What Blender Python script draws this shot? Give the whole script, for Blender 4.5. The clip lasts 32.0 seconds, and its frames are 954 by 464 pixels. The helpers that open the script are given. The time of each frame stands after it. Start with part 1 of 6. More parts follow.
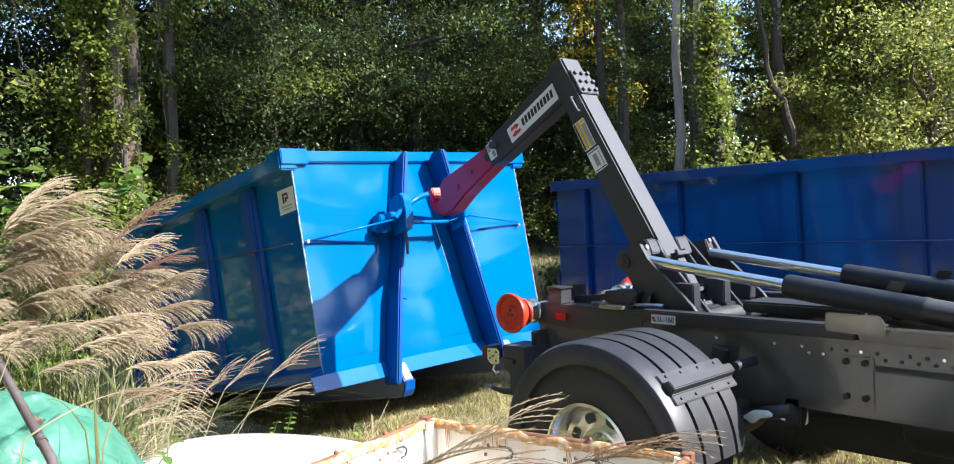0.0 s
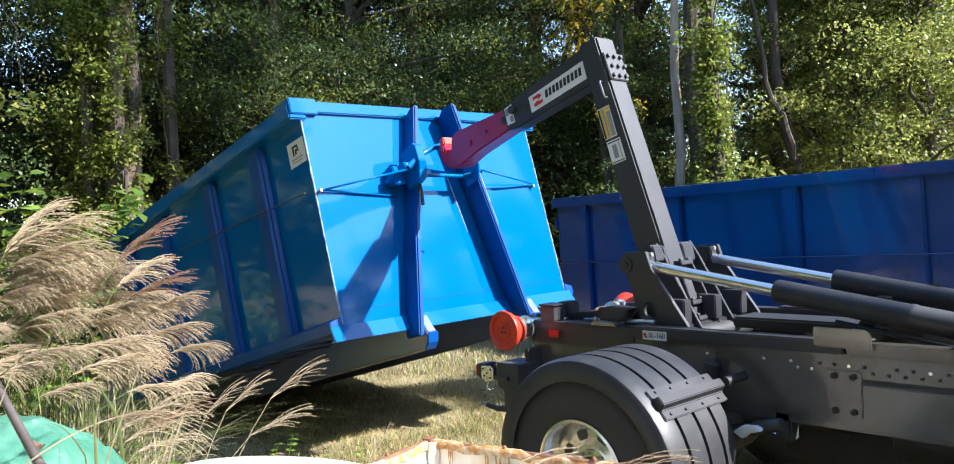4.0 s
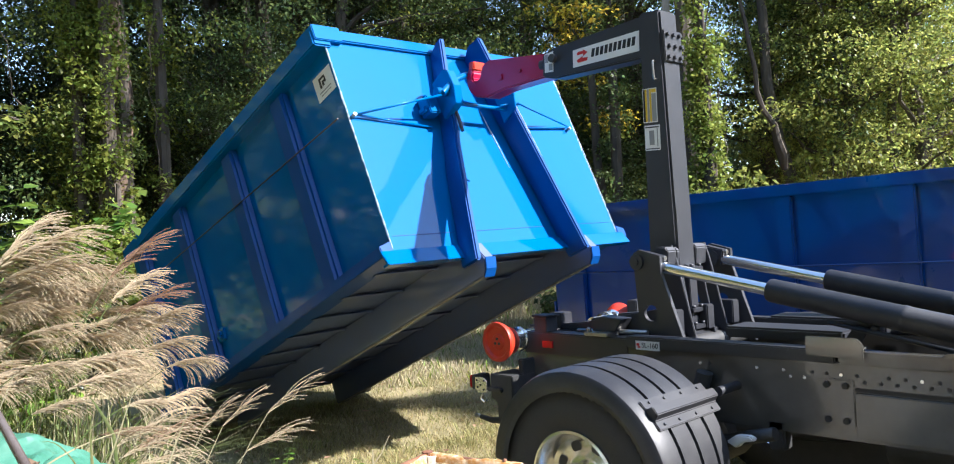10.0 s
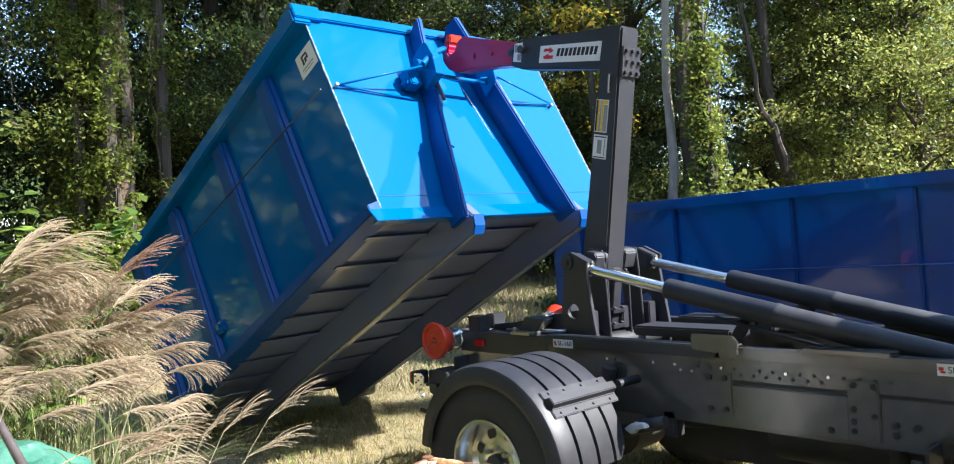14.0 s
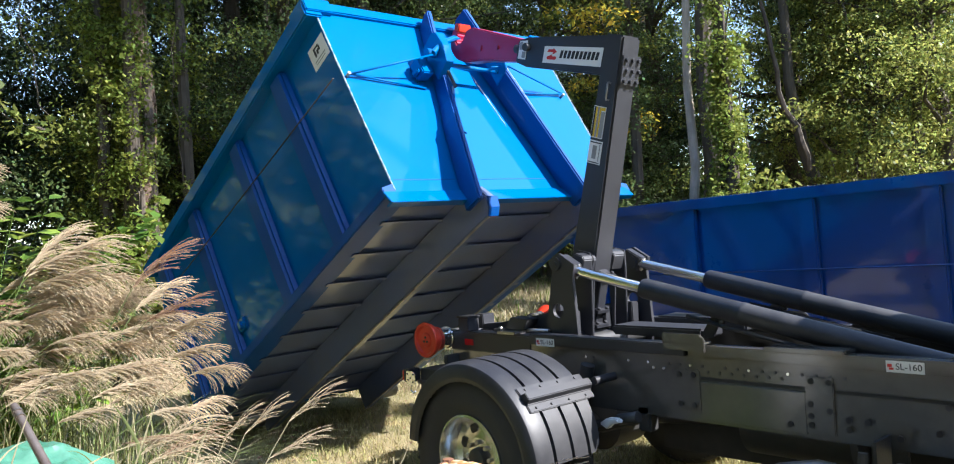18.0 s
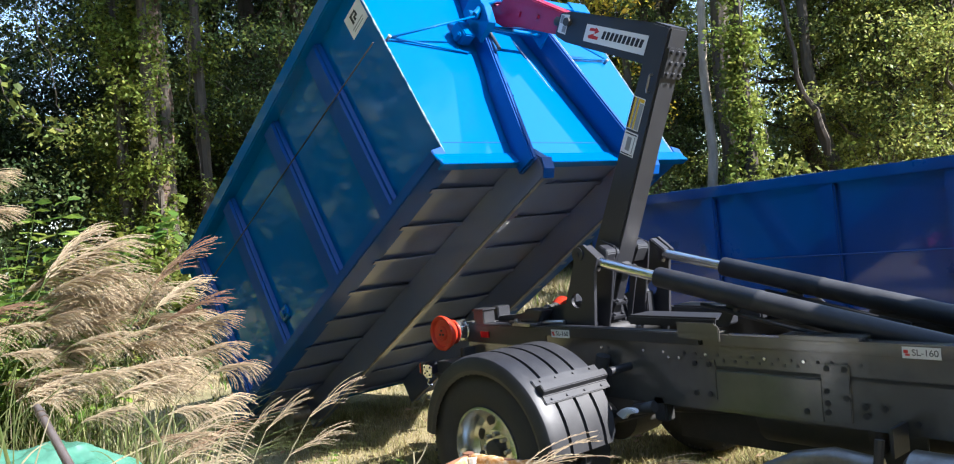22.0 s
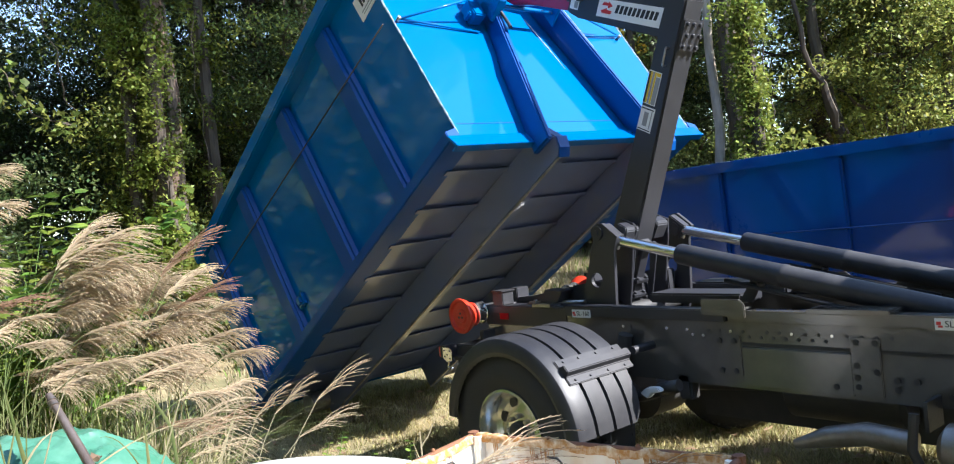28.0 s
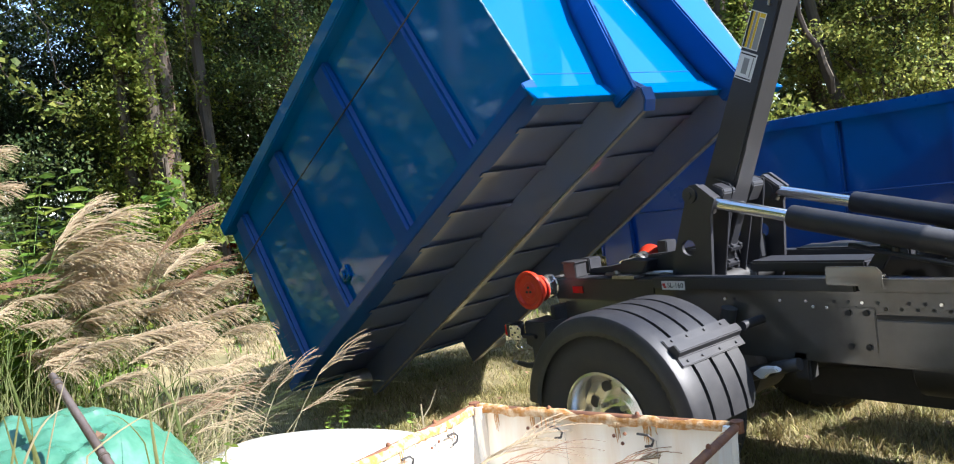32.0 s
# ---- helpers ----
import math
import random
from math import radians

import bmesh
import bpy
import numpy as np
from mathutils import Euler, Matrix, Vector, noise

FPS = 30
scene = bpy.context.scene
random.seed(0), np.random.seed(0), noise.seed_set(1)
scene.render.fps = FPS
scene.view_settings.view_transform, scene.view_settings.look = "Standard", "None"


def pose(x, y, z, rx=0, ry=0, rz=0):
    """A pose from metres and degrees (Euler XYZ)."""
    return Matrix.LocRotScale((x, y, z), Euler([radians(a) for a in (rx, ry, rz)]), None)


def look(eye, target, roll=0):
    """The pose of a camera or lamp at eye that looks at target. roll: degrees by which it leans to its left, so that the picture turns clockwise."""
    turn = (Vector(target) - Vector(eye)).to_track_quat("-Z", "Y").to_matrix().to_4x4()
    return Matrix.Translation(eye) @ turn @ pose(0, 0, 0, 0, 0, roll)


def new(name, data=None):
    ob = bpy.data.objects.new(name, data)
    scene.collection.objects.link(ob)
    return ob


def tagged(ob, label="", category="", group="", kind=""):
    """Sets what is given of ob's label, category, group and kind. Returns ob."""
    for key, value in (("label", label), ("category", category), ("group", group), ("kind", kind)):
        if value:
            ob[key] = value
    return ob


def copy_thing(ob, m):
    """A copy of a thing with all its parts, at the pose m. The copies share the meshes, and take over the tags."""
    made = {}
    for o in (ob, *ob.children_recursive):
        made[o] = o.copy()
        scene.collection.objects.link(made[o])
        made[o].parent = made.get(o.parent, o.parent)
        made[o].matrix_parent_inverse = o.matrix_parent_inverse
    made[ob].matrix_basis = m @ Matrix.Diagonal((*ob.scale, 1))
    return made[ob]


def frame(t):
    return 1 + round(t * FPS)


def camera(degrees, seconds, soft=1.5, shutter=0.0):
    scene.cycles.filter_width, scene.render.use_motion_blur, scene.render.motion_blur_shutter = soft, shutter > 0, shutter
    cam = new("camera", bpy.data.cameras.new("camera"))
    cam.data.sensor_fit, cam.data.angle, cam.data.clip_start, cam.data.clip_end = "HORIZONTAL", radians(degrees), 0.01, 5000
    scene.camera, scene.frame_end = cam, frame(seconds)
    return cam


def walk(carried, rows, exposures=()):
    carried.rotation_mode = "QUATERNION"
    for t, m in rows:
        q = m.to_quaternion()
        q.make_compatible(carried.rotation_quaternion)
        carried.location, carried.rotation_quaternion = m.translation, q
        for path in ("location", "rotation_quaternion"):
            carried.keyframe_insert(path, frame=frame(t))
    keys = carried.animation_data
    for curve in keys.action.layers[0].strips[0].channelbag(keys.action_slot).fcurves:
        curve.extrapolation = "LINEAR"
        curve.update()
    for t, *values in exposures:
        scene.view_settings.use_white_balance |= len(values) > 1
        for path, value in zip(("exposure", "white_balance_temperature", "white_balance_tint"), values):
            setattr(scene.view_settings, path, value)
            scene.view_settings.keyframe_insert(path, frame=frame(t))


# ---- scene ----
cam = camera(60.0, 32.0, soft=1.1)


def aim(x, y, z, yaw, tilt, lean):
    """The camera's pose: where it stands, its bearing from +x, its tilt above level and its lean."""
    b, k = radians(yaw), radians(tilt)
    way = Vector((math.cos(b) * math.cos(k), math.sin(b) * math.cos(k), math.sin(k)))
    eye = Vector((x, y, z))
    return look(eye, eye + way, lean)


PATH = [
    (0, 2.489, -4.041, 1.623, 137.16, -1.93, -2.20),
    (1, 2.508, -4.044, 1.628, 137.15, -1.97, -2.62),
    (2, 2.493, -4.041, 1.630, 137.10, -2.00, -2.70),
    (3, 2.490, -4.037, 1.628, 137.19, -1.06, -2.66),
    (3.5, 2.486, -4.035, 1.629, 137.18, -0.85, -2.73),
    (5.5, 2.478, -4.036, 1.630, 137.18, -0.51, -2.72),
    (6, 2.471, -4.041, 1.633, 137.04, -0.50, -2.69),
    (7, 2.465, -4.050, 1.637, 136.83, -0.17, -2.68),
    (8, 2.455, -4.051, 1.634, 136.69, -0.13, -2.56),
    (9, 2.449, -4.031, 1.635, 136.65, -0.10, -3.13),
    (10, 2.457, -4.041, 1.632, 136.61, -0.01, -3.13),
    (11, 2.455, -4.038, 1.637, 136.53, 0.08, -3.36),
    (12, 2.469, -4.040, 1.641, 136.58, 0.10, -3.43),
    (13, 2.469, -4.039, 1.643, 136.54, 0.10, -3.34),
    (14, 2.468, -4.043, 1.644, 136.66, 0.16, -3.32),
    (14.5, 2.467, -4.046, 1.645, 136.78, 0.17, -3.29),
    (16.5, 2.465, -4.041, 1.646, 137.41, 0.25, -3.35),
    (17, 2.463, -4.042, 1.649, 137.70, 0.31, -3.44),
    (18, 2.466, -4.037, 1.649, 138.06, 0.29, -3.54),
    (19, 2.467, -4.044, 1.653, 138.44, 0.36, -3.47),
    (20, 2.459, -4.035, 1.651, 139.04, 0.39, -3.76),
    (21, 2.454, -4.027, 1.652, 139.22, 0.04, -4.22),
    (22, 2.466, -4.023, 1.656, 139.36, -0.21, -4.68),
    (23, 2.465, -4.026, 1.655, 139.30, -0.68, -4.85),
    (24, 2.457, -4.033, 1.656, 139.27, -0.88, -4.76),
    (25, 2.464, -4.026, 1.655, 139.29, -0.83, -4.99),
    (25.5, 2.458, -4.024, 1.655, 139.29, -0.88, -5.13),
    (27.5, 2.528, -4.021, 1.653, 140.22, -1.27, -5.76),
    (28, 2.522, -4.012, 1.650, 140.26, -1.33, -6.13),
    (29, 2.518, -4.002, 1.648, 140.33, -2.14, -7.01),
    (30, 2.521, -4.006, 1.650, 140.25, -2.39, -7.17),
    (31, 2.520, -4.006, 1.650, 140.30, -3.08, -7.08),
    (32, 2.528, -4.016, 1.654, 140.30, -3.29, -7.20),
]
walk(cam, [(t, aim(*row)) for t, *row in PATH])

# ---- light ----
SUN_ELEVATION, SUN_BEARING = radians(40.5), radians(30)
world = bpy.data.worlds.new("sky")
scene.world = world
world.use_nodes = True
wt = world.node_tree
sky = wt.nodes.new("ShaderNodeTexSky")
sky.sky_type, sky.sun_disc = "NISHITA", False
sky.sun_elevation, sky.sun_rotation = SUN_ELEVATION, math.pi / 2 - SUN_BEARING
sky.dust_density, sky.air_density = 0.4, 1.0
wt.links.new(sky.outputs[0], wt.nodes["Background"].inputs[0])
wt.nodes["Background"].inputs[1].default_value = 0.15
sun = new("sun", bpy.data.lights.new("sun", "SUN"))
sun.data.energy, sun.data.angle, sun.data.color = 4.8, radians(0.5), (1.0, 0.95, 0.91)
sun_way = Vector((math.cos(SUN_BEARING) * math.cos(SUN_ELEVATION), math.sin(SUN_BEARING) * math.cos(SUN_ELEVATION), math.sin(SUN_ELEVATION)))
sun.matrix_world = look(sun_way * 40, (0, 0, 0))
scene.view_settings.exposure = 1.6
scene.view_settings.use_white_balance = True
scene.view_settings.white_balance_temperature = 6150


# ---- materials ----
def material(name, color, rough=0.5, metal=0.0, spot=None, scale=6.0, amount=0.35, grain=0.0, grain_scale=120.0, coat=0.0, coat_ior=1.5, coat_rough=0.05,
             rough_spread=0.1, by_object=0.0, by_island=0.0, stretch=(1, 1, 1), translucent=0.0, spec=0.5):
    """Principled paint with stains at one scale, grain at another and uneven gloss."""
    m = bpy.data.materials.new(name)
    m.use_nodes = True
    nt = m.node_tree
    b = nt.nodes["Principled BSDF"]
    b.inputs["Metallic"].default_value = metal
    b.inputs["Coat Weight"].default_value = coat
    b.inputs["Coat Roughness"].default_value = coat_rough
    b.inputs["Coat IOR"].default_value = coat_ior
    b.inputs["Specular IOR Level"].default_value = spec
    tc = nt.nodes.new("ShaderNodeTexCoord")
    mp = nt.nodes.new("ShaderNodeMapping")
    mp.inputs["Scale"].default_value = stretch
    nt.links.new(tc.outputs["Object"], mp.inputs[0])
    big = nt.nodes.new("ShaderNodeTexNoise")
    big.inputs["Scale"].default_value, big.inputs["Detail"].default_value, big.inputs["Roughness"].default_value = scale, 6, 0.62
    nt.links.new(mp.outputs[0], big.inputs["Vector"])
    ramp = nt.nodes.new("ShaderNodeMapRange")
    ramp.inputs["From Min"].default_value, ramp.inputs["From Max"].default_value = 0.42, 0.72
    ramp.inputs["To Max"].default_value = amount
    nt.links.new(big.outputs["Fac"], ramp.inputs["Value"])
    mix = nt.nodes.new("ShaderNodeMix")
    mix.data_type = "RGBA"
    other = spot or [c * 0.55 for c in color]
    mix.inputs["A"].default_value, mix.inputs["B"].default_value = (*color, 1), (*other, 1)
    nt.links.new(ramp.outputs[0], mix.inputs["Factor"])
    out = mix.outputs["Result"]
    if by_object or by_island:
        vary = nt.nodes.new("ShaderNodeHueSaturation")
        if by_island:
            src = nt.nodes.new("ShaderNodeNewGeometry").outputs["Random Per Island"]
        else:
            src = nt.nodes.new("ShaderNodeObjectInfo").outputs["Random"]
        spread = by_object or by_island
        val = nt.nodes.new("ShaderNodeMapRange")
        val.inputs["To Min"].default_value, val.inputs["To Max"].default_value = 1 - spread, 1 + spread
        nt.links.new(src, val.inputs["Value"])
        hue = nt.nodes.new("ShaderNodeMapRange")
        hue.inputs["To Min"].default_value, hue.inputs["To Max"].default_value = 0.5 - spread * 0.07, 0.5 + spread * 0.05
        mul = nt.nodes.new("ShaderNodeMath")
        mul.operation = "MULTIPLY_ADD"
        mul.inputs[1].default_value, mul.inputs[2].default_value = 7.31, 0.17
        fr = nt.nodes.new("ShaderNodeMath")
        fr.operation = "FRACT"
        nt.links.new(src, mul.inputs[0])
        nt.links.new(mul.outputs[0], fr.inputs[0])
        nt.links.new(fr.outputs[0], hue.inputs["Value"])
        nt.links.new(out, vary.inputs["Color"])
        nt.links.new(val.outputs[0], vary.inputs["Value"])
        nt.links.new(hue.outputs[0], vary.inputs["Hue"])
        out = vary.outputs[0]
    nt.links.new(out, b.inputs["Base Color"])
    rr = nt.nodes.new("ShaderNodeMapRange")
    rr.inputs["To Min"].default_value, rr.inputs["To Max"].default_value = max(0.02, rough - rough_spread), min(1, rough + rough_spread)
    nt.links.new(big.outputs["Fac"], rr.inputs["Value"])
    nt.links.new(rr.outputs[0], b.inputs["Roughness"])
    if grain:
        fine = nt.nodes.new("ShaderNodeTexNoise")
        fine.inputs["Scale"].default_value, fine.inputs["Detail"].default_value = grain_scale, 4
        nt.links.new(mp.outputs[0], fine.inputs["Vector"])
        bump = nt.nodes.new("ShaderNodeBump")
        bump.inputs["Strength"].default_value, bump.inputs["Distance"].default_value = grain, 0.004
        nt.links.new(fine.outputs["Fac"], bump.inputs["Height"])
        nt.links.new(bump.outputs[0], b.inputs["Normal"])
    if translucent:
        tr = nt.nodes.new("ShaderNodeBsdfTranslucent")
        ms = nt.nodes.new("ShaderNodeMixShader")
        ms.inputs[0].default_value = translucent
        nt.links.new(out, tr.inputs["Color"])
        nt.links.new(b.outputs[0], ms.inputs[1])
        nt.links.new(tr.outputs[0], ms.inputs[2])
        nt.links.new(ms.outputs[0], nt.nodes["Material Output"].inputs["Surface"])
    return m


M = dict(
    blue=material("bright_blue_paint", (0.0, 0.118, 0.37), 0.4, spot=(0.0, 0.11, 0.345), scale=1.6, amount=0.5, grain=0.03, grain_scale=3, coat=0.95, coat_ior=1.5, coat_rough=0.06, rough_spread=0.1, spec=0.03),
    # the same blue, less glossy, darkened for the shade on ribs, legs and rails
    blue_dull_shade=material("duller_blue_paint", (0.0, 0.066, 0.28), 0.5, spot=(0.0, 0.05, 0.22), scale=2, amount=0.5, grain=0.06, grain_scale=30, coat=0.3, coat_rough=0.12, spec=0.2),
    blue_far=material("royal_blue_paint", (0.0, 0.048, 0.235), 0.3, spot=(0.0, 0.038, 0.18), scale=1.3, amount=0.6, grain=0.03, grain_scale=2.2, coat=0.9, coat_ior=1.5, coat_rough=0.06, rough_spread=0.1),
    under=material("dark_underside_paint", (0.11, 0.15, 0.29), 0.4, spot=(0.15, 0.16, 0.2), scale=3, amount=0.7, grain=0.12, grain_scale=40, coat=0.7, coat_ior=1.8, coat_rough=0.12),
    # pale colour that stands for highlights on corner welds, a fold and a leg
    bead=material("rubbed_pale_weld", (0.55, 0.6, 0.64), 0.35, 0.4, spot=(0.05, 0.16, 0.36), scale=30, amount=1.0, grain=0.3),
    bare=material("scraped_steel_edge", (0.44, 0.41, 0.36), 0.45, 0.5, spot=(0.12, 0.09, 0.07), scale=14, amount=0.8, grain=0.2),
    black=material("satin_black_paint", (0.02, 0.021, 0.027), 0.48, spot=(0.035, 0.035, 0.04), scale=3, amount=0.6, grain=0.05, grain_scale=80, spec=0.75),
    chassis=material("dusty_black_chassis_paint", (0.075, 0.071, 0.062), 0.22, spot=(0.13, 0.122, 0.104), scale=3, amount=0.6, grain=0.06, grain_scale=60, spec=0.8, coat=0.8, coat_rough=0.1),
    deep=material("greasy_black_running_gear", (0.04, 0.04, 0.04), 0.55, spot=(0.07, 0.065, 0.06), scale=9, amount=0.7, grain=0.4),
    plastic=material("black_moulded_plastic", (0.025, 0.025, 0.029), 0.46, spot=(0.07, 0.07, 0.07), scale=5, amount=0.5, grain=0.15, grain_scale=260),
    rubber=material("black_tyre_rubber", (0.035, 0.035, 0.036), 0.75, spot=(0.06, 0.055, 0.045), scale=7, amount=0.5, grain=0.4, grain_scale=90),
    chrome=material("polished_chrome", (0.9, 0.9, 0.87), 0.2, 1.0, scale=5, amount=0.1, rough_spread=0.04),
    alloy=material("dull_wheel_alloy", (0.85, 0.84, 0.8), 0.2, 0.9, spot=(0.6, 0.55, 0.46), scale=9, amount=0.6, grain=0.1),
    exhaust=material("heat_stained_steel", (0.36, 0.33, 0.29), 0.42, 0.85, spot=(0.16, 0.11, 0.08), scale=6, amount=0.8, grain=0.15),
    steel=material("worn_steel", (0.42, 0.41, 0.39), 0.38, 0.9, spot=(0.2, 0.16, 0.12), scale=20, amount=0.6, grain=0.2),
    red=material("red_hook_paint", (0.42, 0.008, 0.055), 0.35, spot=(0.28, 0.006, 0.035), scale=5, amount=0.5, grain=0.1, coat=0.3),
    orange=material("orange_red_roller_paint", (0.68, 0.045, 0.016), 0.45, spot=(0.42, 0.03, 0.015), scale=12, amount=0.6, grain=0.15),
    lens=material("red_lamp_lens", (0.55, 0.015, 0.02), 0.15, coat=0.4),
    lens_dark=material("dark_window_glass", (0.01, 0.012, 0.014), 0.05, coat=0.5),
    white=material("white_sticker", (0.78, 0.78, 0.76), 0.35, spot=(0.6, 0.6, 0.58), scale=9, amount=0.3),
    yellow=material("yellow_sticker", (0.75, 0.5, 0.03), 0.4),
    ink=material("black_print", (0.02, 0.02, 0.022), 0.45),
    grey=material("grey_print", (0.3, 0.3, 0.3), 0.5),
    redprint=material("red_print", (0.6, 0.03, 0.03), 0.4),
    canvas=material("stained_white_liner", (0.84, 0.82, 0.75), 0.6, spot=(0.60, 0.36, 0.12), scale=7, amount=0.5, grain=0.2, grain_scale=60, stretch=(1, 1, 0.1)),
    rust=material("rusty_rim_tube", (0.16, 0.07, 0.04), 0.8, spot=(0.30, 0.13, 0.05), scale=18, amount=0.9, grain=0.6, grain_scale=90),
    rope=material("rust_stained_cloth", (0.46, 0.21, 0.05), 0.85, spot=(0.74, 0.62, 0.42), scale=38, amount=1.0, grain=0.7, grain_scale=160),
    shell=material("white_moulded_shell", (0.74, 0.72, 0.66), 0.3, spot=(0.7, 0.66, 0.58), scale=4, amount=0.4, grain=0.05, coat=0.3),
    tarp=material("green_tarp", (0.05, 0.165, 0.105), 0.3, spot=(0.10, 0.24, 0.17), scale=9, amount=0.8, grain=0.5, grain_scale=30),
    pole=material("weathered_grey_pole", (0.22, 0.18, 0.155), 0.32, 0.5, spot=(0.10, 0.07, 0.055), scale=8, amount=0.8, grain=0.3, stretch=(1, 1, 0.3)),
    soil=material("dry_grass_ground", (0.30, 0.245, 0.13), 0.95, spot=(0.14, 0.135, 0.06), scale=1.7, amount=0.9, grain=1.0, grain_scale=45),
    blade=material("grass_blades", (0.41, 0.355, 0.16), 0.7, spot=(0.18, 0.215, 0.06), scale=2.6, amount=0.9, by_island=0.5, translucent=0.3),
    reed=material("green_reed_leaves", (0.14, 0.19, 0.05), 0.6, spot=(0.42, 0.36, 0.18), scale=3, amount=0.7, by_island=0.4, translucent=0.35),
    straw=material("dry_straw_blades", (0.45, 0.39, 0.25), 0.7, spot=(0.30, 0.27, 0.12), scale=3, amount=0.7, by_island=0.35, translucent=0.35),
    plume=material("tan_seed_plume", (0.54, 0.445, 0.295), 0.8, spot=(0.44, 0.335, 0.215), scale=4, amount=0.6, by_island=0.25, translucent=0.4),
    plume_dark=material("russet_seed_plume", (0.40, 0.26, 0.17), 0.8, spot=(0.30, 0.17, 0.11), scale=4, amount=0.6, by_island=0.25, translucent=0.4),
    bark=material("grey_brown_bark", (0.10, 0.08, 0.06), 0.9, spot=(0.045, 0.035, 0.03), scale=9, amount=0.9, grain=0.9, grain_scale=30, stretch=(1, 1, 0.25)),
    shaggy=material("shaggy_brown_bark", (0.30, 0.20, 0.15), 0.9, spot=(0.09, 0.06, 0.045), scale=9, amount=1.0, grain=1.0, grain_scale=22, stretch=(1, 1, 0.2)),
    pale_bark=material("pale_grey_bark", (0.50, 0.41, 0.32), 0.85, spot=(0.22, 0.18, 0.13), scale=6, amount=0.8, grain=0.6, grain_scale=30, stretch=(1, 1, 0.3)),
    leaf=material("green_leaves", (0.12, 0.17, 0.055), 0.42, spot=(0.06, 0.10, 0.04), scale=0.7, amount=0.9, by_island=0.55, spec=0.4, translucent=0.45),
    leaf_yellow=material("yellow_green_leaves", (0.22, 0.25, 0.055), 0.4, spot=(0.12, 0.17, 0.045), scale=0.8, amount=0.9, by_island=0.5, spec=0.25, translucent=0.5),
    # lighter leaf copy: sunlight on the right-hand trees is put into its colour
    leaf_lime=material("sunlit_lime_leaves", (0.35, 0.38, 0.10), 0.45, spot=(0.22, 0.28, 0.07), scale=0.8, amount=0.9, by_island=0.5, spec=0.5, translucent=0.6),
    ivy=material("bright_ivy_leaves", (0.25, 0.30, 0.065), 0.45, spot=(0.16, 0.22, 0.04), scale=2, amount=0.9, by_island=0.45, spec=0.25, translucent=0.5),
    leaf_gold=material("golden_autumn_leaves", (0.50, 0.40, 0.05), 0.45, spot=(0.34, 0.30, 0.04), scale=2, amount=0.9, by_island=0.4, spec=0.25, translucent=0.5),
    # darker leaf copy: the shade inside the wood is put into its colour
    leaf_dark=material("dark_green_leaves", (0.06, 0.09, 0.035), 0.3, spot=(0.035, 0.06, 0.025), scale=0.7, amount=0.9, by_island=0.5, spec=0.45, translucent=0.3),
    leaf_red=material("reddish_leaves", (0.30, 0.05, 0.03), 0.5, spot=(0.3, 0.14, 0.03), scale=3, amount=0.9, by_island=0.5, spec=0.25, translucent=0.4),
    weed=material("fresh_weed_leaves", (0.16, 0.27, 0.045), 0.45, spot=(0.24, 0.28, 0.05), scale=3, amount=0.8, by_island=0.4, spec=0.25, translucent=0.45),
)


# ---- mesh helpers ----
def box(bm, x0, x1, y0, y1, z0, z1):
    return prism(bm, [(x0, z0), (x1, z0), (x1, z1), (x0, z1)], y0, y1)


def prism(bm, outline, y0, y1):
    """A plate or block: an outline in x and z, from y0 to y1."""
    a = [bm.verts.new((x, y0, z)) for x, z in outline]
    b = [bm.verts.new((x, y1, z)) for x, z in outline]
    n = len(a)
    bm.faces.new(a)
    bm.faces.new(b[::-1])
    for i in range(n):
        j = (i + 1) % n
        bm.faces.new((a[j], a[i], b[i], b[j]))
    return bm


def slab(bm, outline, x0, x1):
    """A block: an outline in y and z, from x0 to x1."""
    a = [bm.verts.new((x0, y, z)) for y, z in outline]
    b = [bm.verts.new((x1, y, z)) for y, z in outline]
    n = len(a)
    bm.faces.new(a)
    bm.faces.new(b[::-1])
    for i in range(n):
        j = (i + 1) % n
        bm.faces.new((a[j], a[i], b[i], b[j]))
    return bm


def rod(bm, p, q, r, r2=None, n=12, caps=True):
    p, q = Vector(p), Vector(q)
    r2 = r if r2 is None else r2
    way = (q - p).normalized()
    side = way.orthogonal().normalized()
    up = way.cross(side)
    rings = []
    for c, rr in ((p, r), (q, r2)):
        rings.append([bm.verts.new(c + (side * math.cos(k * math.tau / n) + up * math.sin(k * math.tau / n)) * rr) for k in range(n)])
    for k in range(n):
        j = (k + 1) % n
        bm.faces.new((rings[0][k], rings[0][j], rings[1][j], rings[1][k])).smooth = True
    if caps:
        bm.faces.new(rings[0][::-1])
        bm.faces.new(rings[1])
    return bm


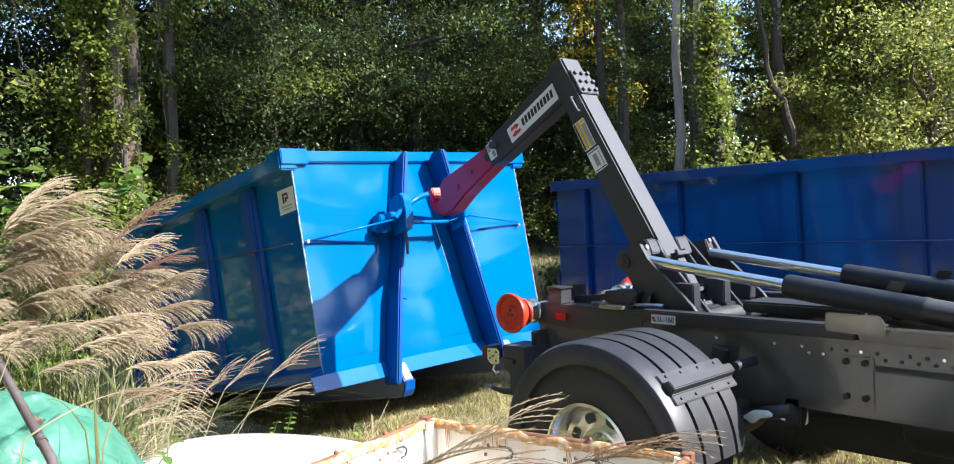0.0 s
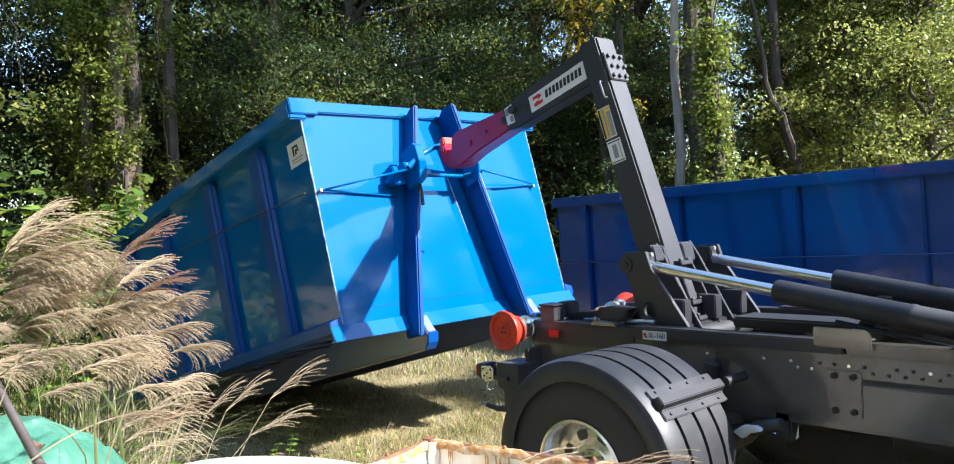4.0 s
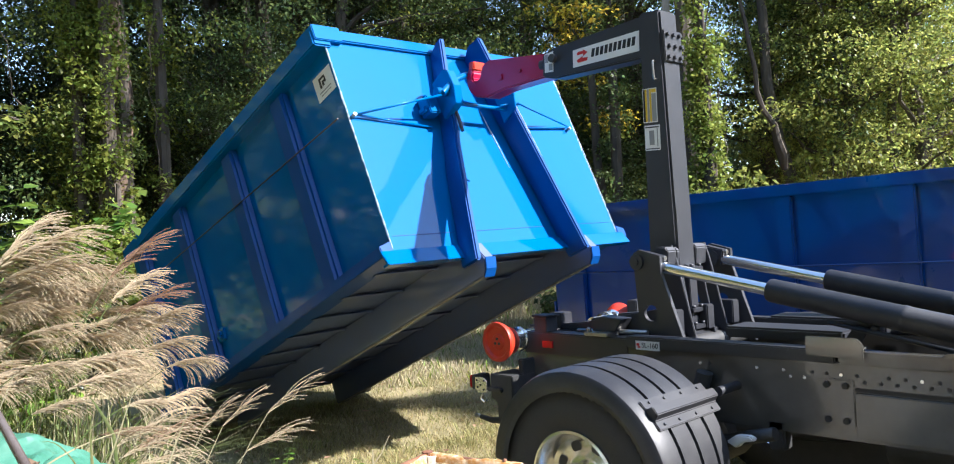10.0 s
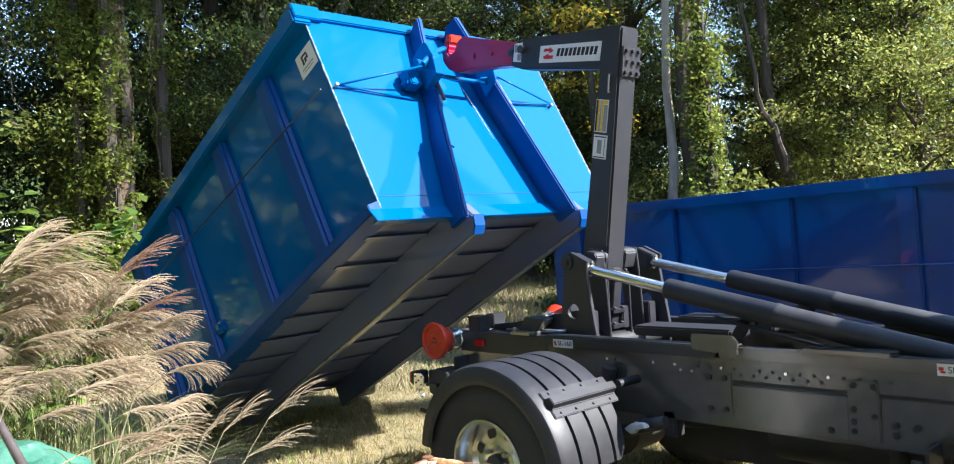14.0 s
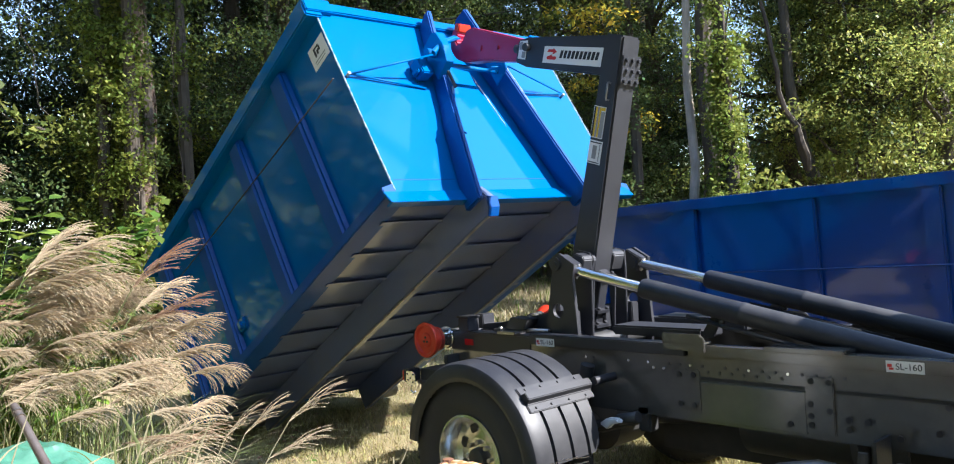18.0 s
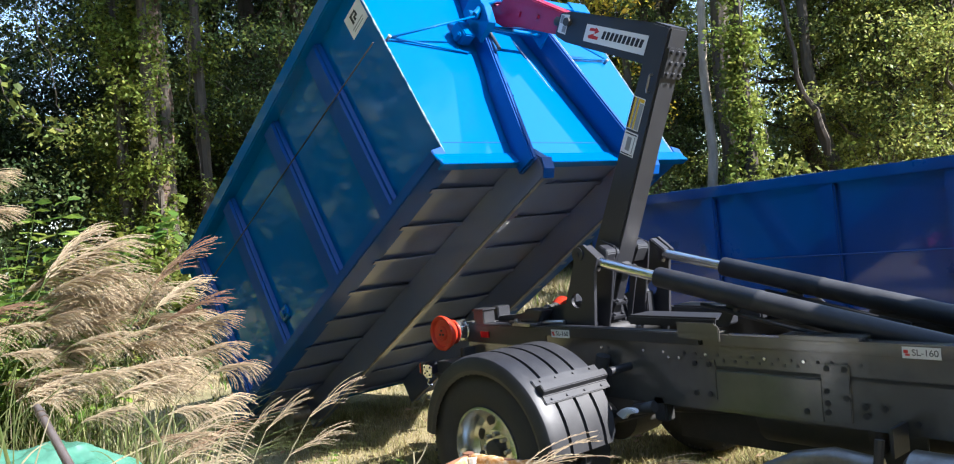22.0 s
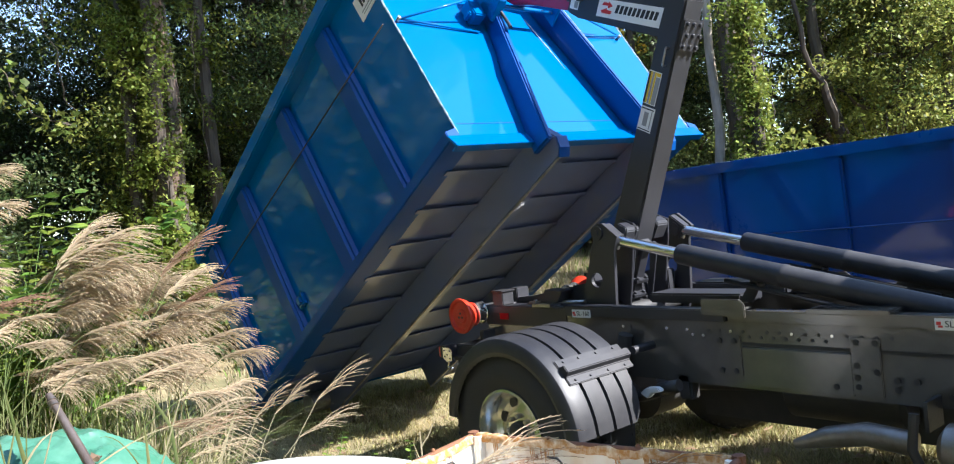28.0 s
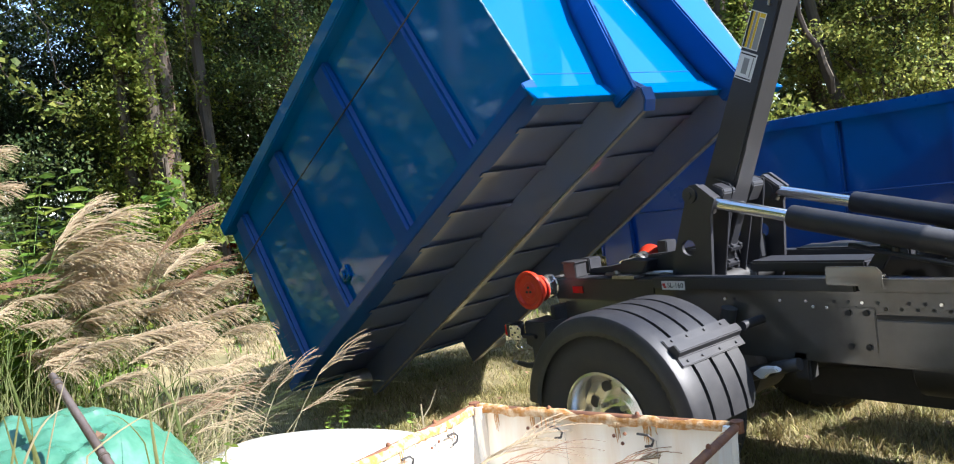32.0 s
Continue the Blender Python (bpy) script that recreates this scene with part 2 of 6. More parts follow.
def bent(bm, points, radii, n=8):
    """A round bar along points, with a radius for each."""
    pts = [Vector(p) for p in points]
    rings, side = [], None
    for i, p in enumerate(pts):
        way = (pts[min(i + 1, len(pts) - 1)] - pts[max(i - 1, 0)]).normalized()
        if side is None:
            side = way.orthogonal().normalized()
        side = (side - way * side.dot(way)).normalized()
        up = way.cross(side)
        r = radii[i] if isinstance(radii, (list, tuple)) else radii
        rings.append([bm.verts.new(p + (side * math.cos(k * math.tau / n) + up * math.sin(k * math.tau / n)) * r) for k in range(n)])
    for a, b in zip(rings, rings[1:]):
        for k in range(n):
            j = (k + 1) % n
            bm.faces.new((a[k], a[j], b[j], b[k])).smooth = True
    bm.faces.new(rings[0][::-1])
    bm.faces.new(rings[-1])
    return bm


def lathe(bm, profile, centre, axis="y", n=32, smooth=True, caps=True):
    """A turned shape: a profile of (distance along the axis, radius)."""
    cx, cy, cz = centre
    rings = []
    for d, r in profile:
        ring = []
        for k in range(n):
            c, s = math.cos(k * math.tau / n) * r, math.sin(k * math.tau / n) * r
            if axis == "y":
                ring.append(bm.verts.new((cx + c, cy + d, cz + s)))
            elif axis == "x":
                ring.append(bm.verts.new((cx + d, cy + c, cz + s)))
            else:
                ring.append(bm.verts.new((cx + c, cy + s, cz + d)))
        rings.append(ring)
    for a, b in zip(rings, rings[1:]):
        for k in range(n):
            j = (k + 1) % n
            bm.faces.new((a[k], a[j], b[j], b[k])).smooth = smooth
    if caps:
        bm.faces.new(rings[0][::-1])
        bm.faces.new(rings[-1])
    return bm


def holed(bm, outline, hole, r, y0, y1, n=24):
    """A plate with one round hole; its outline is in sight of the hole's centre all round."""
    hx, hz = hole
    fixed = [math.atan2(z - hz, x - hx) for x, z in outline]
    turn = sorted(set([k * math.tau / n - math.pi for k in range(n)] + fixed))
    outer = []
    for a in turn:
        dx, dz = math.cos(a), math.sin(a)
        best = None
        for (ax, az), (bx_, bz) in zip(outline, outline[1:] + outline[:1]):
            ex, ez = bx_ - ax, bz - az
            det = dx * -ez + ex * dz
            if abs(det) < 1e-9:
                continue
            t = ((ax - hx) * -ez + ex * (az - hz)) / det
            s = (dx * (az - hz) - dz * (ax - hx)) / det
            if t > 0 and -1e-6 <= s <= 1 + 1e-6 and (best is None or t < best):
                best = t
        outer.append((hx + dx * best, hz + dz * best))
    rows = []
    for y in (y0, y1):
        rows.append([bm.verts.new((x, y, z)) for x, z in outer])
        rows.append([bm.verts.new((hx + math.cos(a) * r, y, hz + math.sin(a) * r)) for a in turn])
    k = len(turn)
    for i in range(k):
        j = (i + 1) % k
        bm.faces.new((rows[0][i], rows[0][j], rows[1][j], rows[1][i]))
        bm.faces.new((rows[2][j], rows[2][i], rows[3][i], rows[3][j]))
        bm.faces.new((rows[0][j], rows[0][i], rows[2][i], rows[2][j]))
        bm.faces.new((rows[1][i], rows[1][j], rows[3][j], rows[3][i]))
    return bm


def part(name, bm, mat, parent=None, label="", bevel=0.0, at=None):
    """Links a bmesh as one mesh object under a thing or a part."""
    bmesh.ops.recalc_face_normals(bm, faces=bm.faces)
    if bevel:
        sharp = [e for e in bm.edges if len(e.link_faces) == 2 and e.calc_face_angle(0) > 0.5]
        bmesh.ops.bevel(bm, geom=sharp, offset=bevel, segments=2, affect="EDGES", clamp_overlap=True)
    for e in bm.edges:
        if len(e.link_faces) == 2 and e.calc_face_angle(0) > 0.6:
            e.smooth = False
    me = bpy.data.meshes.new(name)
    bm.to_mesh(me)
    bm.free()
    me.materials.append(M[mat] if isinstance(mat, str) else mat)
    ob = new(name, me)
    if parent:
        ob.parent = parent
    if at is not None:
        ob.matrix_basis = at
    if label:
        tagged(ob, label)
    return ob


def again(ob, parent, m=None, name=None):
    """One more part on the same mesh."""
    o = new(name or ob.name.split(".")[0], ob.data)
    o.parent = parent
    o.matrix_basis = m if m is not None else ob.matrix_basis
    return o


def thing(name, label, category, group="", at=None, kind=""):
    ob = tagged(new(name), label, category, group, kind)
    ob.empty_display_size = 0.2
    if at is not None:
        ob.matrix_basis = at
    return ob


def B():
    return bmesh.new()


def cloud(name, verts, faces, mat, parent=None):
    """A mesh of many small loose pieces."""
    me = bpy.data.meshes.new(name)
    me.from_pydata(verts, [], faces)
    me.materials.append(M[mat])
    ob = new(name, me)
    if parent:
        ob.parent = parent
    return ob


# ---- how the lift goes: seconds, the truck's way along x, the mast's turn, the container's pitch ----
LIFT = [
    (0, 0.100, 26.76, 10.35),
    (1, 0.093, 24.48, 10.8),
    (2, 0.034, 20.65, 11.75),
    (3, 0.036, 17.47, 12.8),
    (3.5, 0.033, 15.77, 13.68),
    (5.5, 0.023, 9.74, 16.39),
    (6, 0.017, 8.37, 17.64),
    (7, 0.008, 5.51, 19.41),
    (8, 0.003, 2.56, 21.02),
    (9, 0.000, 0.00, 21.41),
    (10, -0.000, -2.50, 22.85),
    (11, -0.104, -5.05, 24.10),
    (12, -0.266, -7.54, 25.27),
    (13, -0.388, -10.02, 26.47),
    (14, -0.569, -12.71, 27.92),
    (14.5, -0.633, -13.81, 28.41),
    (16.5, -0.800, -16.17, 29.85),
    (17, -0.834, -16.23, 29.69),
    (18, -0.864, -17.86, 30.27),
    (19, -0.872, -20.40, 30.70),
    (20, -0.897, -22.62, 31.23),
    (21, -0.896, -24.91, 32.01),
    (22, -0.893, -26.26, 32.44),
    (23, -0.900, -26.23, 32.61),
    (24, -0.908, -26.17, 32.69),
    (25, -0.908, -26.26, 32.63),
    (25.5, -0.908, -26.15, 32.59),
    (27.5, -0.818, -25.89, 32.37),
    (28, -0.768, -25.98, 32.48),
    (29, -0.585, -25.98, 32.46),
    (30, -0.434, -26.28, 32.23),
    (31, -0.237, -26.36, 32.41),
    (32, -0.101, -26.41, 32.05),
]
PIVOT = (0.003, 0.961)          # the mast's hinge on the truck: x, z
HOOK = (-1.741, 1.804)          # where the bail sits in the hook, from the hinge
BAIL = (0.377, 0.147, 1.462)    # the bail: ahead of the container's front foot, its y in the place, above the foot
CONTAINER_TURN, CONTAINER_LEAN = 1.3, 0.53
PIN, FOOT = (-0.139, 0.438), (2.112, 0.98)   # the cylinders' rod pin on the mast and their foot on the truck


def swung(x, z, degrees):
    c, s = math.cos(radians(degrees)), math.sin(radians(degrees))
    return c * x - s * z, s * x + c * z


def container_pose(s, turn, pitch):
    hx, hz = swung(*HOOK, turn)
    return pose(PIVOT[0] + s + hx, BAIL[1], PIVOT[1] + hz, 0, 0, CONTAINER_TURN) @ pose(0, 0, 0, 0, -pitch, 0) @ pose(0, 0, 0, CONTAINER_LEAN, 0, 0) @ pose(-BAIL[0], 0, -BAIL[2])


def cylinder_pose(turn, y, at_pin):
    px, pz = swung(*PIN, turn)
    px, pz = px + PIVOT[0], pz + PIVOT[1]
    lean = math.degrees(math.atan2(pz - FOOT[1], FOOT[0] - px))
    return pose(px, y, pz, 0, lean, 0) if at_pin else pose(FOOT[0], y, FOOT[1], 0, lean, 0)


# ---- ground ----
def ground_height(x, y):
    h = 0.05 * noise.noise(Vector((x * 0.5, y * 0.5, 3.1))) + 0.02 * noise.noise(Vector((x * 2.1, y * 2.1, 7.7)))
    far = max(0.0, math.hypot(x + 0.5, y) - 6.2)
    return h - 0.02 + min(2.2, far * 0.12)


def build_ground():
    bm = B()
    xs = [-900, -300, -120, -60, -40] + [-30 + 0.5 * k for k in range(101)] + [25, 40, 80, 200, 900]
    ys = [-900, -300, -100, -40, -20] + [-12 + 0.5 * k for k in range(85)] + [36, 50, 90, 300, 900]
    grid = [[bm.verts.new((x, y, ground_height(x, y))) for y in ys] for x in xs]
    for i in range(len(xs) - 1):
        for j in range(len(ys) - 1):
            bm.faces.new((grid[i][j], grid[i + 1][j], grid[i + 1][j + 1], grid[i][j + 1])).smooth = True
    tagged(part("ground", bm, "soil"), "dry mown grass field with bare patches", "ground", kind="structure")


build_ground()


def grass_patch(name, label, spots, count, height, mat, seed, width=0.006):
    """Blades of grass in uneven tufts, scattered over boxes of the plan."""
    rng = np.random.default_rng(seed)
    verts, faces = [], []
    for (x0, x1, y0, y1), share in spots:
        for _ in range(int(count * share)):
            x, y = rng.uniform(x0, x1), rng.uniform(y0, y1)
            tuft = noise.noise(Vector((x * 1.3, y * 1.3, seed))) + 0.6 * noise.noise(Vector((x * 6.0, y * 6.0, seed + 4.0)))
            if tuft < rng.uniform(-0.7, 0.15):
                continue
            z = ground_height(x, y) - 0.01
            h = height * rng.uniform(0.3, 1.2) * (0.7 + 0.7 * max(0.0, tuft))
            a, lean = rng.uniform(0, math.tau), rng.uniform(0.2, 1.6) * h
            b = rng.uniform(0, math.tau)
            w = width * rng.uniform(0.5, 1.3)
            dx, dy = math.cos(b) * w, math.sin(b) * w
            lx, ly = math.cos(a) * lean, math.sin(a) * lean
            n = len(verts)
            verts += [(x - dx, y - dy, z), (x + dx, y + dy, z), (x + lx * 0.4 - dx * 0.6, y + ly * 0.4 - dy * 0.6, z + h * 0.7),
                      (x + lx * 0.4 + dx * 0.6, y + ly * 0.4 + dy * 0.6, z + h * 0.7), (x + lx, y + ly, z + h)]
            faces += [(n, n + 1, n + 3, n + 2), (n + 2, n + 3, n + 4)]
    tagged(cloud(name, verts, faces, mat), label, "grass", kind="stuff")


grass_patch("lawn_grass", "short yellow-green lawn grass in sun and shade", [((-6, 3.0, -2.2, 4.2), 0.8), ((3.0, 8, -1.5, 8), 0.2)], 150000, 0.075, "blade", 11, 0.0035)
grass_patch("lawn_grass", "short patchy grass of the open field", [((-5, 8, -9, -2.2), 1.0)], 40000, 0.06, "blade", 15, 0.005)
grass_patch("lawn_grass", "dry straw among the lawn grass", [((-6, 3.0, -2.2, 4.2), 1.0)], 80000, 0.06, "straw", 14, 0.003)


grass_patch("lawn_grass", "thick tufts of sunlit yellow-green grass beside the truck", [((-2.6, 3.4, -2.3, 1.2), 1.0)], 70000, 0.10, "blade", 17, 0.004)


def scatter_leaves():
    rng = np.random.default_rng(31)
    verts, faces = [], []
    for _ in range(420):
        x, y = rng.uniform(-6, 2.6), rng.uniform(-2.0, 4)
        z = ground_height(x, y) + rng.uniform(0.02, 0.06)
        a, l = rng.uniform(0, math.tau), rng.uniform(0.02, 0.05)
        c, sn = math.cos(a) * l, math.sin(a) * l
        n = len(verts)
        verts += [(x - c, y - sn, z), (x - sn * 0.5, y + c * 0.5, z + rng.uniform(0, 0.02)), (x + c, y + sn, z + rng.uniform(-0.005, 0.015)), (x + sn * 0.5, y - c * 0.5, z + rng.uniform(0, 0.015))]
        faces.append((n, n + 1, n + 2, n + 3))
    tagged(cloud("fallen_leaves", verts, faces, "plume_dark"), "dry brown leaves fallen on the lawn", "leaves", kind="stuff")


scatter_leaves()
grass_patch("field_grass", "longer dry tan grass towards the wood", [((-13, -4.6, 1.5, 9.5), 1.0)], 34000, 0.16, "straw", 12, 0.008)
grass_patch("field_grass", "longer green grass towards the wood", [((-13, -4.6, 1.5, 9.5), 1.0)], 16000, 0.14, "blade", 13, 0.008)


# ---- the container that is lifted ----
def build_container():
    c = thing("hooklift_container", "bright blue open-top steel container hooked and tipped up", "container")
    L, H, F = 3.45, 1.785, 0.20
    V = {-1: 1.165, 1: 1.095}      # how far each side wall stands from the middle
    bm = B(); box(bm, -L, 0, -V[-1], V[1], F, F + 0.015); part("floor", bm, "under", c)
    for s in (-1, 1):
        bm = B(); box(bm, -L, 0, s * V[s] - 0.006, s * V[s] + 0.006, F + 0.016, H - 0.02); part("side_wall", bm, "blue", c)
    bm = B(); box(bm, -0.002, 0.008, -V[-1] - 0.008, V[1] + 0.008, F + 0.016, H - 0.02)
    part("front_wall", bm, "blue", c)
    bm = B(); box(bm, -L - 0.06, -L, -V[-1], V[1], F - 0.01, H)
    part("tailgate", bm, "blue", c, bevel=0.006)
    for k in range(5):
        bm = B(); box(bm, -L - 0.12, -L - 0.061, -1.05 + k * 0.5, -0.95 + k * 0.5, F + 0.03, H - 0.05)
        part("tailgate_rib", bm, "blue", c, bevel=0.006)
    # top rails, side and front
    for s in (-1, 1):
        bm = B(); slab(bm, [(s * (V[s] - 0.03), H - 0.12), (s * (V[s] + 0.11), H - 0.12), (s * (V[s] + 0.11), H - 0.01), (s * (V[s] - 0.03), H + 0.02)], -L, 0.03)
        part("top_rail", bm, "blue", c, bevel=0.01)
    bm = B(); box(bm, -0.05, 0.035, -V[-1] + 0.03, V[1] - 0.03, H - 0.07, H + 0.015)
    part("top_rail", bm, "blue", c, bevel=0.008)
    for s in (-1, 1):
        bm = B(); box(bm, -0.16, 0.045, s * V[s] - 0.1, s * V[s] + 0.12, H - 0.085, H + 0.028)
        part("corner_cap", bm, "blue", c, bevel=0.006)
    # side ribs
    for s in (-1, 1):
        for u in (-0.62, -1.42, -2.38, -3.2):
            bm = B()
            foot = [(u - 0.11, s * (V[s] + 0.0065)), (u - 0.085, s * (V[s] + 0.065)), (u + 0.085, s * (V[s] + 0.065)), (u + 0.11, s * (V[s] + 0.0065))]
            lo = [bm.verts.new((x, y, 0.25)) for x, y in foot]
            hi = [bm.verts.new((x, y, H - 0.121)) for x, y in foot]
            for i in range(4):
                j = (i + 1) % 4
                bm.faces.new((lo[i], lo[j], hi[j], hi[i]))
            bm.faces.new(lo); bm.faces.new(hi)
            part("rib", bm, "blue_dull_shade", c, bevel=0.02)
    # bottom side rails
    for s in (-1, 1):
        bm = B(); slab(bm, [(s * (V[s] - 0.08), 0.185), (s * (V[s] + 0.11), 0.185), (s * (V[s] + 0.11), 0.255), (s * (V[s] + 0.012), 0.285), (s * (V[s] + 0.007), 0.199), (s * (V[s] - 0.08), 0.199)], -L, 0.02)
        part("bottom_rail", bm, "blue_dull_shade", c, bevel=0.006)
    bm = B(); box(bm, 0.0085, 0.0105, -V[-1] + 0.02, V[1] - 0.02, 0.318, 0.322); part("weld_seam", bm, "blue_dull_shade", c)
    # angled lip along the front's foot
    bm = B(); prism(bm, [(0.009, 0.225), (0.022, 0.225), (0.06, 0.12), (0.0, 0.12), (0.0, 0.135), (0.035, 0.135)], -V[-1] - 0.115, V[1] + 0.06)
    part("front_lip", bm, "blue", c, bevel=0.003)
    # long rails with turned-up feet, and cross members
    for y0, y1 in ((-0.605, -0.52), (0.49, 0.575)):
        bm = B(); prism(bm, [(-L, -0.035), (0.11, -0.035), (0.145, 0.005), (0.165, 0.07), (0.10, 0.199), (-L, 0.199)], y0, y1)
        part("long_rail", bm, "under", c, bevel=0.008)
        bm = B(); prism(bm, [(0.105, -0.036), (0.148, 0.005), (0.169, 0.07), (0.176, 0.07), (0.153, 0.0), (0.108, -0.044)], y0 - 0.004, y1 + 0.004)
        part("foot_plate", bm, "blue_dull_shade", c, "blue painted foot plate with scraped edges", bevel=0.002)
        bm = B(); box(bm, -L, 0.104, y0 - 0.004, y0 + 0.016, -0.045, -0.0355)
        part("wear_strip", bm, "bare", c, "scraped bare steel wear strip", bevel=0.003)
    for k in range(9):
        u = -0.28 - k * 0.39
        for y0, y1 in ((-1.13, -0.61), (-0.515, 0.485), (0.58, 1.13)):
            bm = B(); prism(bm, [(u - 0.02, 0.178), (u + 0.02, 0.178), (u + 0.02, 0.182), (u - 0.014, 0.182), (u - 0.014, 0.199), (u - 0.02, 0.199)], y0, y1)
            part("cross_member", bm, "under", c)
    # weld beads down the front corners, pale to put in their bright edge highlights
    rng = random.Random(41)
    for y in (-V[-1] - 0.0085, V[1] + 0.0085):
        bm = B()
        pts = [(0.008 + rng.uniform(-0.001, 0.001), y + rng.uniform(-0.0015, 0.0015), 0.23 + 1.46 * k / 40) for k in range(41)]
        bent(bm, pts, [0.0035 + rng.uniform(0, 0.0035) for _ in range(41)], 6)
        part("corner_bead", bm, "bead", c, "corner weld bead with its highlight put in as pale colour")
    # a pale bar puts in the glint along a fold of the wall
    bm = B()
    bent(bm, [(0.009, 0.05 + 0.09 * k / 12, 1.28 - 0.48 * k / 12) for k in range(13)], [0.002 + 0.003 * math.sin(math.pi * k / 12) for k in range(13)], 6)
    part("scrape", bm, "bead", c, "thin pale bar for the glint of a fold in the front wall")
    # a pale bar puts in the highlight down the leg's edge
    bm = B()
    bent(bm, [(0.203 + 0.016 * k / 14, 0.434 - 0.36 * (0.62 + 0.62 * k / 14) / 1.87 - 0.003, 0.68 + 0.62 * k / 14) for k in range(15)], [0.002 + 0.0025 * math.sin(math.pi * k / 14) for k in range(15)], 6)
    part("corner_bead", bm, "bead", c, "pale bar for the highlight on the leg's edge")
    # legs of the A-frame on the front wall
    for (b0, b1), (t0, t1), steps in (((-0.68, -0.635), (-0.29, -0.245), ((0.06, 0.17, 0), (0.74, 0.17, 0.015), (0.92, 0.15, 0.04), (1.3, 0.15, 0.052), (1.71, 0.15, 0.075), (1.775, 0.15, 0.078))),
                                      ((0.40, 0.445), (0.04, 0.085), ((0.06, 0.2, 0), (1.3, 0.215, 0), (1.71, 0.225, 0), (1.775, 0.225, 0)))):
        bm = B()
        rings = []
        for w, d, over in steps:
            k = (w - 0.06) / 1.87
            y0, y1 = b0 + (t0 - b0) * k + over, b1 + (t1 - b1) * k + over
            back = 0.0085 if w < 1.75 else 0.10
            rings.append([bm.verts.new(p) for p in ((back, y0, w), (d, y0, w), (d, y1, w), (back, y1, w))])
        for a, b in zip(rings, rings[1:]):
            for i in range(4):
                j = (i + 1) % 4
                bm.faces.new((a[i], a[j], b[j], b[i]))
        bm.faces.new(rings[0]); bm.faces.new(rings[-1])
        part("leg", bm, "blue_dull_shade", c, bevel=0.01)
    # the bail, its plates and braces
    bm = B(); bent(bm, [(0.22, -0.50, 1.25), (0.245, -0.40, 1.33), (0.25, -0.25, 1.395), (0.255, -0.05, 1.435), (0.24, 0.14, 1.40)], 0.022, 12)
    part("bail", bm, "blue", c, "round steel lifting bar in blue paint")
    for y0, y1 in ((-0.44, -0.37), (0.152, 0.168)):
        bm = B(); prism(bm, [(0.10, 1.12), (0.25, 1.16), (0.285, 1.28), (0.275, 1.40), (0.24, 1.43), (0.10, 1.40)], y0, y1)
        part("bail_plate", bm, "blue", c, bevel=0.003)
    bm = B(); rod(bm, (0.2, -0.54, 1.27), (0.2, -0.45, 1.27), 0.03, n=10)
    part("bail_pin", bm, "blue", c)
    bm = B(); box(bm, 0.02, 0.12, -0.56, -0.46, 1.16, 1.30); box(bm, 0.03, 0.10, -0.59, -0.561, 1.18, 1.22)
    part("leg_bracket", bm, "blue", c, bevel=0.008)
    bm = B(); box(bm, 0.11, 0.20, 0.17, 0.30, 1.22, 1.32)
    part("leg_bracket", bm, "blue", c, bevel=0.02)
    bm = B(); bent(bm, [(0.2, -0.42, 1.30), (0.17, -0.38, 1.18), (0.17, -0.38, 1.08), (0.19, -0.41, 0.98)], 0.012, 8)
    part("hose", bm, "black", c)
    bm = B(); rod(bm, (0.16, -0.42, 1.22), (0.16, 0.15, 1.20), 0.016)
    part("brace", bm, "blue", c)
    # a prop rod that lies along a leg's foot
    bm = B(); rod(bm, (0.12, -0.57, 0.30), (0.09, -0.45, 0.80), 0.011, n=8); rod(bm, (0.10, -0.48, 0.68), (0.09, -0.41, 0.65), 0.006, n=6)
    part("prop_rod", bm, "blue_dull_shade", c)
    # thin stay bars on the front and along the sides
    for p, q in (((0.03, -1.15, 1.15), (0.215, -0.50, 1.24)), ((0.03, -1.13, 1.155), (0.02, -0.50, 1.10)), ((0.03, 1.0, 1.175), (0.2, 0.26, 1.24)),
                 ((0.03, 0.99, 1.165), (0.02, 0.52, 1.14)), ((0.2, 0.26, 1.24), (0.2, 0.05, 1.2))):
        bm = B(); rod(bm, p, q, 0.0075, n=8); part("stay_bar", bm, "blue", c)
    # print black stands for the shade on the side tie bars
    for s in (-1, 1):
        bm = B(); rod(bm, (-L, s * (V[s] + 0.075), 1.36), (-0.02, s * (V[s] + 0.075), 1.15), 0.005, n=8)
        part("tie_bar", bm, "ink", c, "thin tie cable along the side, black for its shade")
    for y in (-1.15, 1.0):
        bm = B(); rod(bm, (0.0085, y, 1.15), (0.05, y, 1.15), 0.012, n=8); part("bolt", bm, "steel", c)
    # latch on a side, sticker with a mark and bars of small print
    bm = B(); box(bm, -2.28, -2.17, -V[-1] - 0.03, -V[-1] - 0.007, 0.45, 0.55); box(bm, -2.25, -2.20, -V[-1] - 0.05, -V[-1] - 0.031, 0.47, 0.53)
    part("latch", bm, "blue", c, bevel=0.006)
    bm = B(); box(bm, -0.225, -0.015, -V[-1] - 0.009, -V[-1] - 0.0065, 1.385, 1.56)
    st = part("sticker", bm, "white", c, "white company sticker with a dark mark")
    bm = B()
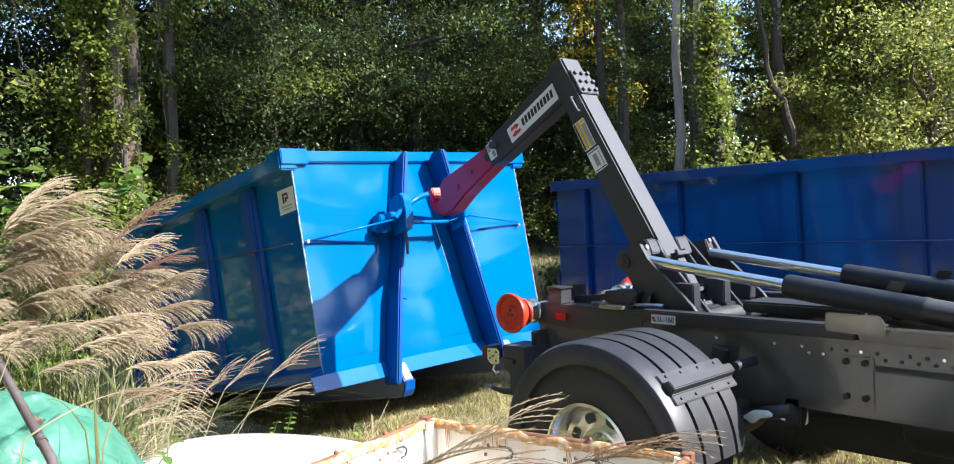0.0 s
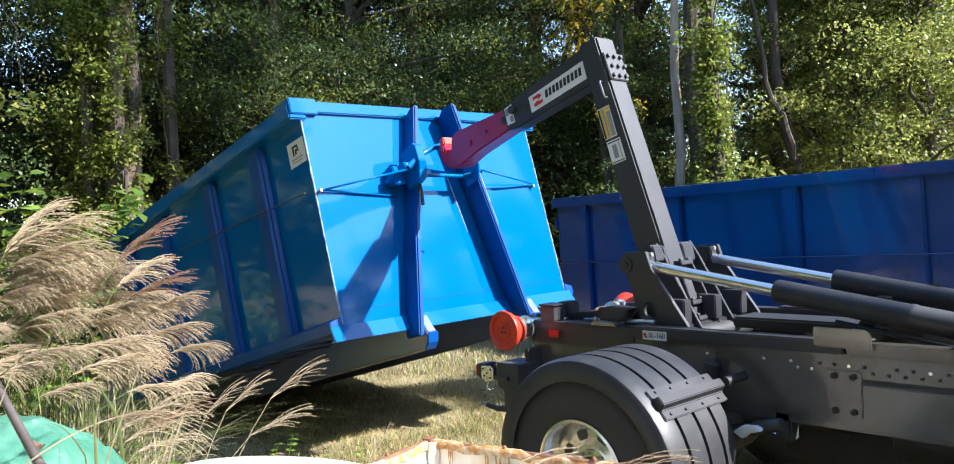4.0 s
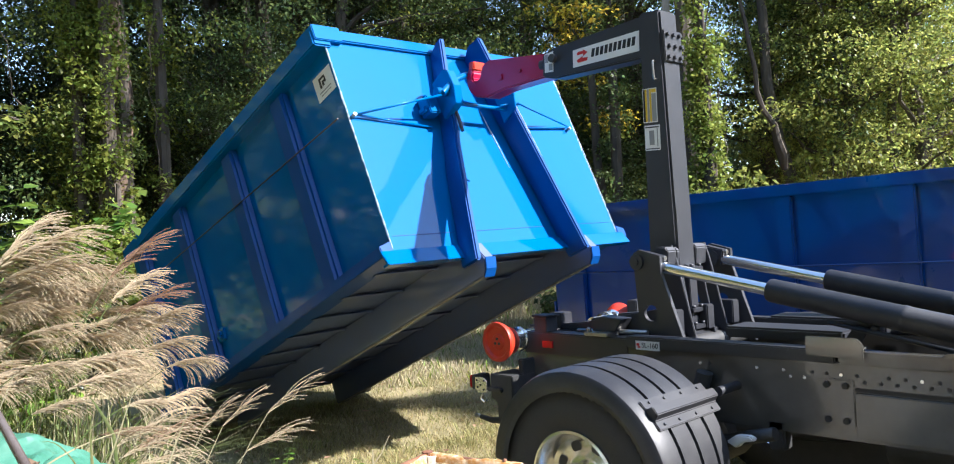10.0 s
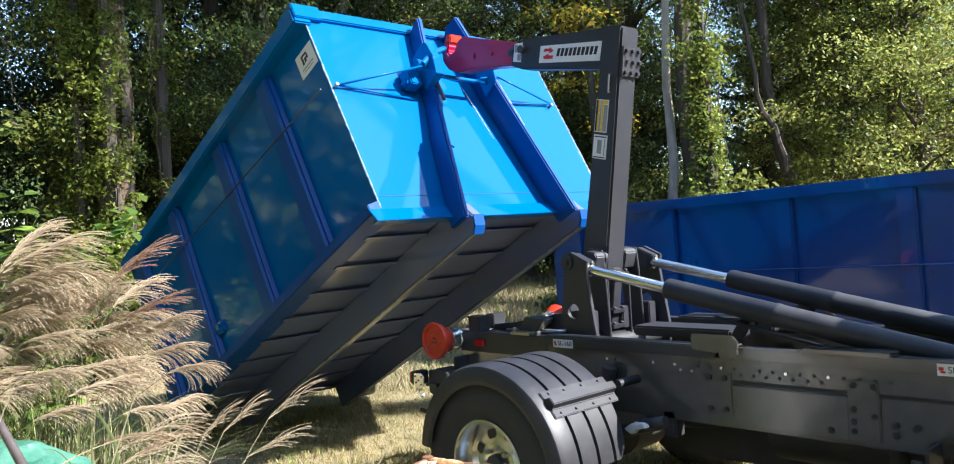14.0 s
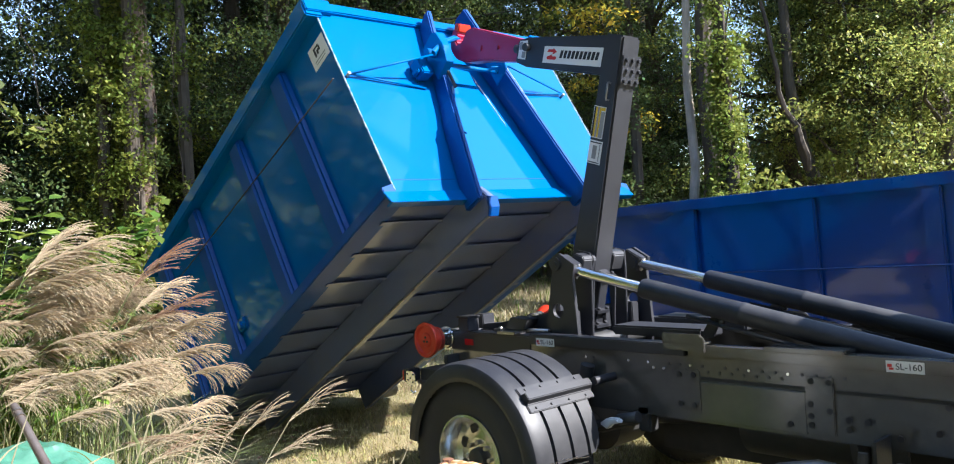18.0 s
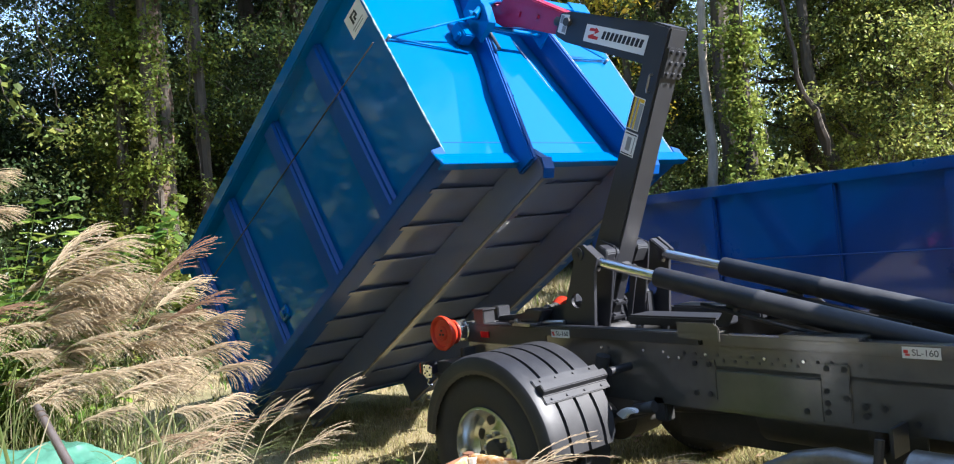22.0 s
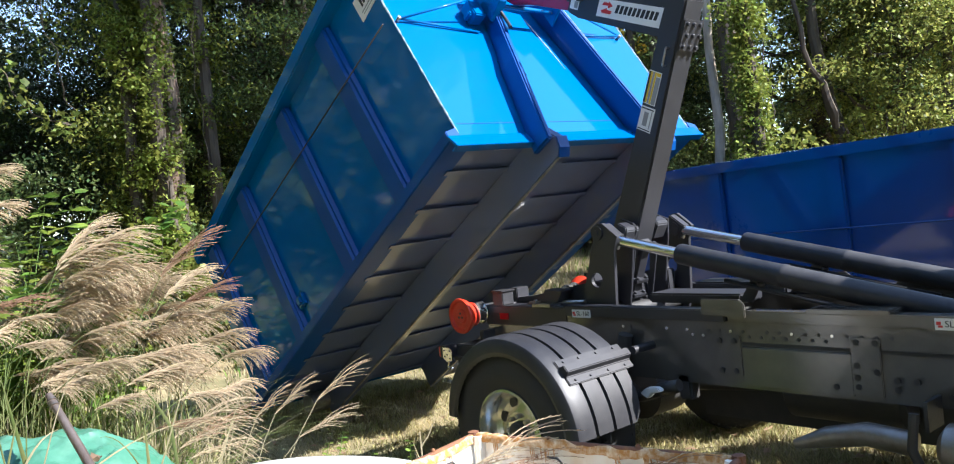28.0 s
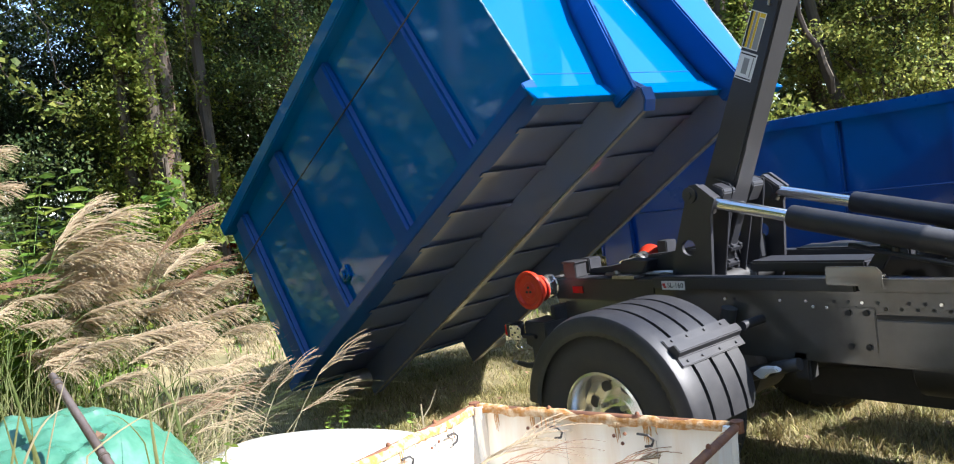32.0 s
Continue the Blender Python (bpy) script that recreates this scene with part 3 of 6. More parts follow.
    for x0, x1, z0, z1 in ((-0.165, -0.145, 1.46, 1.53), (-0.145, -0.095, 1.515, 1.53), (-0.105, -0.09, 1.48, 1.515), (-0.135, -0.115, 1.465, 1.485), (-0.135, -0.105, 1.485, 1.5)):
        box(bm, x0, x1, -V[-1] - 0.0105, -V[-1] - 0.0092, z0, z1)
    part("mark", bm, "ink", st)
    for x0, x1, z0, z1 in ((-0.19, -0.05, 1.43, 1.438), (-0.18, -0.06, 1.41, 1.416)):
        bm = B(); box(bm, x0, x1, -V[-1] - 0.0105, -V[-1] - 0.0092, z0, z1)
        part("print", bm, "grey", st)
    bm = B(); box(bm, -0.10, -0.03, -0.86, -0.66, 0.1985, 0.1995)
    part("plate", bm, "white", c, "pale bare patch under the floor's front edge")
    # tail rollers
    for y in (-0.75, 0.75):
        bm = B(); lathe(bm, [(-0.09, 0.07), (-0.085, 0.085), (0.085, 0.085), (0.09, 0.07)], (-L + 0.1, y, 0.085), n=20)
        part("tail_roller", bm, "steel", c)
    return c


container = build_container()


# ---- the truck ----
def build_fender(truck, s):
    """A ribbed moulded fender over the tyres; s is -1 on one side and 1 on the other."""
    cx, cz, r = 0.035, 0.478, 0.498
    bm = B()
    ys = [0.745, 0.75, 0.855, 0.858, 0.874, 0.877, 0.975, 0.978, 0.994, 0.997, 1.105, 1.108, 1.124, 1.127, 1.205, 1.235, 1.25, 1.25]
    lift = [0, 0.02, 0.02, -0.03, -0.03, 0.02, 0.02, -0.03, -0.03, 0.02, 0.02, -0.03, -0.03, 0.02, 0.02, 0.008, -0.015, -0.06]
    angles = [radians(a) for a in range(4, 175, 5)]
    outer, inner = [], []
    for a in angles:
        torn = 0.07 * max(0.0, math.sin(a * 9.0 + 0.6)) * abs(math.sin(a * 23.0)) + 0.02 * abs(math.sin(a * 41.0)) if a < 0.62 else 0.0
        ys[0], ys[1] = 0.745 + torn, 0.75 + torn
        outer.append([bm.verts.new((cx + math.cos(a) * (r + h), s * y, cz + math.sin(a) * (r + h))) for y, h in zip(ys, lift)])
        inner.append([bm.verts.new((cx + math.cos(a) * (r - 0.022 + min(h, 0)), s * (y if k < len(ys) - 3 else y - 0.008), cz + math.sin(a) * (r - 0.022 + min(h, 0)))) for k, (y, h) in enumerate(zip(ys, lift))])
    for g, flip in ((outer, 1), (inner, -1)):
        for a, b in zip(g, g[1:]):
            for k in range(len(ys) - 1):
                bm.faces.new((a[k], a[k + 1], b[k + 1], b[k])[::flip]).smooth = lift[k] == lift[k + 1] or k > 13
    for k in range(len(angles) - 1):
        for e in (0, -1):
            bm.faces.new((outer[k][e], outer[k + 1][e], inner[k + 1][e], inner[k][e]))
    for e in (0, -1):
        for k in range(len(ys) - 1):
            bm.faces.new((outer[e][k], outer[e][k + 1], inner[e][k + 1], inner[e][k]))
    f = part("fender", bm, "plastic", truck, "black ribbed plastic mudguard")
    # clamp bracket across the fender
    a = radians(42)
    bm = B()
    ca, sa = math.cos(a), math.sin(a)

    def on(d, h):
        return cx + ca * (r + h) - sa * d, cz + sa * (r + h) + ca * d
    prism(bm, [on(0.075, 0.018), on(0.075, 0.026), on(0.03, 0.028), on(0.02, 0.062), on(-0.02, 0.062), on(-0.03, 0.028), on(-0.075, 0.026), on(-0.075, 0.018)], s * 0.71, s * 1.19)
    br = part("fender_bracket", bm, "plastic", truck, "pressed steel clamp bracket in black", bevel=0.004)
    for d in (0.055, -0.055):
        for y in (0.77, 0.9, 1.03, 1.14):
            x, z = on(d, 0.024)
            x2, z2 = on(d, 0.034)
            bm = B(); rod(bm, (x, s * y, z), (x2, s * y, z2), 0.0065, n=6)
            part("rivet", bm, "plastic", br)
    # arm to the chassis
    bm = B(); rod(bm, (on(0, 0.045)[0], s * 0.50, on(0, 0.045)[1]), (on(0, 0.045)[0], s * 0.67, on(0, 0.045)[1]), 0.022)
    part("fender_arm", bm, "black", truck)
    return f


def build_wheel(truck, x, z, s):
    R = 0.45
    for k, (y0, y1) in enumerate(((0.97, 1.215), (0.70, 0.94))):
        y = (y0 + y1) / 2
        h = (y1 - y0) / 2
        bm = B()
        prof = [(-h * 0.8, 0.245), (-h, 0.29), (-h * 1.04, 0.35), (-h * 0.98, 0.41), (-h * 0.86, R - 0.012), (-h * 0.8, R), (h * 0.8, R), (h * 0.86, R - 0.012), (h * 0.98, 0.41), (h * 1.04, 0.35), (h, 0.29), (h * 0.8, 0.245)]
        lathe(bm, prof, (x, s * y, z), n=48, caps=False)
        wheel = part("tyre", bm, "rubber", truck, "black truck tyre")
        bm = B()
        for i in range(60):
            a0 = i * math.tau / 60
            for side in (-1, 1):
                c, sn = math.cos(a0), math.sin(a0)
                p = Vector((x + c * (R - 0.004), s * y + side * h * 0.55, z + sn * (R - 0.004)))
                q = Vector((x + c * (R - 0.03), s * y + side * h * 0.97, z + sn * (R - 0.03)))
                rod(bm, p, q, 0.011, n=4)
        tagged(part("tread", bm, "rubber", wheel), kind="stuff")
        bm = B()
        o = s
        if k == 0:
            prof = [(h * 0.78, 0.246), (h * 0.92, 0.245), (h * 0.95, 0.232), (h * 0.85, 0.224), (h * 0.5, 0.208), (h * 0.2, 0.2), (h * 0.02, 0.175), (h * 0.05, 0.14), (h * 0.2, 0.115), (h * 0.22, 0.10), (h * 0.22, 0.0005)]
        else:
            prof = [(-h * 0.78, 0.246), (-h * 0.6, 0.23), (h * 0.6, 0.23), (h * 0.78, 0.246)]
        lathe(bm, [(o * d, r) for d, r in prof], (x, s * y, z), n=48, caps=False)
        part("rim", bm, "alloy", wheel, "dull polished alloy rim")
        if k == 0:
            for i in range(8):
                a = i * math.tau / 8
                cx, cz = x + math.cos(a) * 0.085, z + math.sin(a) * 0.085
                bm = B(); rod(bm, (cx, s * (y + h * 0.2), cz), (cx, s * (y + h * 0.42), cz), 0.012, n=6)
                part("wheel_nut", bm, "steel", wheel)
            # black discs stand for the darkness inside the rim's openings
            for i in range(8):
                a = (i + 0.5) * math.tau / 8
                cx, cz = x + math.cos(a) * 0.158, z + math.sin(a) * 0.158
                bm = B(); rod(bm, (cx, s * (y - h * 0.05), cz), (cx, s * (y + h * 0.075), cz), 0.030, n=16)
                part("hand_hole", bm, "deep", wheel, "black disc for the dark inside a rim opening")
            bm = B(); lathe(bm, [(s * (h * 0.2), 0.06), (s * h * 0.5, 0.055), (s * h * 0.55, 0.045), (s * h * 0.56, 0.001)], (x, s * y, z), n=20)
            part("hub", bm, "deep", wheel)


def lettered(body, size, m, parent, mat):
    """Raised letters as a mesh."""
    cu = bpy.data.curves.new("letters", "FONT")
    cu.body, cu.size, cu.extrude, cu.align_x, cu.align_y = body, size, 0.0006, "CENTER", "CENTER"
    tmp = bpy.data.objects.new("letters", cu)
    me = bpy.data.meshes.new_from_object(tmp)
    bpy.data.objects.remove(tmp)
    me.materials.append(M[mat])
    ob = new("letters", me)
    ob.parent, ob.matrix_basis = parent, m
    return ob


def build_truck():
    t = thing("hooklift_truck", "black hook-lift truck backed up to the container", "truck")
    # chassis rails: channel section with a pressed step, bolts and dots of light through holes
    for s in (-1, 1):
        bm = B(); slab(bm, [(s * 0.50, 0.655), (s * 0.41, 0.655), (s * 0.41, 0.667), (s * 0.488, 0.667), (s * 0.488, 0.973), (s * 0.41, 0.973), (s * 0.41, 0.985), (s * 0.50, 0.985)], -0.92, 3.0)
        rail = part("chassis_rail", bm, "chassis", t, bevel=0.004)
        bm = B()
        slab(bm, [(s * 0.5005, 0.67), (s * 0.512, 0.675), (s * 0.512, 0.86), (s * 0.5005, 0.867)], 0.99, 1.529)
        part("side_plate", bm, "chassis", rail, bevel=0.003)
        bm = B()
        box(bm, 0.83, 0.985, min(s * 0.5005, s * 0.507), max(s * 0.5005, s * 0.507), 0.715, 0.915)
        part("gusset", bm, "chassis", rail, bevel=0.003)
        rng = random.Random(5)
        bm = B(); rod(bm, (0, 0, 0), (0, s * 0.004, 0), 0.0085, n=8)
        hole = part("bolt", bm, "ink", rail, "dark recessed bolt", at=pose(0.3, s * 0.4985, 0.935))
        # chrome dots put in for daylight that shows through holes in the rail
        bm = B(); rod(bm, (0, 0, 0), (0, s * 0.008, 0), 0.008, n=6)
        bright = part("bolt", bm, "chrome", rail, "chrome dot for light through a rail hole", at=pose(0.25, s * 0.4995, 0.935))
        for i in range(22):
            for x, z in ((0.998 + 0.0645 * (i - 10), 0.936), (1.03 + 0.0645 * (i - 10), 0.91)):
                if x > -0.1 and rng.random() < (0.9 if x > 0.95 else 0.4):
                    if rng.random() < (0.16 if x > 0.95 else 0.6):
                        again(bright, rail, pose(x, s * 0.4995, z))
                    else:
                        again(hole, rail, pose(x, s * 0.4985, z))
        for x, z in ((0.87, 0.89), (0.95, 0.89), (0.87, 0.74), (0.95, 0.74), (1.559, 0.915), (1.64, 0.915), (1.554, 0.813), (1.554, 0.76), (1.554, 0.719), (1.453, 0.711), (1.64, 0.79), (1.72, 0.76), (1.8, 0.76), (1.72, 0.72), (1.86, 0.70), (1.93, 0.71), (2.08, 0.75), (2.12, 0.86)):
            again(hole, rail, pose(x, s * 0.5135, z) @ Matrix.Diagonal((1.7, 1.0, 1.7, 1)))
        bm = B(); box(bm, 1.53, 1.66, min(s * 0.5005, s * 0.5145), max(s * 0.5005, s * 0.5145), 0.68, 0.935)
        part("gusset", bm, "chassis", rail, bevel=0.004)
        # raised black strips stand for the shade along the rail's step
        bm = B(); box(bm, 0.99, 1.529, min(s * 0.5005, s * 0.5035), max(s * 0.5005, s * 0.5035), 0.868, 0.884); part("slot", bm, "ink", rail, "black strip for the shade in the rail's step")
        bm = B(); box(bm, 1.661, 2.14, min(s * 0.5005, s * 0.5035), max(s * 0.5005, s * 0.5035), 0.868, 0.884); part("slot", bm, "ink", rail)
        # subframe rail on top
        bm = B(); slab(bm, [(s * 0.53, 0.986), (s * 0.44, 0.986), (s * 0.44, 1.045), (s * 0.53, 1.045)], -0.175, 0.92)
        part("subframe_rail", bm, "black", t, bevel=0.006)
        bm = B(); slab(bm, [(s * 0.515, 0.986), (s * 0.43, 0.986), (s * 0.43, 1.04), (s * 0.515, 1.04)], 0.925, 3.0)
        part("subframe_rail", bm, "chassis", t, bevel=0.006)
        bm = B(); slab(bm, [(s * 0.505, 0.90), (s * 0.38, 0.90), (s * 0.38, 1.03), (s * 0.505, 1.03)], -0.93, -0.177)
        part("tail_beam", bm, "black", t, bevel=0.008)
        # guide angle with a notch
        bm = B(); prism(bm, [(0.80, 1.02), (1.045, 1.01), (1.045, 1.075), (1.02, 1.10), (0.80, 1.10)], min(s * 0.531, s * 0.545), max(s * 0.531, s * 0.545))
        box(bm, 0.80, 1.03, min(s * 0.45, s * 0.545), max(s * 0.45, s * 0.545), 1.046, 1.056)
        part("guide_angle", bm, "chassis", t, bevel=0.004)
        bm = B(); prism(bm, [(0.87, 1.05), (0.95, 1.05), (1.05, 1.22), (0.985, 1.22)], min(s * 0.30, s * 0.312), max(s * 0.30, s * 0.312))
        part("stop_gusset", bm, "black", t, bevel=0.004)
        bm = B(); box(bm, 1.35, 1.72, min(s * 0.40, s * 0.53), max(s * 0.40, s * 0.53), 1.041, 1.058)
        part("wear_pad", bm, "chassis", t, bevel=0.004)
    for x in (-0.86, -0.45, 0.15, 0.7, 1.3, 1.9, 2.6):
        bm = B(); box(bm, x - 0.05, x + 0.05, -0.42, 0.42, 0.72, 0.9)
        part("cross_beam", bm, "deep", t, bevel=0.008)
    bm = B(); box(bm, -0.80, 0.0, -0.36, 0.36, 1.0, 1.03)
    part("tilt_plate", bm, "black", t, "black steel tilt frame under the mast", bevel=0.006)
    for y in (-0.30, 0.0, 0.27):
        bm = B(); prism(bm, [(-0.80, 1.031), (0.02, 1.031), (0.02, 1.165), (-0.10, 1.165), (-0.62, 1.075), (-0.80, 1.06)], y - 0.035, y + 0.035)
        part("tilt_beam", bm, "black", t, bevel=0.006)
    for y in (-0.40, 0.36):
        bm = B(); prism(bm, [(-0.46, 1.05), (-0.30, 1.05), (-0.25, 1.12), (-0.40, 1.13)], y - 0.05, y + 0.05)
        part("tilt_stop", bm, "black", t, "angled black stop plate", bevel=0.004)
        bm = B(); box(bm, -0.86, -0.78, y + 0.06, y + 0.17, 1.031, 1.125); part("tilt_block", bm, "black", t, bevel=0.006)
        bm = B(); rod(bm, (-0.6, y, 1.035), (-0.12, y, 1.05), 0.014, n=8); part("oil_line", bm, "steel", t)
    for x0, x1, y0, y1, z1 in ((0.25, 0.85, -0.26, -0.05, 1.085), (0.3, 0.9, 0.1, 0.3, 1.1)):
        bm = B(); box(bm, x0, x1, y0, y1, 1.03, z1)
        part("lock_rail", bm, "black", t, bevel=0.01)
    bm = B(); box(bm, -0.85, -0.75, -0.50, -0.40, 1.031, 1.115); box(bm, -0.86, -0.74, -0.51, -0.39, 1.116, 1.128)
    part("stop_block", bm, "plastic", t, bevel=0.005)
    bm = B(); box(bm, -0.46, -0.30, -0.52, -0.42, 1.031, 1.05); rod(bm, (-0.44, -0.50, 1.05), (-0.44, -0.50, 1.075), 0.014, n=6)
    part("latch_plate", bm, "steel", t, bevel=0.003)
    # rear rollers on their shaft
    bm = B(); rod(bm, (-0.96, -0.5, 0.985), (-0.96, 0.5, 0.985), 0.035, n=16)
    part("roller_shaft", bm, "black", t)
    for s in (-1, 1):
        bm = B(); lathe(bm, [(s * 0.38, 0.05), (s * 0.39, 0.052), (s * 0.50, 0.052), (s * 0.505, 0.072), (s * 0.52, 0.074), (s * 0.525, 0.068), (s * 0.575, 0.07), (s * 0.594, 0.08)], (-0.96, -0.2 if s > 0 else 0, 0.985), n=28)
        r = part("rear_roller", bm, "alloy", t, "greasy steel roller with a painted flange")
        bm = B(); lathe(bm, [(s * 0.595, 0.072), (s * 0.64, 0.105), (s * 0.672, 0.118), (s * 0.684, 0.114), (s * 0.686, 0.095), (s * 0.672, 0.085), (s * 0.668, 0.05), (s * 0.676, 0.042), (s * 0.676, 0.001)], (-0.96 if s > 0 else -0.982, -0.2 if s > 0 else 0, 0.985), n=36)
        part("flange", bm, "orange", r, "orange-red dished roller flange")
        for a in (90, 210, 330):
            if s > 0:
                continue
            bm = B(); rod(bm, (-0.982 + 0.018 * math.cos(radians(a)), s * 0.675, 0.985 + 0.018 * math.sin(radians(a))), (-0.982 + 0.018 * math.cos(radians(a)), s * 0.682, 0.985 + 0.018 * math.sin(radians(a))), 0.008, n=6)
            part("bolt", bm, "deep", r)
        bm = B(); box(bm, -1.02, -0.90, min(s * 0.34, s * 0.375), max(s * 0.34, s * 0.375), 0.90, 1.05)
        part("roller_bearing", bm, "black", t, bevel=0.01)
        bm = B(); box(bm, -0.775, -0.70, min(s * 0.5055, s * 0.516), max(s * 0.5055, s * 0.516), 0.945, 0.985)
        part("side_reflector", bm, "lens", t)
        lo, hi = min(s * 0.68, s * 0.78), max(s * 0.68, s * 0.78)
        bm = B(); box(bm, -1.11, -1.05, lo, hi, 0.715, 0.80); box(bm, -1.049, -0.93, min(s * 0.5, s * 0.72), max(s * 0.5, s * 0.72), 0.70, 0.725)
        lamp = part("tail_lamp", bm, "black", t, "black tail lamp on a bare steel bracket", bevel=0.006)
        bm = B(); box(bm, -1.135, -1.111, lo + 0.006, hi - 0.006, 0.722, 0.794)
        part("lens", bm, "lens", lamp, "red tail lamp lens", bevel=0.006)
        face = s * 0.782
        bm = B(); prism(bm, [(-1.075, 0.725), (-1.04, 0.70), (-0.98, 0.71), (-0.975, 0.775), (-1.0, 0.795), (-1.07, 0.79)], min(face, face + s * 0.006), max(face, face + s * 0.006))
        part("lamp_plate", bm, "alloy", lamp, "bare steel lamp plate", bevel=0.002)
        for x, z in ((-1.055, 0.775), (-0.995, 0.775), (-1.0, 0.725), (-1.025, 0.75), (-1.05, 0.735)):
            bm = B(); rod(bm, (x, face + s * 0.0062, z), (x, face + s * 0.009, z), 0.006, n=8)
            part("bolt", bm, "ink", lamp)
        bm = B(); bent(bm, [(-1.02, face, 0.70), (-1.03, face + s * 0.004, 0.67), (-1.005, face, 0.65), (-0.985, face + s * 0.003, 0.665)], 0.006, 6)
        part("cable_tail", bm, "alloy", lamp, "short bright cable end")
        y0, y1 = sorted((s * 0.502, s * 0.70))
        bm = B(); prism(bm, [(-1.035, 0.80), (-0.855, 0.80), (-0.855, 0.47), (-0.95, 0.47), (-0.985, 0.55), (-0.985, 0.64), (-1.035, 0.66)], y0, y1)
        part("lamp_bracket", bm, "deep", t, "black box bracket behind the tail lamp", bevel=0.006)
        bm = B(); bent(bm, [(-0.94, s * 0.66, 0.53), (-1.08, s * 0.66, 0.515), (-1.17, s * 0.66, 0.525)], [0.022, 0.018, 0.014], 8)
        arm = part("tow_arm", bm, "deep", t, "short black arm under the tail")
        bm = B(); rod(bm, (-1.165, s * 0.66, 0.525), (-1.215, s * 0.66, 0.53), 0.013, n=8)
        part("tip", bm, "steel", arm, "worn bright tip")
    bm = B(); box(bm, -0.93, -0.86, -0.50, 0.50, 0.58, 0.66); box(bm, -0.94, -0.90, -0.45, -0.38, 0.66, 0.9); box(bm, -0.94, -0.90, 0.38, 0.45, 0.66, 0.9)
    part("rear_bumper", bm, "deep", t, bevel=0.008)
    bm = B(); box(bm, -0.90, -0.86, -0.60, 0.60, 0.46, 0.88)
    part("rear_apron", bm, "deep", t, "black rear cross panel", bevel=0.006)
    # dark tank added to cover the bright ground beyond the chassis
    bm = B(); lathe(bm, [(0, 0.2), (0.03, 0.23), (1.35, 0.23), (1.38, 0.2)], (0.85, 0.74, 0.46), "x", 24)
    part("fuel_tank", bm, "deep", t, "added dark round tank that fills the darkness under the truck", bevel=0.0)
    # running gear
    for s in (-1, 1):
        build_fender(t, s)
        build_wheel(t, 0.0, 0.465, s)
        bm = B(); bent(bm, [(-0.55, s * 0.46, 0.62), (-0.3, s * 0.46, 0.54), (0, s * 0.46, 0.53), (0.3, s * 0.46, 0.54), (0.62, s * 0.46, 0.64)], 0.035, 8)
        part("leaf_spring", bm, "deep", t)
        bm = B(); box(bm, 0.58, 0.66, min(s * 0.42, s * 0.50), max(s * 0.42, s * 0.50), 0.56, 0.70)
        part("spring_hanger", bm, "deep", t, bevel=0.01)
        bm = B(); rod(bm, (0.16, s * 0.55, 0.42), (0.30, s * 0.55, 0.9), 0.04, n=12)
        part("shock_absorber", bm, "deep", t)
        bm = B(); rod(bm, (0.55, s * 0.62, 0.64), (0.68, s * 0.62, 0.67), 0.03, n=10)
        part("brake_chamber", bm, "deep", t)
    # sticker white stands for sunlight on a bare metal piece
    bm = B(); prism(bm, [(0.48, 0.625), (0.53, 0.66), (0.60, 0.665), (0.62, 0.645), (0.56, 0.63), (0.53, 0.60)], -0.70, -0.66)
    part("clamp", bm, "white", t, "bare metal clamp, white for the sun on it", bevel=0.006)
    bm = B(); rod(bm, (0, -0.95, 0.465), (0, 0.95, 0.465), 0.075, n=16); lathe(bm, [(-0.2, 0.08), (-0.14, 0.17), (0.14, 0.17), (0.2, 0.08)], (0, 0, 0.465), n=20)
    part("rear_axle", bm, "deep", t)
    bm = B(); bent(bm, [(0.05, 0, 0.5), (1.2, 0, 0.6), (3.0, 0, 0.66)], 0.05, 12)
    part("drive_shaft", bm, "deep", t)
    bm = B(); bent(bm, [(1.36, -0.74, 0.50), (1.5, -0.72, 0.545), (1.66, -0.7, 0.575), (1.85, -0.7, 0.56)], [0.02, 0.045, 0.05, 0.05], 14)
    part("exhaust_pipe", bm, "exhaust", t, "bare steel exhaust tailpipe cut at an angle")
    bm = B(); lathe(bm, [(0, 0.06), (0.03, 0.10), (0.75, 0.10), (0.78, 0.06)], (1.95, -0.7, 0.56), "x", 24)
    part("muffler", bm, "exhaust", t, "bare steel muffler")
    bm = B(); box(bm, 1.875, 1.89, -0.66, -0.515, 0.6, 0.72); bent(bm, [(1.88, -0.76, 0.70), (1.87, -0.78, 0.56), (1.90, -0.74, 0.44)], 0.02, 8)
    part("exhaust_hanger", bm, "deep", t)
    bm = B(); lathe(bm, [(0, 0.12), (0.02, 0.15), (0.6, 0.15), (0.62, 0.12)], (0.95, 0.0, 0.55), "x", 20)
    part("air_tank", bm, "deep", t)
    # added black sheet: stands for the dark under the chassis, hides the far wheel
    bm = B(); box(bm, 0.36, 1.75, 0.02, 0.035, 0.33, 0.652)
    part("splash_panel", bm, "deep", t, "added black panel for the darkness under the chassis", bevel=0.004)
    # cab, bonnet and front axle, ahead of the bed
    bm = B(); prism(bm, [(3.0, 0.95), (4.7, 0.95), (4.7, 1.75), (4.5, 2.65), (4.15, 2.75), (3.0, 2.75)], -1.1, 1.1)
    cab = part("cab", bm, "chassis", t, "dark painted truck cab", bevel=0.06)
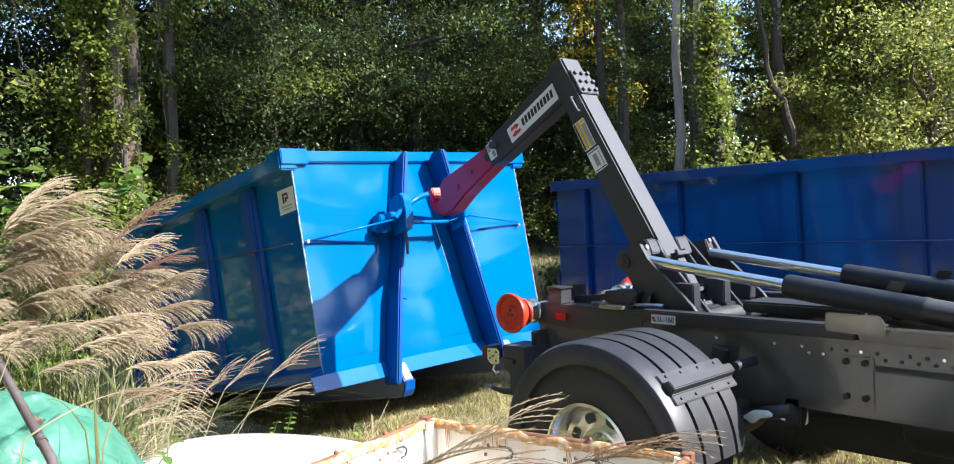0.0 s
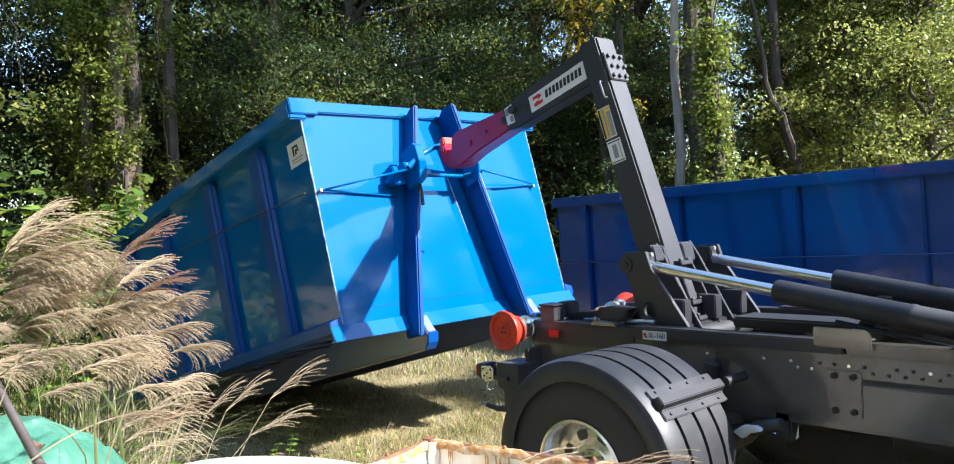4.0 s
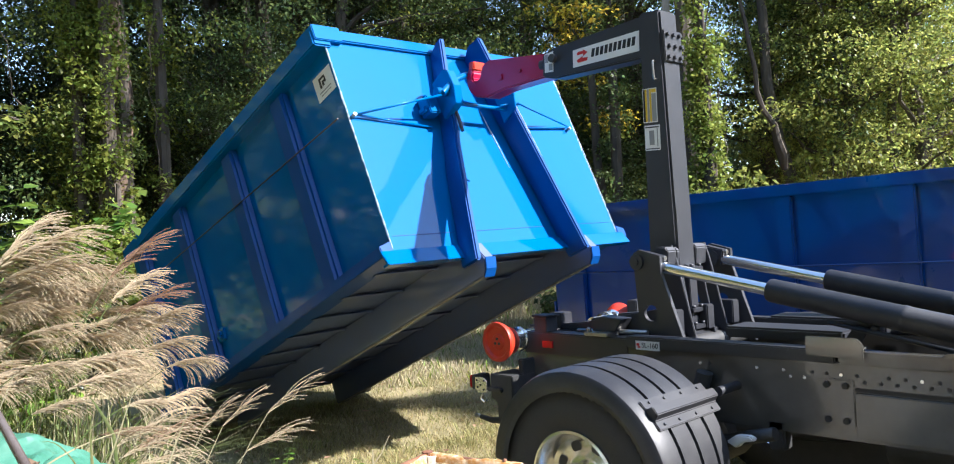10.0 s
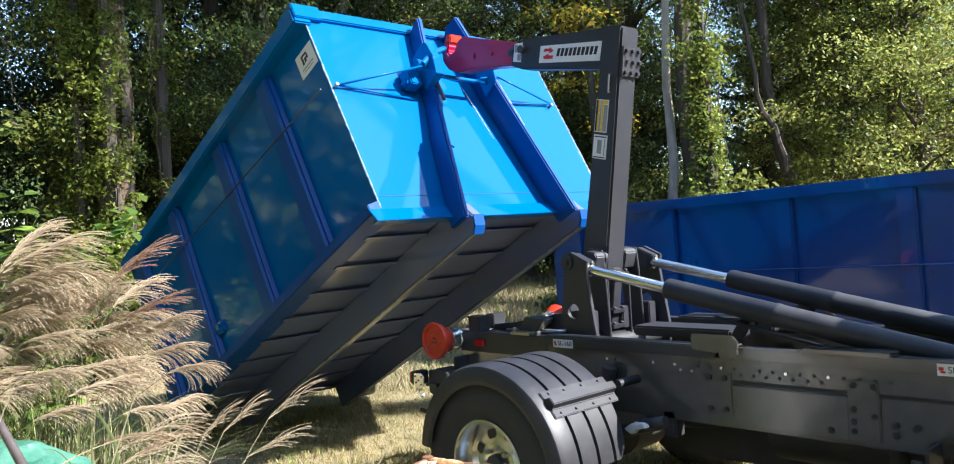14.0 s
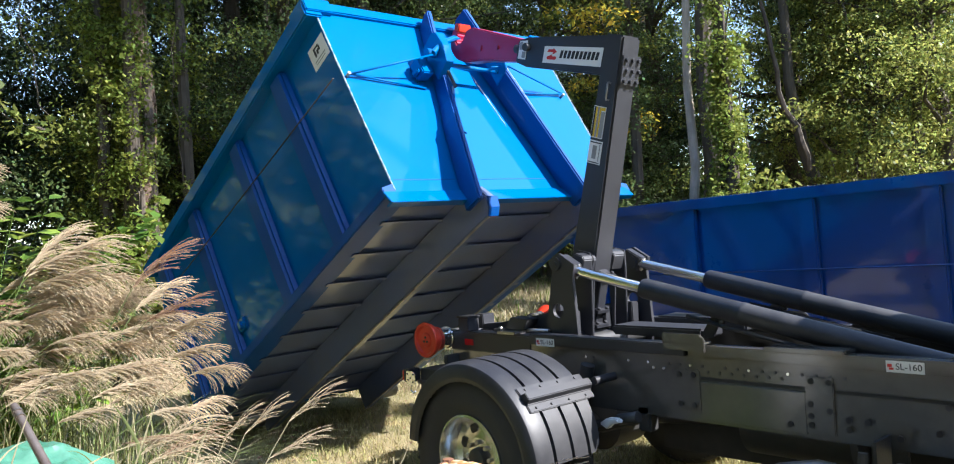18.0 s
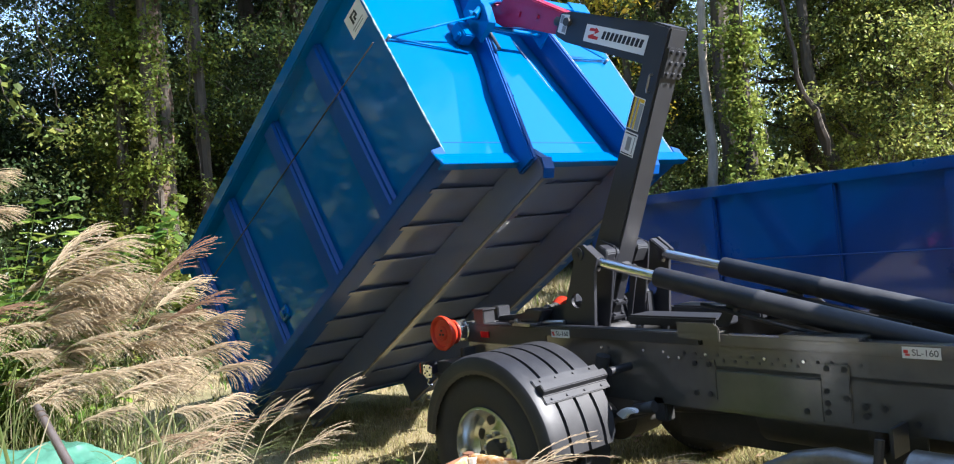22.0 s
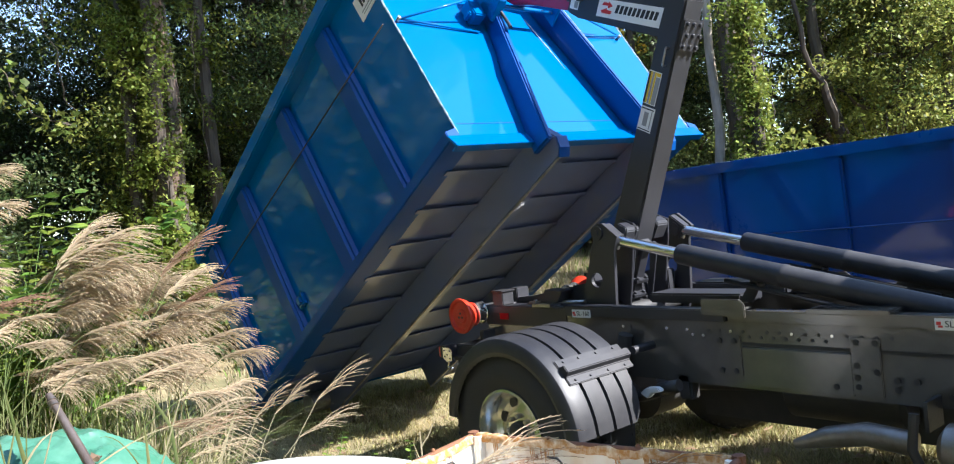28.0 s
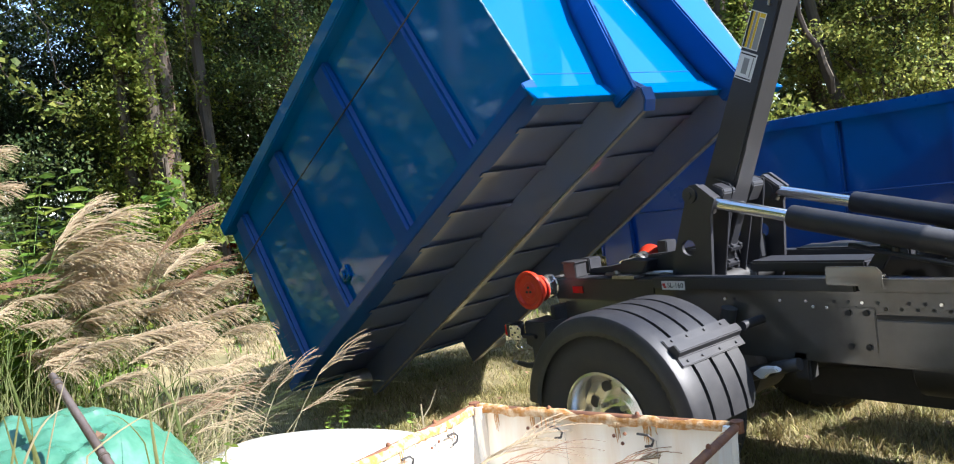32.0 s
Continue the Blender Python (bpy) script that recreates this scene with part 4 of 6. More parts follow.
    bm = B(); prism(bm, [(4.71, 0.8), (5.85, 0.8), (5.9, 1.45), (4.71, 1.7)], -0.85, 0.85)
    part("bonnet", bm, "chassis", t, bevel=0.08)
    bm = B(); box(bm, 3.001, 5.8, -0.45, 0.45, 0.66, 0.79)
    part("front_frame", bm, "deep", t)
    for s in (-1, 1):
        bm = B(); lathe(bm, [(-0.13, 0.3), (-0.14, 0.4), (-0.1, 0.45), (0.1, 0.45), (0.14, 0.4), (0.13, 0.3)], (5.15, s * 0.98, 0.46), n=40)
        part("tyre", bm, "rubber", t, "black truck tyre")
        bm = B(); box(bm, 3.45, 4.25, min(s * 1.101, s * 1.108), max(s * 1.101, s * 1.108), 1.8, 2.5)
        part("side_window", bm, "lens_dark", cab)
    # type labels
    for x, y, w, z in ((-0.035, -0.531, 0.145, 1.003), (1.965, -0.517, 0.15, 1.008)):
        bm = B(); box(bm, x - w / 2, x + w / 2, y - 0.002, y - 0.0003, z - w * 0.16, z + w * 0.16)
        lab = part("type_label", bm, "white", t, "white type label with dark letters")
        lettered("SL-160", w * 0.25, pose(x + w * 0.1, y - 0.0028, z, 90, 0, 0), lab, "ink")
        bm = B(); box(bm, x - w * 0.46, x - w * 0.34, y - 0.0032, y - 0.0021, z - w * 0.02, z + w * 0.07); box(bm, x - w * 0.42, x - w * 0.3, y - 0.0032, y - 0.0021, z - w * 0.09, z - w * 0.03)
        part("mark", bm, "redprint", lab)
    return t


truck = build_truck()


def build_mast(t):
    """The mast, in a space of its own with the hinge at its origin."""
    m = B()
    prism(m, [(-0.272, 0.30), (-0.078, 0.30), (-0.186, 1.83), (-0.325, 1.83)], -0.16, 0.01)
    mast = part("mast", m, "black", t, "black square mast of the hook lift", bevel=0.012)
    plate = [(-0.243, 0.455), (-0.225, 0.50), (-0.19, 0.52), (-0.06, 0.492), (-0.053, 0.40), (0.079, 0.067), (0.095, -0.03), (-0.15, -0.03), (-0.184, 0.06), (-0.196, 0.176), (-0.22, 0.405)]
    for y0, y1, out in ((-0.385, -0.36, -1), (0.335, 0.36, 1)):
        b = B(); holed(b, plate, (-0.117, 0.186), 0.043, y0, y1)
        part("hinge_plate", b, "black", mast, "black hinge plate with a round hole", bevel=0.004)
        y = y0 if out < 0 else y1
        b = B(); rod(b, (-0.20, y + out * 0.0005, 0.454), (-0.20, y + out * 0.012, 0.454), 0.042, n=20); rod(b, (-0.20, y + out * 0.0125, 0.454), (-0.20, y + out * 0.02, 0.454), 0.018, n=8)
        part("pin_boss", b, "black", mast)
        inner = (-0.359, -0.295) if out < 0 else (0.27, 0.334)
        b = B(); prism(b, [(-0.215, 0.40), (-0.08, 0.395), (-0.068, 0.487), (-0.20, 0.512)], *inner)
        part("clevis_block", b, "black", mast, bevel=0.007)
        for x, z in ((-0.071, 0.475), (-0.078, 0.41)):
            b = B(); rod(b, (x - 0.004, sum(inner) / 2, z), (x + 0.012, sum(inner) / 2, z), 0.013, n=6)
            part("bolt", b, "steel", mast)
    for y0, y1 in ((-0.21, -0.195), (0.12, 0.135)):
        b = B(); prism(b, [(-0.21, 0.53), (-0.10, 0.54), (-0.068, 0.45), (0.058, 0.0), (-0.06, 0.0), (-0.21, 0.42)], y0, y1)
        part("inner_plate", b, "black", mast, bevel=0.003)
    for x0, x1, y0, y1, z0, z1 in ((-0.15, -0.07, -0.294, -0.2105, 0.435, 0.53), (-0.16, -0.088, 0.0105, 0.1195, 0.42, 0.535), (-0.15, -0.08, -0.1945, -0.1605, 0.42, 0.525)):
        b = B(); prism(b, [(x0, z0), (x1, z0), (x1 + 0.004, z1 - 0.02), (x1 - 0.012, z1), (x0, z1)], y0, y1)
        part("shoulder_block", b, "black", mast, "black guide block with rubbed paint", bevel=0.006)
    # cracked weld plate up the mast's side, centre slide with its steps and bolts
    b = B(); prism(b, [(-0.105, 0.53), (-0.083, 0.53), (-0.097, 0.76)], -0.1645, -0.1605)
    part("web_plate", b, "black", mast, bevel=0.001)
    b = B(); prism(b, [(-0.12, 0.44), (-0.058, 0.42), (-0.03, 0.0), (-0.09, 0.0)], -0.11, -0.035)
    part("slide_bar", b, "black", mast, bevel=0.004)
    for z, d in ((0.405, 0.03), (0.18, 0.022), (0.09, 0.03)):
        x = -0.053 + (0.42 - z) * 0.067
        b = B(); box(b, x - 0.02, x + d, -0.135, -0.02, z - 0.012, z + 0.012)
        part("slide_step", b, "black", mast, bevel=0.003)
        for y in (-0.115, -0.04):
            b = B(); rod(b, (x + d * 0.5, y, z + 0.011), (x + d * 0.5, y, z + 0.026), 0.011, n=6)
            part("bolt", b, "black", mast)
    for y in (-0.175, 0.03):
        b = B(); prism(b, [(-0.085, 0.40), (-0.06, 0.40), (0.03, 0.0), (-0.01, 0.0)], y - 0.006, y + 0.006)
        part("slide_plate", b, "black", mast, bevel=0.002)
    b = B(); rod(b, (0, -0.41, 0), (0, 0.39, 0), 0.05, n=18)
    part("hinge_shaft", b, "deep", mast)
    # jib and red hook arm
    b = B(); prism(b, [(-1.085, 1.575), (-0.98, 1.555), (-0.31, 1.585), (-0.31, 1.825), (-1.0, 1.745), (-1.085, 1.715)], -0.1225, 0.0)
    part("jib", b, "black", mast, "black box-section jib", bevel=0.01)
    b = B(); prism(b, [(-1.02, 1.585), (-1.45, 1.545), (-1.62, 1.51), (-1.73, 1.525), (-1.80, 1.58), (-1.825, 1.66), (-1.80, 1.73), (-1.765, 1.735), (-1.75, 1.70), (-1.76, 1.655), (-1.735, 1.63), (-1.69, 1.65), (-1.66, 1.735), (-1.60, 1.76), (-1.02, 1.725)], -0.095, 0.04)
    part("hook_arm", b, "red", mast, "red painted hook arm with a curled tip", bevel=0.01)
    b = B(); box(b, -1.50, -1.46, -0.105, -0.0955, 1.61, 1.65)
    part("hook_lug", b, "red", mast, bevel=0.003)
    b = B(); rod(b, (-1.3, -0.0955, 1.65), (-1.3, -0.109, 1.65), 0.014, n=8)
    part("bolt", b, "red", mast)
    b = B(); box(b, -1.80, -1.745, -0.09, 0.03, 1.715, 1.775)
    part("safety_latch", b, "orange", mast, "bright red hook safety latch", bevel=0.008)
    b = B(); rod(b, (-1.085, -0.09, 1.66), (-1.12, -0.09, 1.66), 0.03, n=14)
    part("bolt", b, "deep", mast)
    b = B(); rod(b, (-0.985, -0.123, 1.68), (-0.985, -0.15, 1.68), 0.026, n=14)
    part("bolt", b, "deep", mast)
    # bolted joint plate and grab handle
    def front(z):
        return -0.186 + (1.83 - z) * 0.0706
    b = B(); prism(b, [(front(1.72) + 0.001, 1.72), (front(1.545) + 0.001, 1.545), (front(1.545) + 0.013, 1.545), (front(1.72) + 0.013, 1.72)], -0.15, 0.02)
    part("joint_plate", b, "black", mast, bevel=0.004)
    for i in range(3):
        for j in range(3):
            z = 1.695 - 0.062 * j
            y = -0.122 + 0.057 * i + (0.012 if j == 1 else 0)
            b = B(); rod(b, (front(z) + 0.012, y, z), (front(z) + 0.03, y, z + 0.001), 0.0125, n=6)
            part("bolt", b, "black", mast)
    b = B(); bent(b, [(-0.216, -0.161, 1.55), (-0.216, -0.185, 1.55), (-0.215, -0.188, 1.54), (-0.208, -0.188, 1.46), (-0.207, -0.185, 1.45), (-0.207, -0.161, 1.45)], 0.006, 8)
    part("handle", b, "steel", mast, "small bent grab handle")
    # stickers
    def sticker(name, label, x0, x1, z0, z1, y, slope, mat, bars):
        b = B()
        prism(b, [(x0 - slope * z0, z0), (x1 - slope * z0, z0), (x1 - slope * z1, z1), (x0 - slope * z1, z1)], y - 0.002, y - 0.0004)
        part(name, b, mat, mast, label)
        for x2, x3, z2, z3, mt in bars:
            b = B()
            prism(b, [(x2 - slope * z2, z2), (x3 - slope * z2, z2), (x3 - slope * z3, z3), (x2 - slope * z3, z3)], y - 0.0034, y - 0.0022)
            part("print", b, mt, mast)
    k = 0.034
    sticker("warning_sticker", "yellow and white warning sticker", -0.256, -0.164, 1.215, 1.405, -0.16, k, "white",
            [(-0.252, -0.24, 1.22, 1.40, "ink"), (-0.239, -0.227, 1.22, 1.40, "yellow"), (-0.225, -0.213, 1.22, 1.40, "grey"), (-0.211, -0.199, 1.22, 1.40, "yellow"), (-0.197, -0.168, 1.22, 1.375, "grey"), (-0.197, -0.168, 1.38, 1.40, "yellow")])
    sticker("load_sticker", "white load rating sticker", -0.252, -0.152, 1.06, 1.20, -0.16, k, "white",
            [(-0.222, -0.19, 1.09, 1.17, "grey"), (-0.246, -0.158, 1.185, 1.192, "ink"), (-0.246, -0.158, 1.066, 1.072, "ink"), (-0.172, -0.166, 1.08, 1.18, "grey")])
    b = B(); prism(b, [(-0.83, 1.60), (-0.345, 1.63), (-0.345, 1.745), (-0.83, 1.705)], -0.1250, -0.1229)
    part("maker_sign", b, "white", mast, "white maker's sign with a red mark and dark lettering bars")
    b = B(); prism(b, [(-0.80, 1.67), (-0.75, 1.675), (-0.75, 1.66), (-0.715, 1.68), (-0.75, 1.70), (-0.75, 1.692), (-0.79, 1.69)], -0.1267, -0.1252)
    prism(b, [(-0.79, 1.625), (-0.72, 1.63), (-0.715, 1.65), (-0.755, 1.65), (-0.755, 1.66), (-0.80, 1.64)], -0.1267, -0.1252)
    part("mark", b, "redprint", mast)
    for i in range(10):
        x = -0.69 + i * 0.0325
        z = 1.645 + i * 0.0022
        b = B(); prism(b, [(x, z), (x + 0.022, z + 0.001), (x + 0.03, z + 0.05), (x + 0.008, z + 0.049)], -0.1267, -0.1252)
        part("print", b, "ink", mast)
    b = B(); prism(b, [(-1.06, 1.60), (-0.99, 1.60), (-0.99, 1.725), (-1.06, 1.715)], -0.1250, -0.1229)
    part("decal", b, "white", mast, "black and white square decal")
    b = B(); box(b, -1.055, -1.03, -0.1267, -0.1252, 1.66, 1.71); box(b, -1.025, -0.995, -0.1267, -0.1252, 1.61, 1.65)
    part("print", b, "grey", mast)
    return mast


mast = build_mast(truck)


def build_cylinder(t, y):
    b = B(); lathe(b, [(-1.604, 0.043), (-1.60, 0.052), (-1.588, 0.056), (-1.0, 0.056), (-0.995, 0.0585), (-0.975, 0.0585), (-0.97, 0.056), (0.0, 0.056), (0.02, 0.045)], (0, 0, 0), "x", 32)
    rod(b, (0, -0.07, 0), (0, 0.07, 0), 0.06, n=18)
    barrel = part("cylinder_barrel", b, "plastic", t, "matt black hydraulic cylinder barrel")
    b = B(); rod(b, (-1.3, -0.01, -0.085), (-0.5, -0.01, -0.085), 0.012, n=8); rod(b, (-1.1, 0, -0.085), (-1.1, 0, -0.05), 0.02, n=8)
    part("oil_line", b, "black", barrel)
    b = B(); rod(b, (0.03, 0, 0), (1.9, 0, 0), 0.030, n=28)
    r = part("cylinder_rod", b, "chrome", t, "bright chrome piston rod")
    b = B(); rod(b, (0, -0.04, 0), (0, 0.04, 0), 0.042, n=20); rod(b, (0.0, 0, 0), (0.055, 0, 0), 0.036, n=20)
    part("rod_eye", b, "black", r)
    return barrel, r


cylinders = [(y, *build_cylinder(truck, y)) for y in (-0.334, 0.304)]


# ---- the second container ----
def build_far_container():
    c = thing("parked_container", "royal blue open-top steel container parked on the grass", "container", at=pose(-4.62, 4.05, 0.02, 0, -1.3, 0))
    L, H, D = 6.6, 1.86, 2.3
    bm = B(); box(bm, 0, L, 0, 0.012, 0.16, H - 0.05); part("side_wall", bm, "blue_far", c)
    bm = B(); box(bm, 0, L, D - 0.012, D, 0.16, H - 0.05); part("side_wall", bm, "blue_far", c)
    bm = B(); box(bm, -0.03, -0.001, 0, D, 0.1, H - 0.06); part("end_wall", bm, "blue_far", c, bevel=0.004)
    bm = B(); box(bm, L, L + 0.03, 0, D, 0.1, H - 0.06); part("end_wall", bm, "blue_far", c, bevel=0.004)
    bm = B(); box(bm, 0, L, 0.0125, D - 0.0125, 0.13, 0.159); part("floor", bm, "under", c)
    for y0, y1 in ((-0.09, 0.03), (D - 0.03, D + 0.09)):
        bm = B(); slab(bm, [(y0, H - 0.13), (y1, H - 0.13), (y1, H), (y0, H - 0.015)], -0.05, L + 0.05); part("top_rail", bm, "blue_far", c, bevel=0.01)
    for x0 in (-0.05, L - 0.05):
        bm = B(); box(bm, x0, x0 + 0.1, 0.031, D - 0.031, H - 0.12, H - 0.005); part("top_rail", bm, "blue_far", c, bevel=0.01)
    for y0, y1 in ((-0.08, -0.001), (D + 0.001, D + 0.08)):
        bm = B(); box(bm, -0.03, L + 0.03, y0, y1, 0.08, 0.2); part("bottom_rail", bm, "blue_far", c, bevel=0.01)
    for y, s in ((0, -1), (D, 1)):
        for u in (0.42, 1.78, 3.16, 4.33, 5.5, 6.4):
            bm = B(); slab(bm, [(y + s * 0.0005, 0.201), (y + s * 0.07, 0.201), (y + s * 0.07, H - 0.131), (y + s * 0.0005, H - 0.131)], u - 0.085, u + 0.085)
            part("rib", bm, "blue_far", c, bevel=0.014)
        bm = B(); rod(bm, (-0.02, y + s * 0.085, 1.02), (L, y + s * 0.085, 1.02), 0.009, n=8); part("tie_bar", bm, "blue_far", c)
    for y0, y1 in ((0.62, 0.72), (1.58, 1.68)):
        bm = B(); box(bm, -0.02, L, y0, y1, 0.0, 0.129); part("long_rail", bm, "under", c, bevel=0.006)
    for z in (0.5, 1.45):
        bm = B(); box(bm, -0.07, -0.031, -0.02, 0.1, z, z + 0.16); part("hinge", bm, "blue_far", c, bevel=0.008)
    return c


build_far_container()

# ---- the bin, the white shell, the tarp and the pole in the foreground ----
def build_bin():
    c = thing("basket_cart", "square basket cart with a stained white liner and rusty rim", "cart", at=pose(0.01, -2.05, 0.0, 0, 0, 13.9))
    W_, D_, H_ = 1.04, -0.75, 0.79
    walls = (((0, 0), (W_, 0)), ((W_, 0), (W_, D_)), ((W_, D_), (0, D_)), ((0, D_), (0, 0)))
    rng = random.Random(3)
    for (ax, ay), (bx_, by) in walls:
        bm = B()
        n, rows = 14, 6
        ins = 0.05
        cx, cy = W_ / 2, D_ / 2
        grids = []
        for t_ in (0.0, 0.012):
            g = []
            for r in range(rows + 1):
                z = 0.12 + (H_ - 0.13) * r / rows
                k = 1 - ins * (1 - r / rows) * 2 - t_ * 1.6
                line = []
                for i in range(n + 1):
                    x, y = ax + (bx_ - ax) * i / n, ay + (by - ay) * i / n
                    w = 0.008 * noise.noise(Vector((x * 6, y * 6, z * 5))) * (1 if 0 < i < n else 0)
                    line.append(bm.verts.new((cx + (x - cx) * (k + w), cy + (y - cy) * (k + w), z)))
                g.append(line)
            grids.append(g)
        for g, flip in ((grids[0], 1), (grids[1], -1)):
            for r in range(rows):
                for i in range(n):
                    bm.faces.new((g[r][i], g[r][i + 1], g[r + 1][i + 1], g[r + 1][i])[::flip]).smooth = True
        part("side_panel", bm, "canvas", c, "white liner panel with rust streaks")
        # rim tube, the rust-stained hem over it, its drips, rivets, hooks and knobs
        bm = B(); rod(bm, (ax, ay, H_), (bx_, by, H_), 0.014, n=12)
        part("rim_tube", bm, "rust", c, "rusty brown rim tube")
        long = math.hypot(bx_ - ax, by - ay)
        ux, uy = (bx_ - ax) / long, (by - ay) / long
        nx, ny = -uy, ux

        def at(d, off, up):
            return (ax + ux * d + nx * off, ay + uy * d + ny * off, H_ + up)
        m_ = 110
        rows_ = []
        bm = B()
        key = ax * 3.1 + ay * 7.7 + bx_
        for i in range(m_ + 1):
            d = 0.02 + (long - 0.04) * i / m_
            cover = min(1.0, max(0.0, 0.35 + 1.8 * noise.noise(Vector((d * 6.5, key, 0.3))) + 0.5 * noise.noise(Vector((d * 31, key, 1.3)))))
            drop = 0.008 + 0.022 * max(0, noise.noise(Vector((d * 9, key, 5.0)))) + 0.012 * abs(noise.noise(Vector((d * 60, key, 9.0))))
            sag = 0.010 * (1 - cover)
            puff = 0.003 * noise.noise(Vector((d * 40, key, 2.0)))
            prof = [(-0.017 - puff, -drop - sag), (-0.022 - puff, -0.012 - sag), (-0.0195 - puff, 0.002 - sag), (-0.014, 0.0105 - sag * 0.6)]
            top = [(-0.006, 0.0165 + puff), (0.004, 0.017 + puff), (0.013, 0.011)]
            prof += [(prof[3][0] + (p[0] - prof[3][0]) * cover, prof[3][1] + (p[1] - prof[3][1]) * cover) for p in top]
            rows_.append([bm.verts.new(at(d, *p)) for p in prof])
        for ra, rb in zip(rows_, rows_[1:]):
            for k in range(6):
                bm.faces.new((ra[k], rb[k], rb[k + 1], ra[k + 1])).smooth = True
        part("hem", bm, "rope", c, "frayed cloth hem stained orange by rust")
        for i in range(9):
            d = rng.uniform(0.05, long - 0.05)
            bm = B()
            for j in range(rng.choice((1, 2, 3))):
                e = d + j * 0.007
                bent(bm, [at(e, -0.022, -0.012), at(e + rng.uniform(-0.003, 0.003), -0.022, -0.03), at(e + rng.uniform(-0.004, 0.004), -0.0225, -rng.uniform(0.04, 0.085))], [0.0028, 0.0022, 0.001], 4)
            part("drip", bm, "rope", c)
        for f in (0.28, 0.62):
            for dx, dz in ((-0.03, 0.055), (0.012, 0.045), (0.0, 0.08)):
                bm = B(); lathe(bm, [(0.0, 0.007), (0.004, 0.006), (0.006, 0.003)], (0, 0, 0), n=10)
                p = at(long * f + dx, -0.030, -dz)
                part("rivet", bm, "rust", c, at=pose(*p, 0, 0, math.degrees(math.atan2(-nx, ny)) + 180))
            bm = B(); bent(bm, [at(long * f + q, -0.034, -zz) for q, zz in ((0.06, 0.04), (0.10, 0.042), (0.118, 0.058), (0.11, 0.078), (0.085, 0.082))], 0.0045, 7)
            part("hook", bm, "deep", c, "dark worn steel hook")
            bm = B(); lathe(bm, [(0.008, 0.008), (0.016, 0.009), (0.022, 0.007), (0.026, 0.002)], at(long * (f + 0.05), 0, 0), "z", 12)
            part("knob", bm, "rust", c)
            bm = B(); box(bm, -0.0006, 0.0006, -0.0006, 0.0006, -0.5, 0)
            part("seam", bm, "grey", c, at=pose(*at(long * (f + 0.12), -0.028, -0.06), 0, 0, 0))
        bm = B(); bent(bm, [at(long * 0.99, -0.03, 0.006), at(long * 0.985, -0.035, -0.03), at(long * 0.985, -0.04, -0.20)], [0.024, 0.026, 0.02], 9)
        part("corner_patch", bm, "canvas", c, "lumpy white corner wrap")
        bm = B(); bent(bm, [(ax, ay, H_ - 0.02), (ax, ay, H_ + 0.018), (ax, ay, H_ + 0.022)], [0.022, 0.022, 0.008], 8)
        part("corner_wrap", bm, "rust", c)
        bm = B()
        rod(bm, (W_ / 2 + (ax - W_ / 2) * 0.96, D_ / 2 + (ay - D_ / 2) * 0.96, H_ - 0.01), (W_ / 2 + (ax - W_ / 2) * 0.89, D_ / 2 + (ay - D_ / 2) * 0.89, 0.12), 0.016, n=8)
        part("corner_seam", bm, "canvas", c)
        bm = B(); x, y = W_ / 2 + (ax - W_ / 2) * 0.8, D_ / 2 + (ay - D_ / 2) * 0.8
        lathe(bm, [(-0.02, 0.03), (-0.018, 0.05), (0.018, 0.05), (0.02, 0.03)], (x, y, 0.05), n=16); box(bm, x - 0.02, x + 0.02, y - 0.03, y + 0.03, 0.101, 0.119)
        part("caster", bm, "rust", c)
    bm = B(); box(bm, 0.06, W_ - 0.06, D_ + 0.05, -0.05, 0.11, 0.125)
    part("bottom_board", bm, "canvas", c)
    return c


build_bin()


def build_shell():
    c = thing("upturned_tub", "upturned white moulded tub with a rounded edge", "tub", at=pose(-0.26, -2.60, 0.0, 0, 3, 38))

    def shell(name, prof, label=""):
        bm = B()
        rings = []
        for z, r in prof:
            rings.append([bm.verts.new((r * 1.05 * math.cos(a * math.tau / 56), r * 0.72 * math.sin(a * math.tau / 56), z + 0.02 * r * math.cos(2 * a * math.tau / 56))) for a in range(56)])
        for a, b in zip(rings, rings[1:]):
            for k in range(56):
                j = (k + 1) % 56
                bm.faces.new((a[k], a[j], b[j], b[k])).smooth = True
        bm.faces.new(rings[0][::-1]); bm.faces.new(rings[-1])
        part(name, bm, "shell", c, label)
    shell("side_wall", [(0.045, 0.60), (0.50, 0.58), (0.68, 0.50), (0.7395, 0.385)])
    shell("bottom", [(0.74, 0.384), (0.752, 0.33), (0.765, 0.2), (0.772, 0.08), (0.775, 0.001)])
    shell("rim", [(0.0, 0.61), (0.0, 0.635), (0.02, 0.645), (0.044, 0.635), (0.044, 0.61)], "rolled rim on the ground")


build_shell()


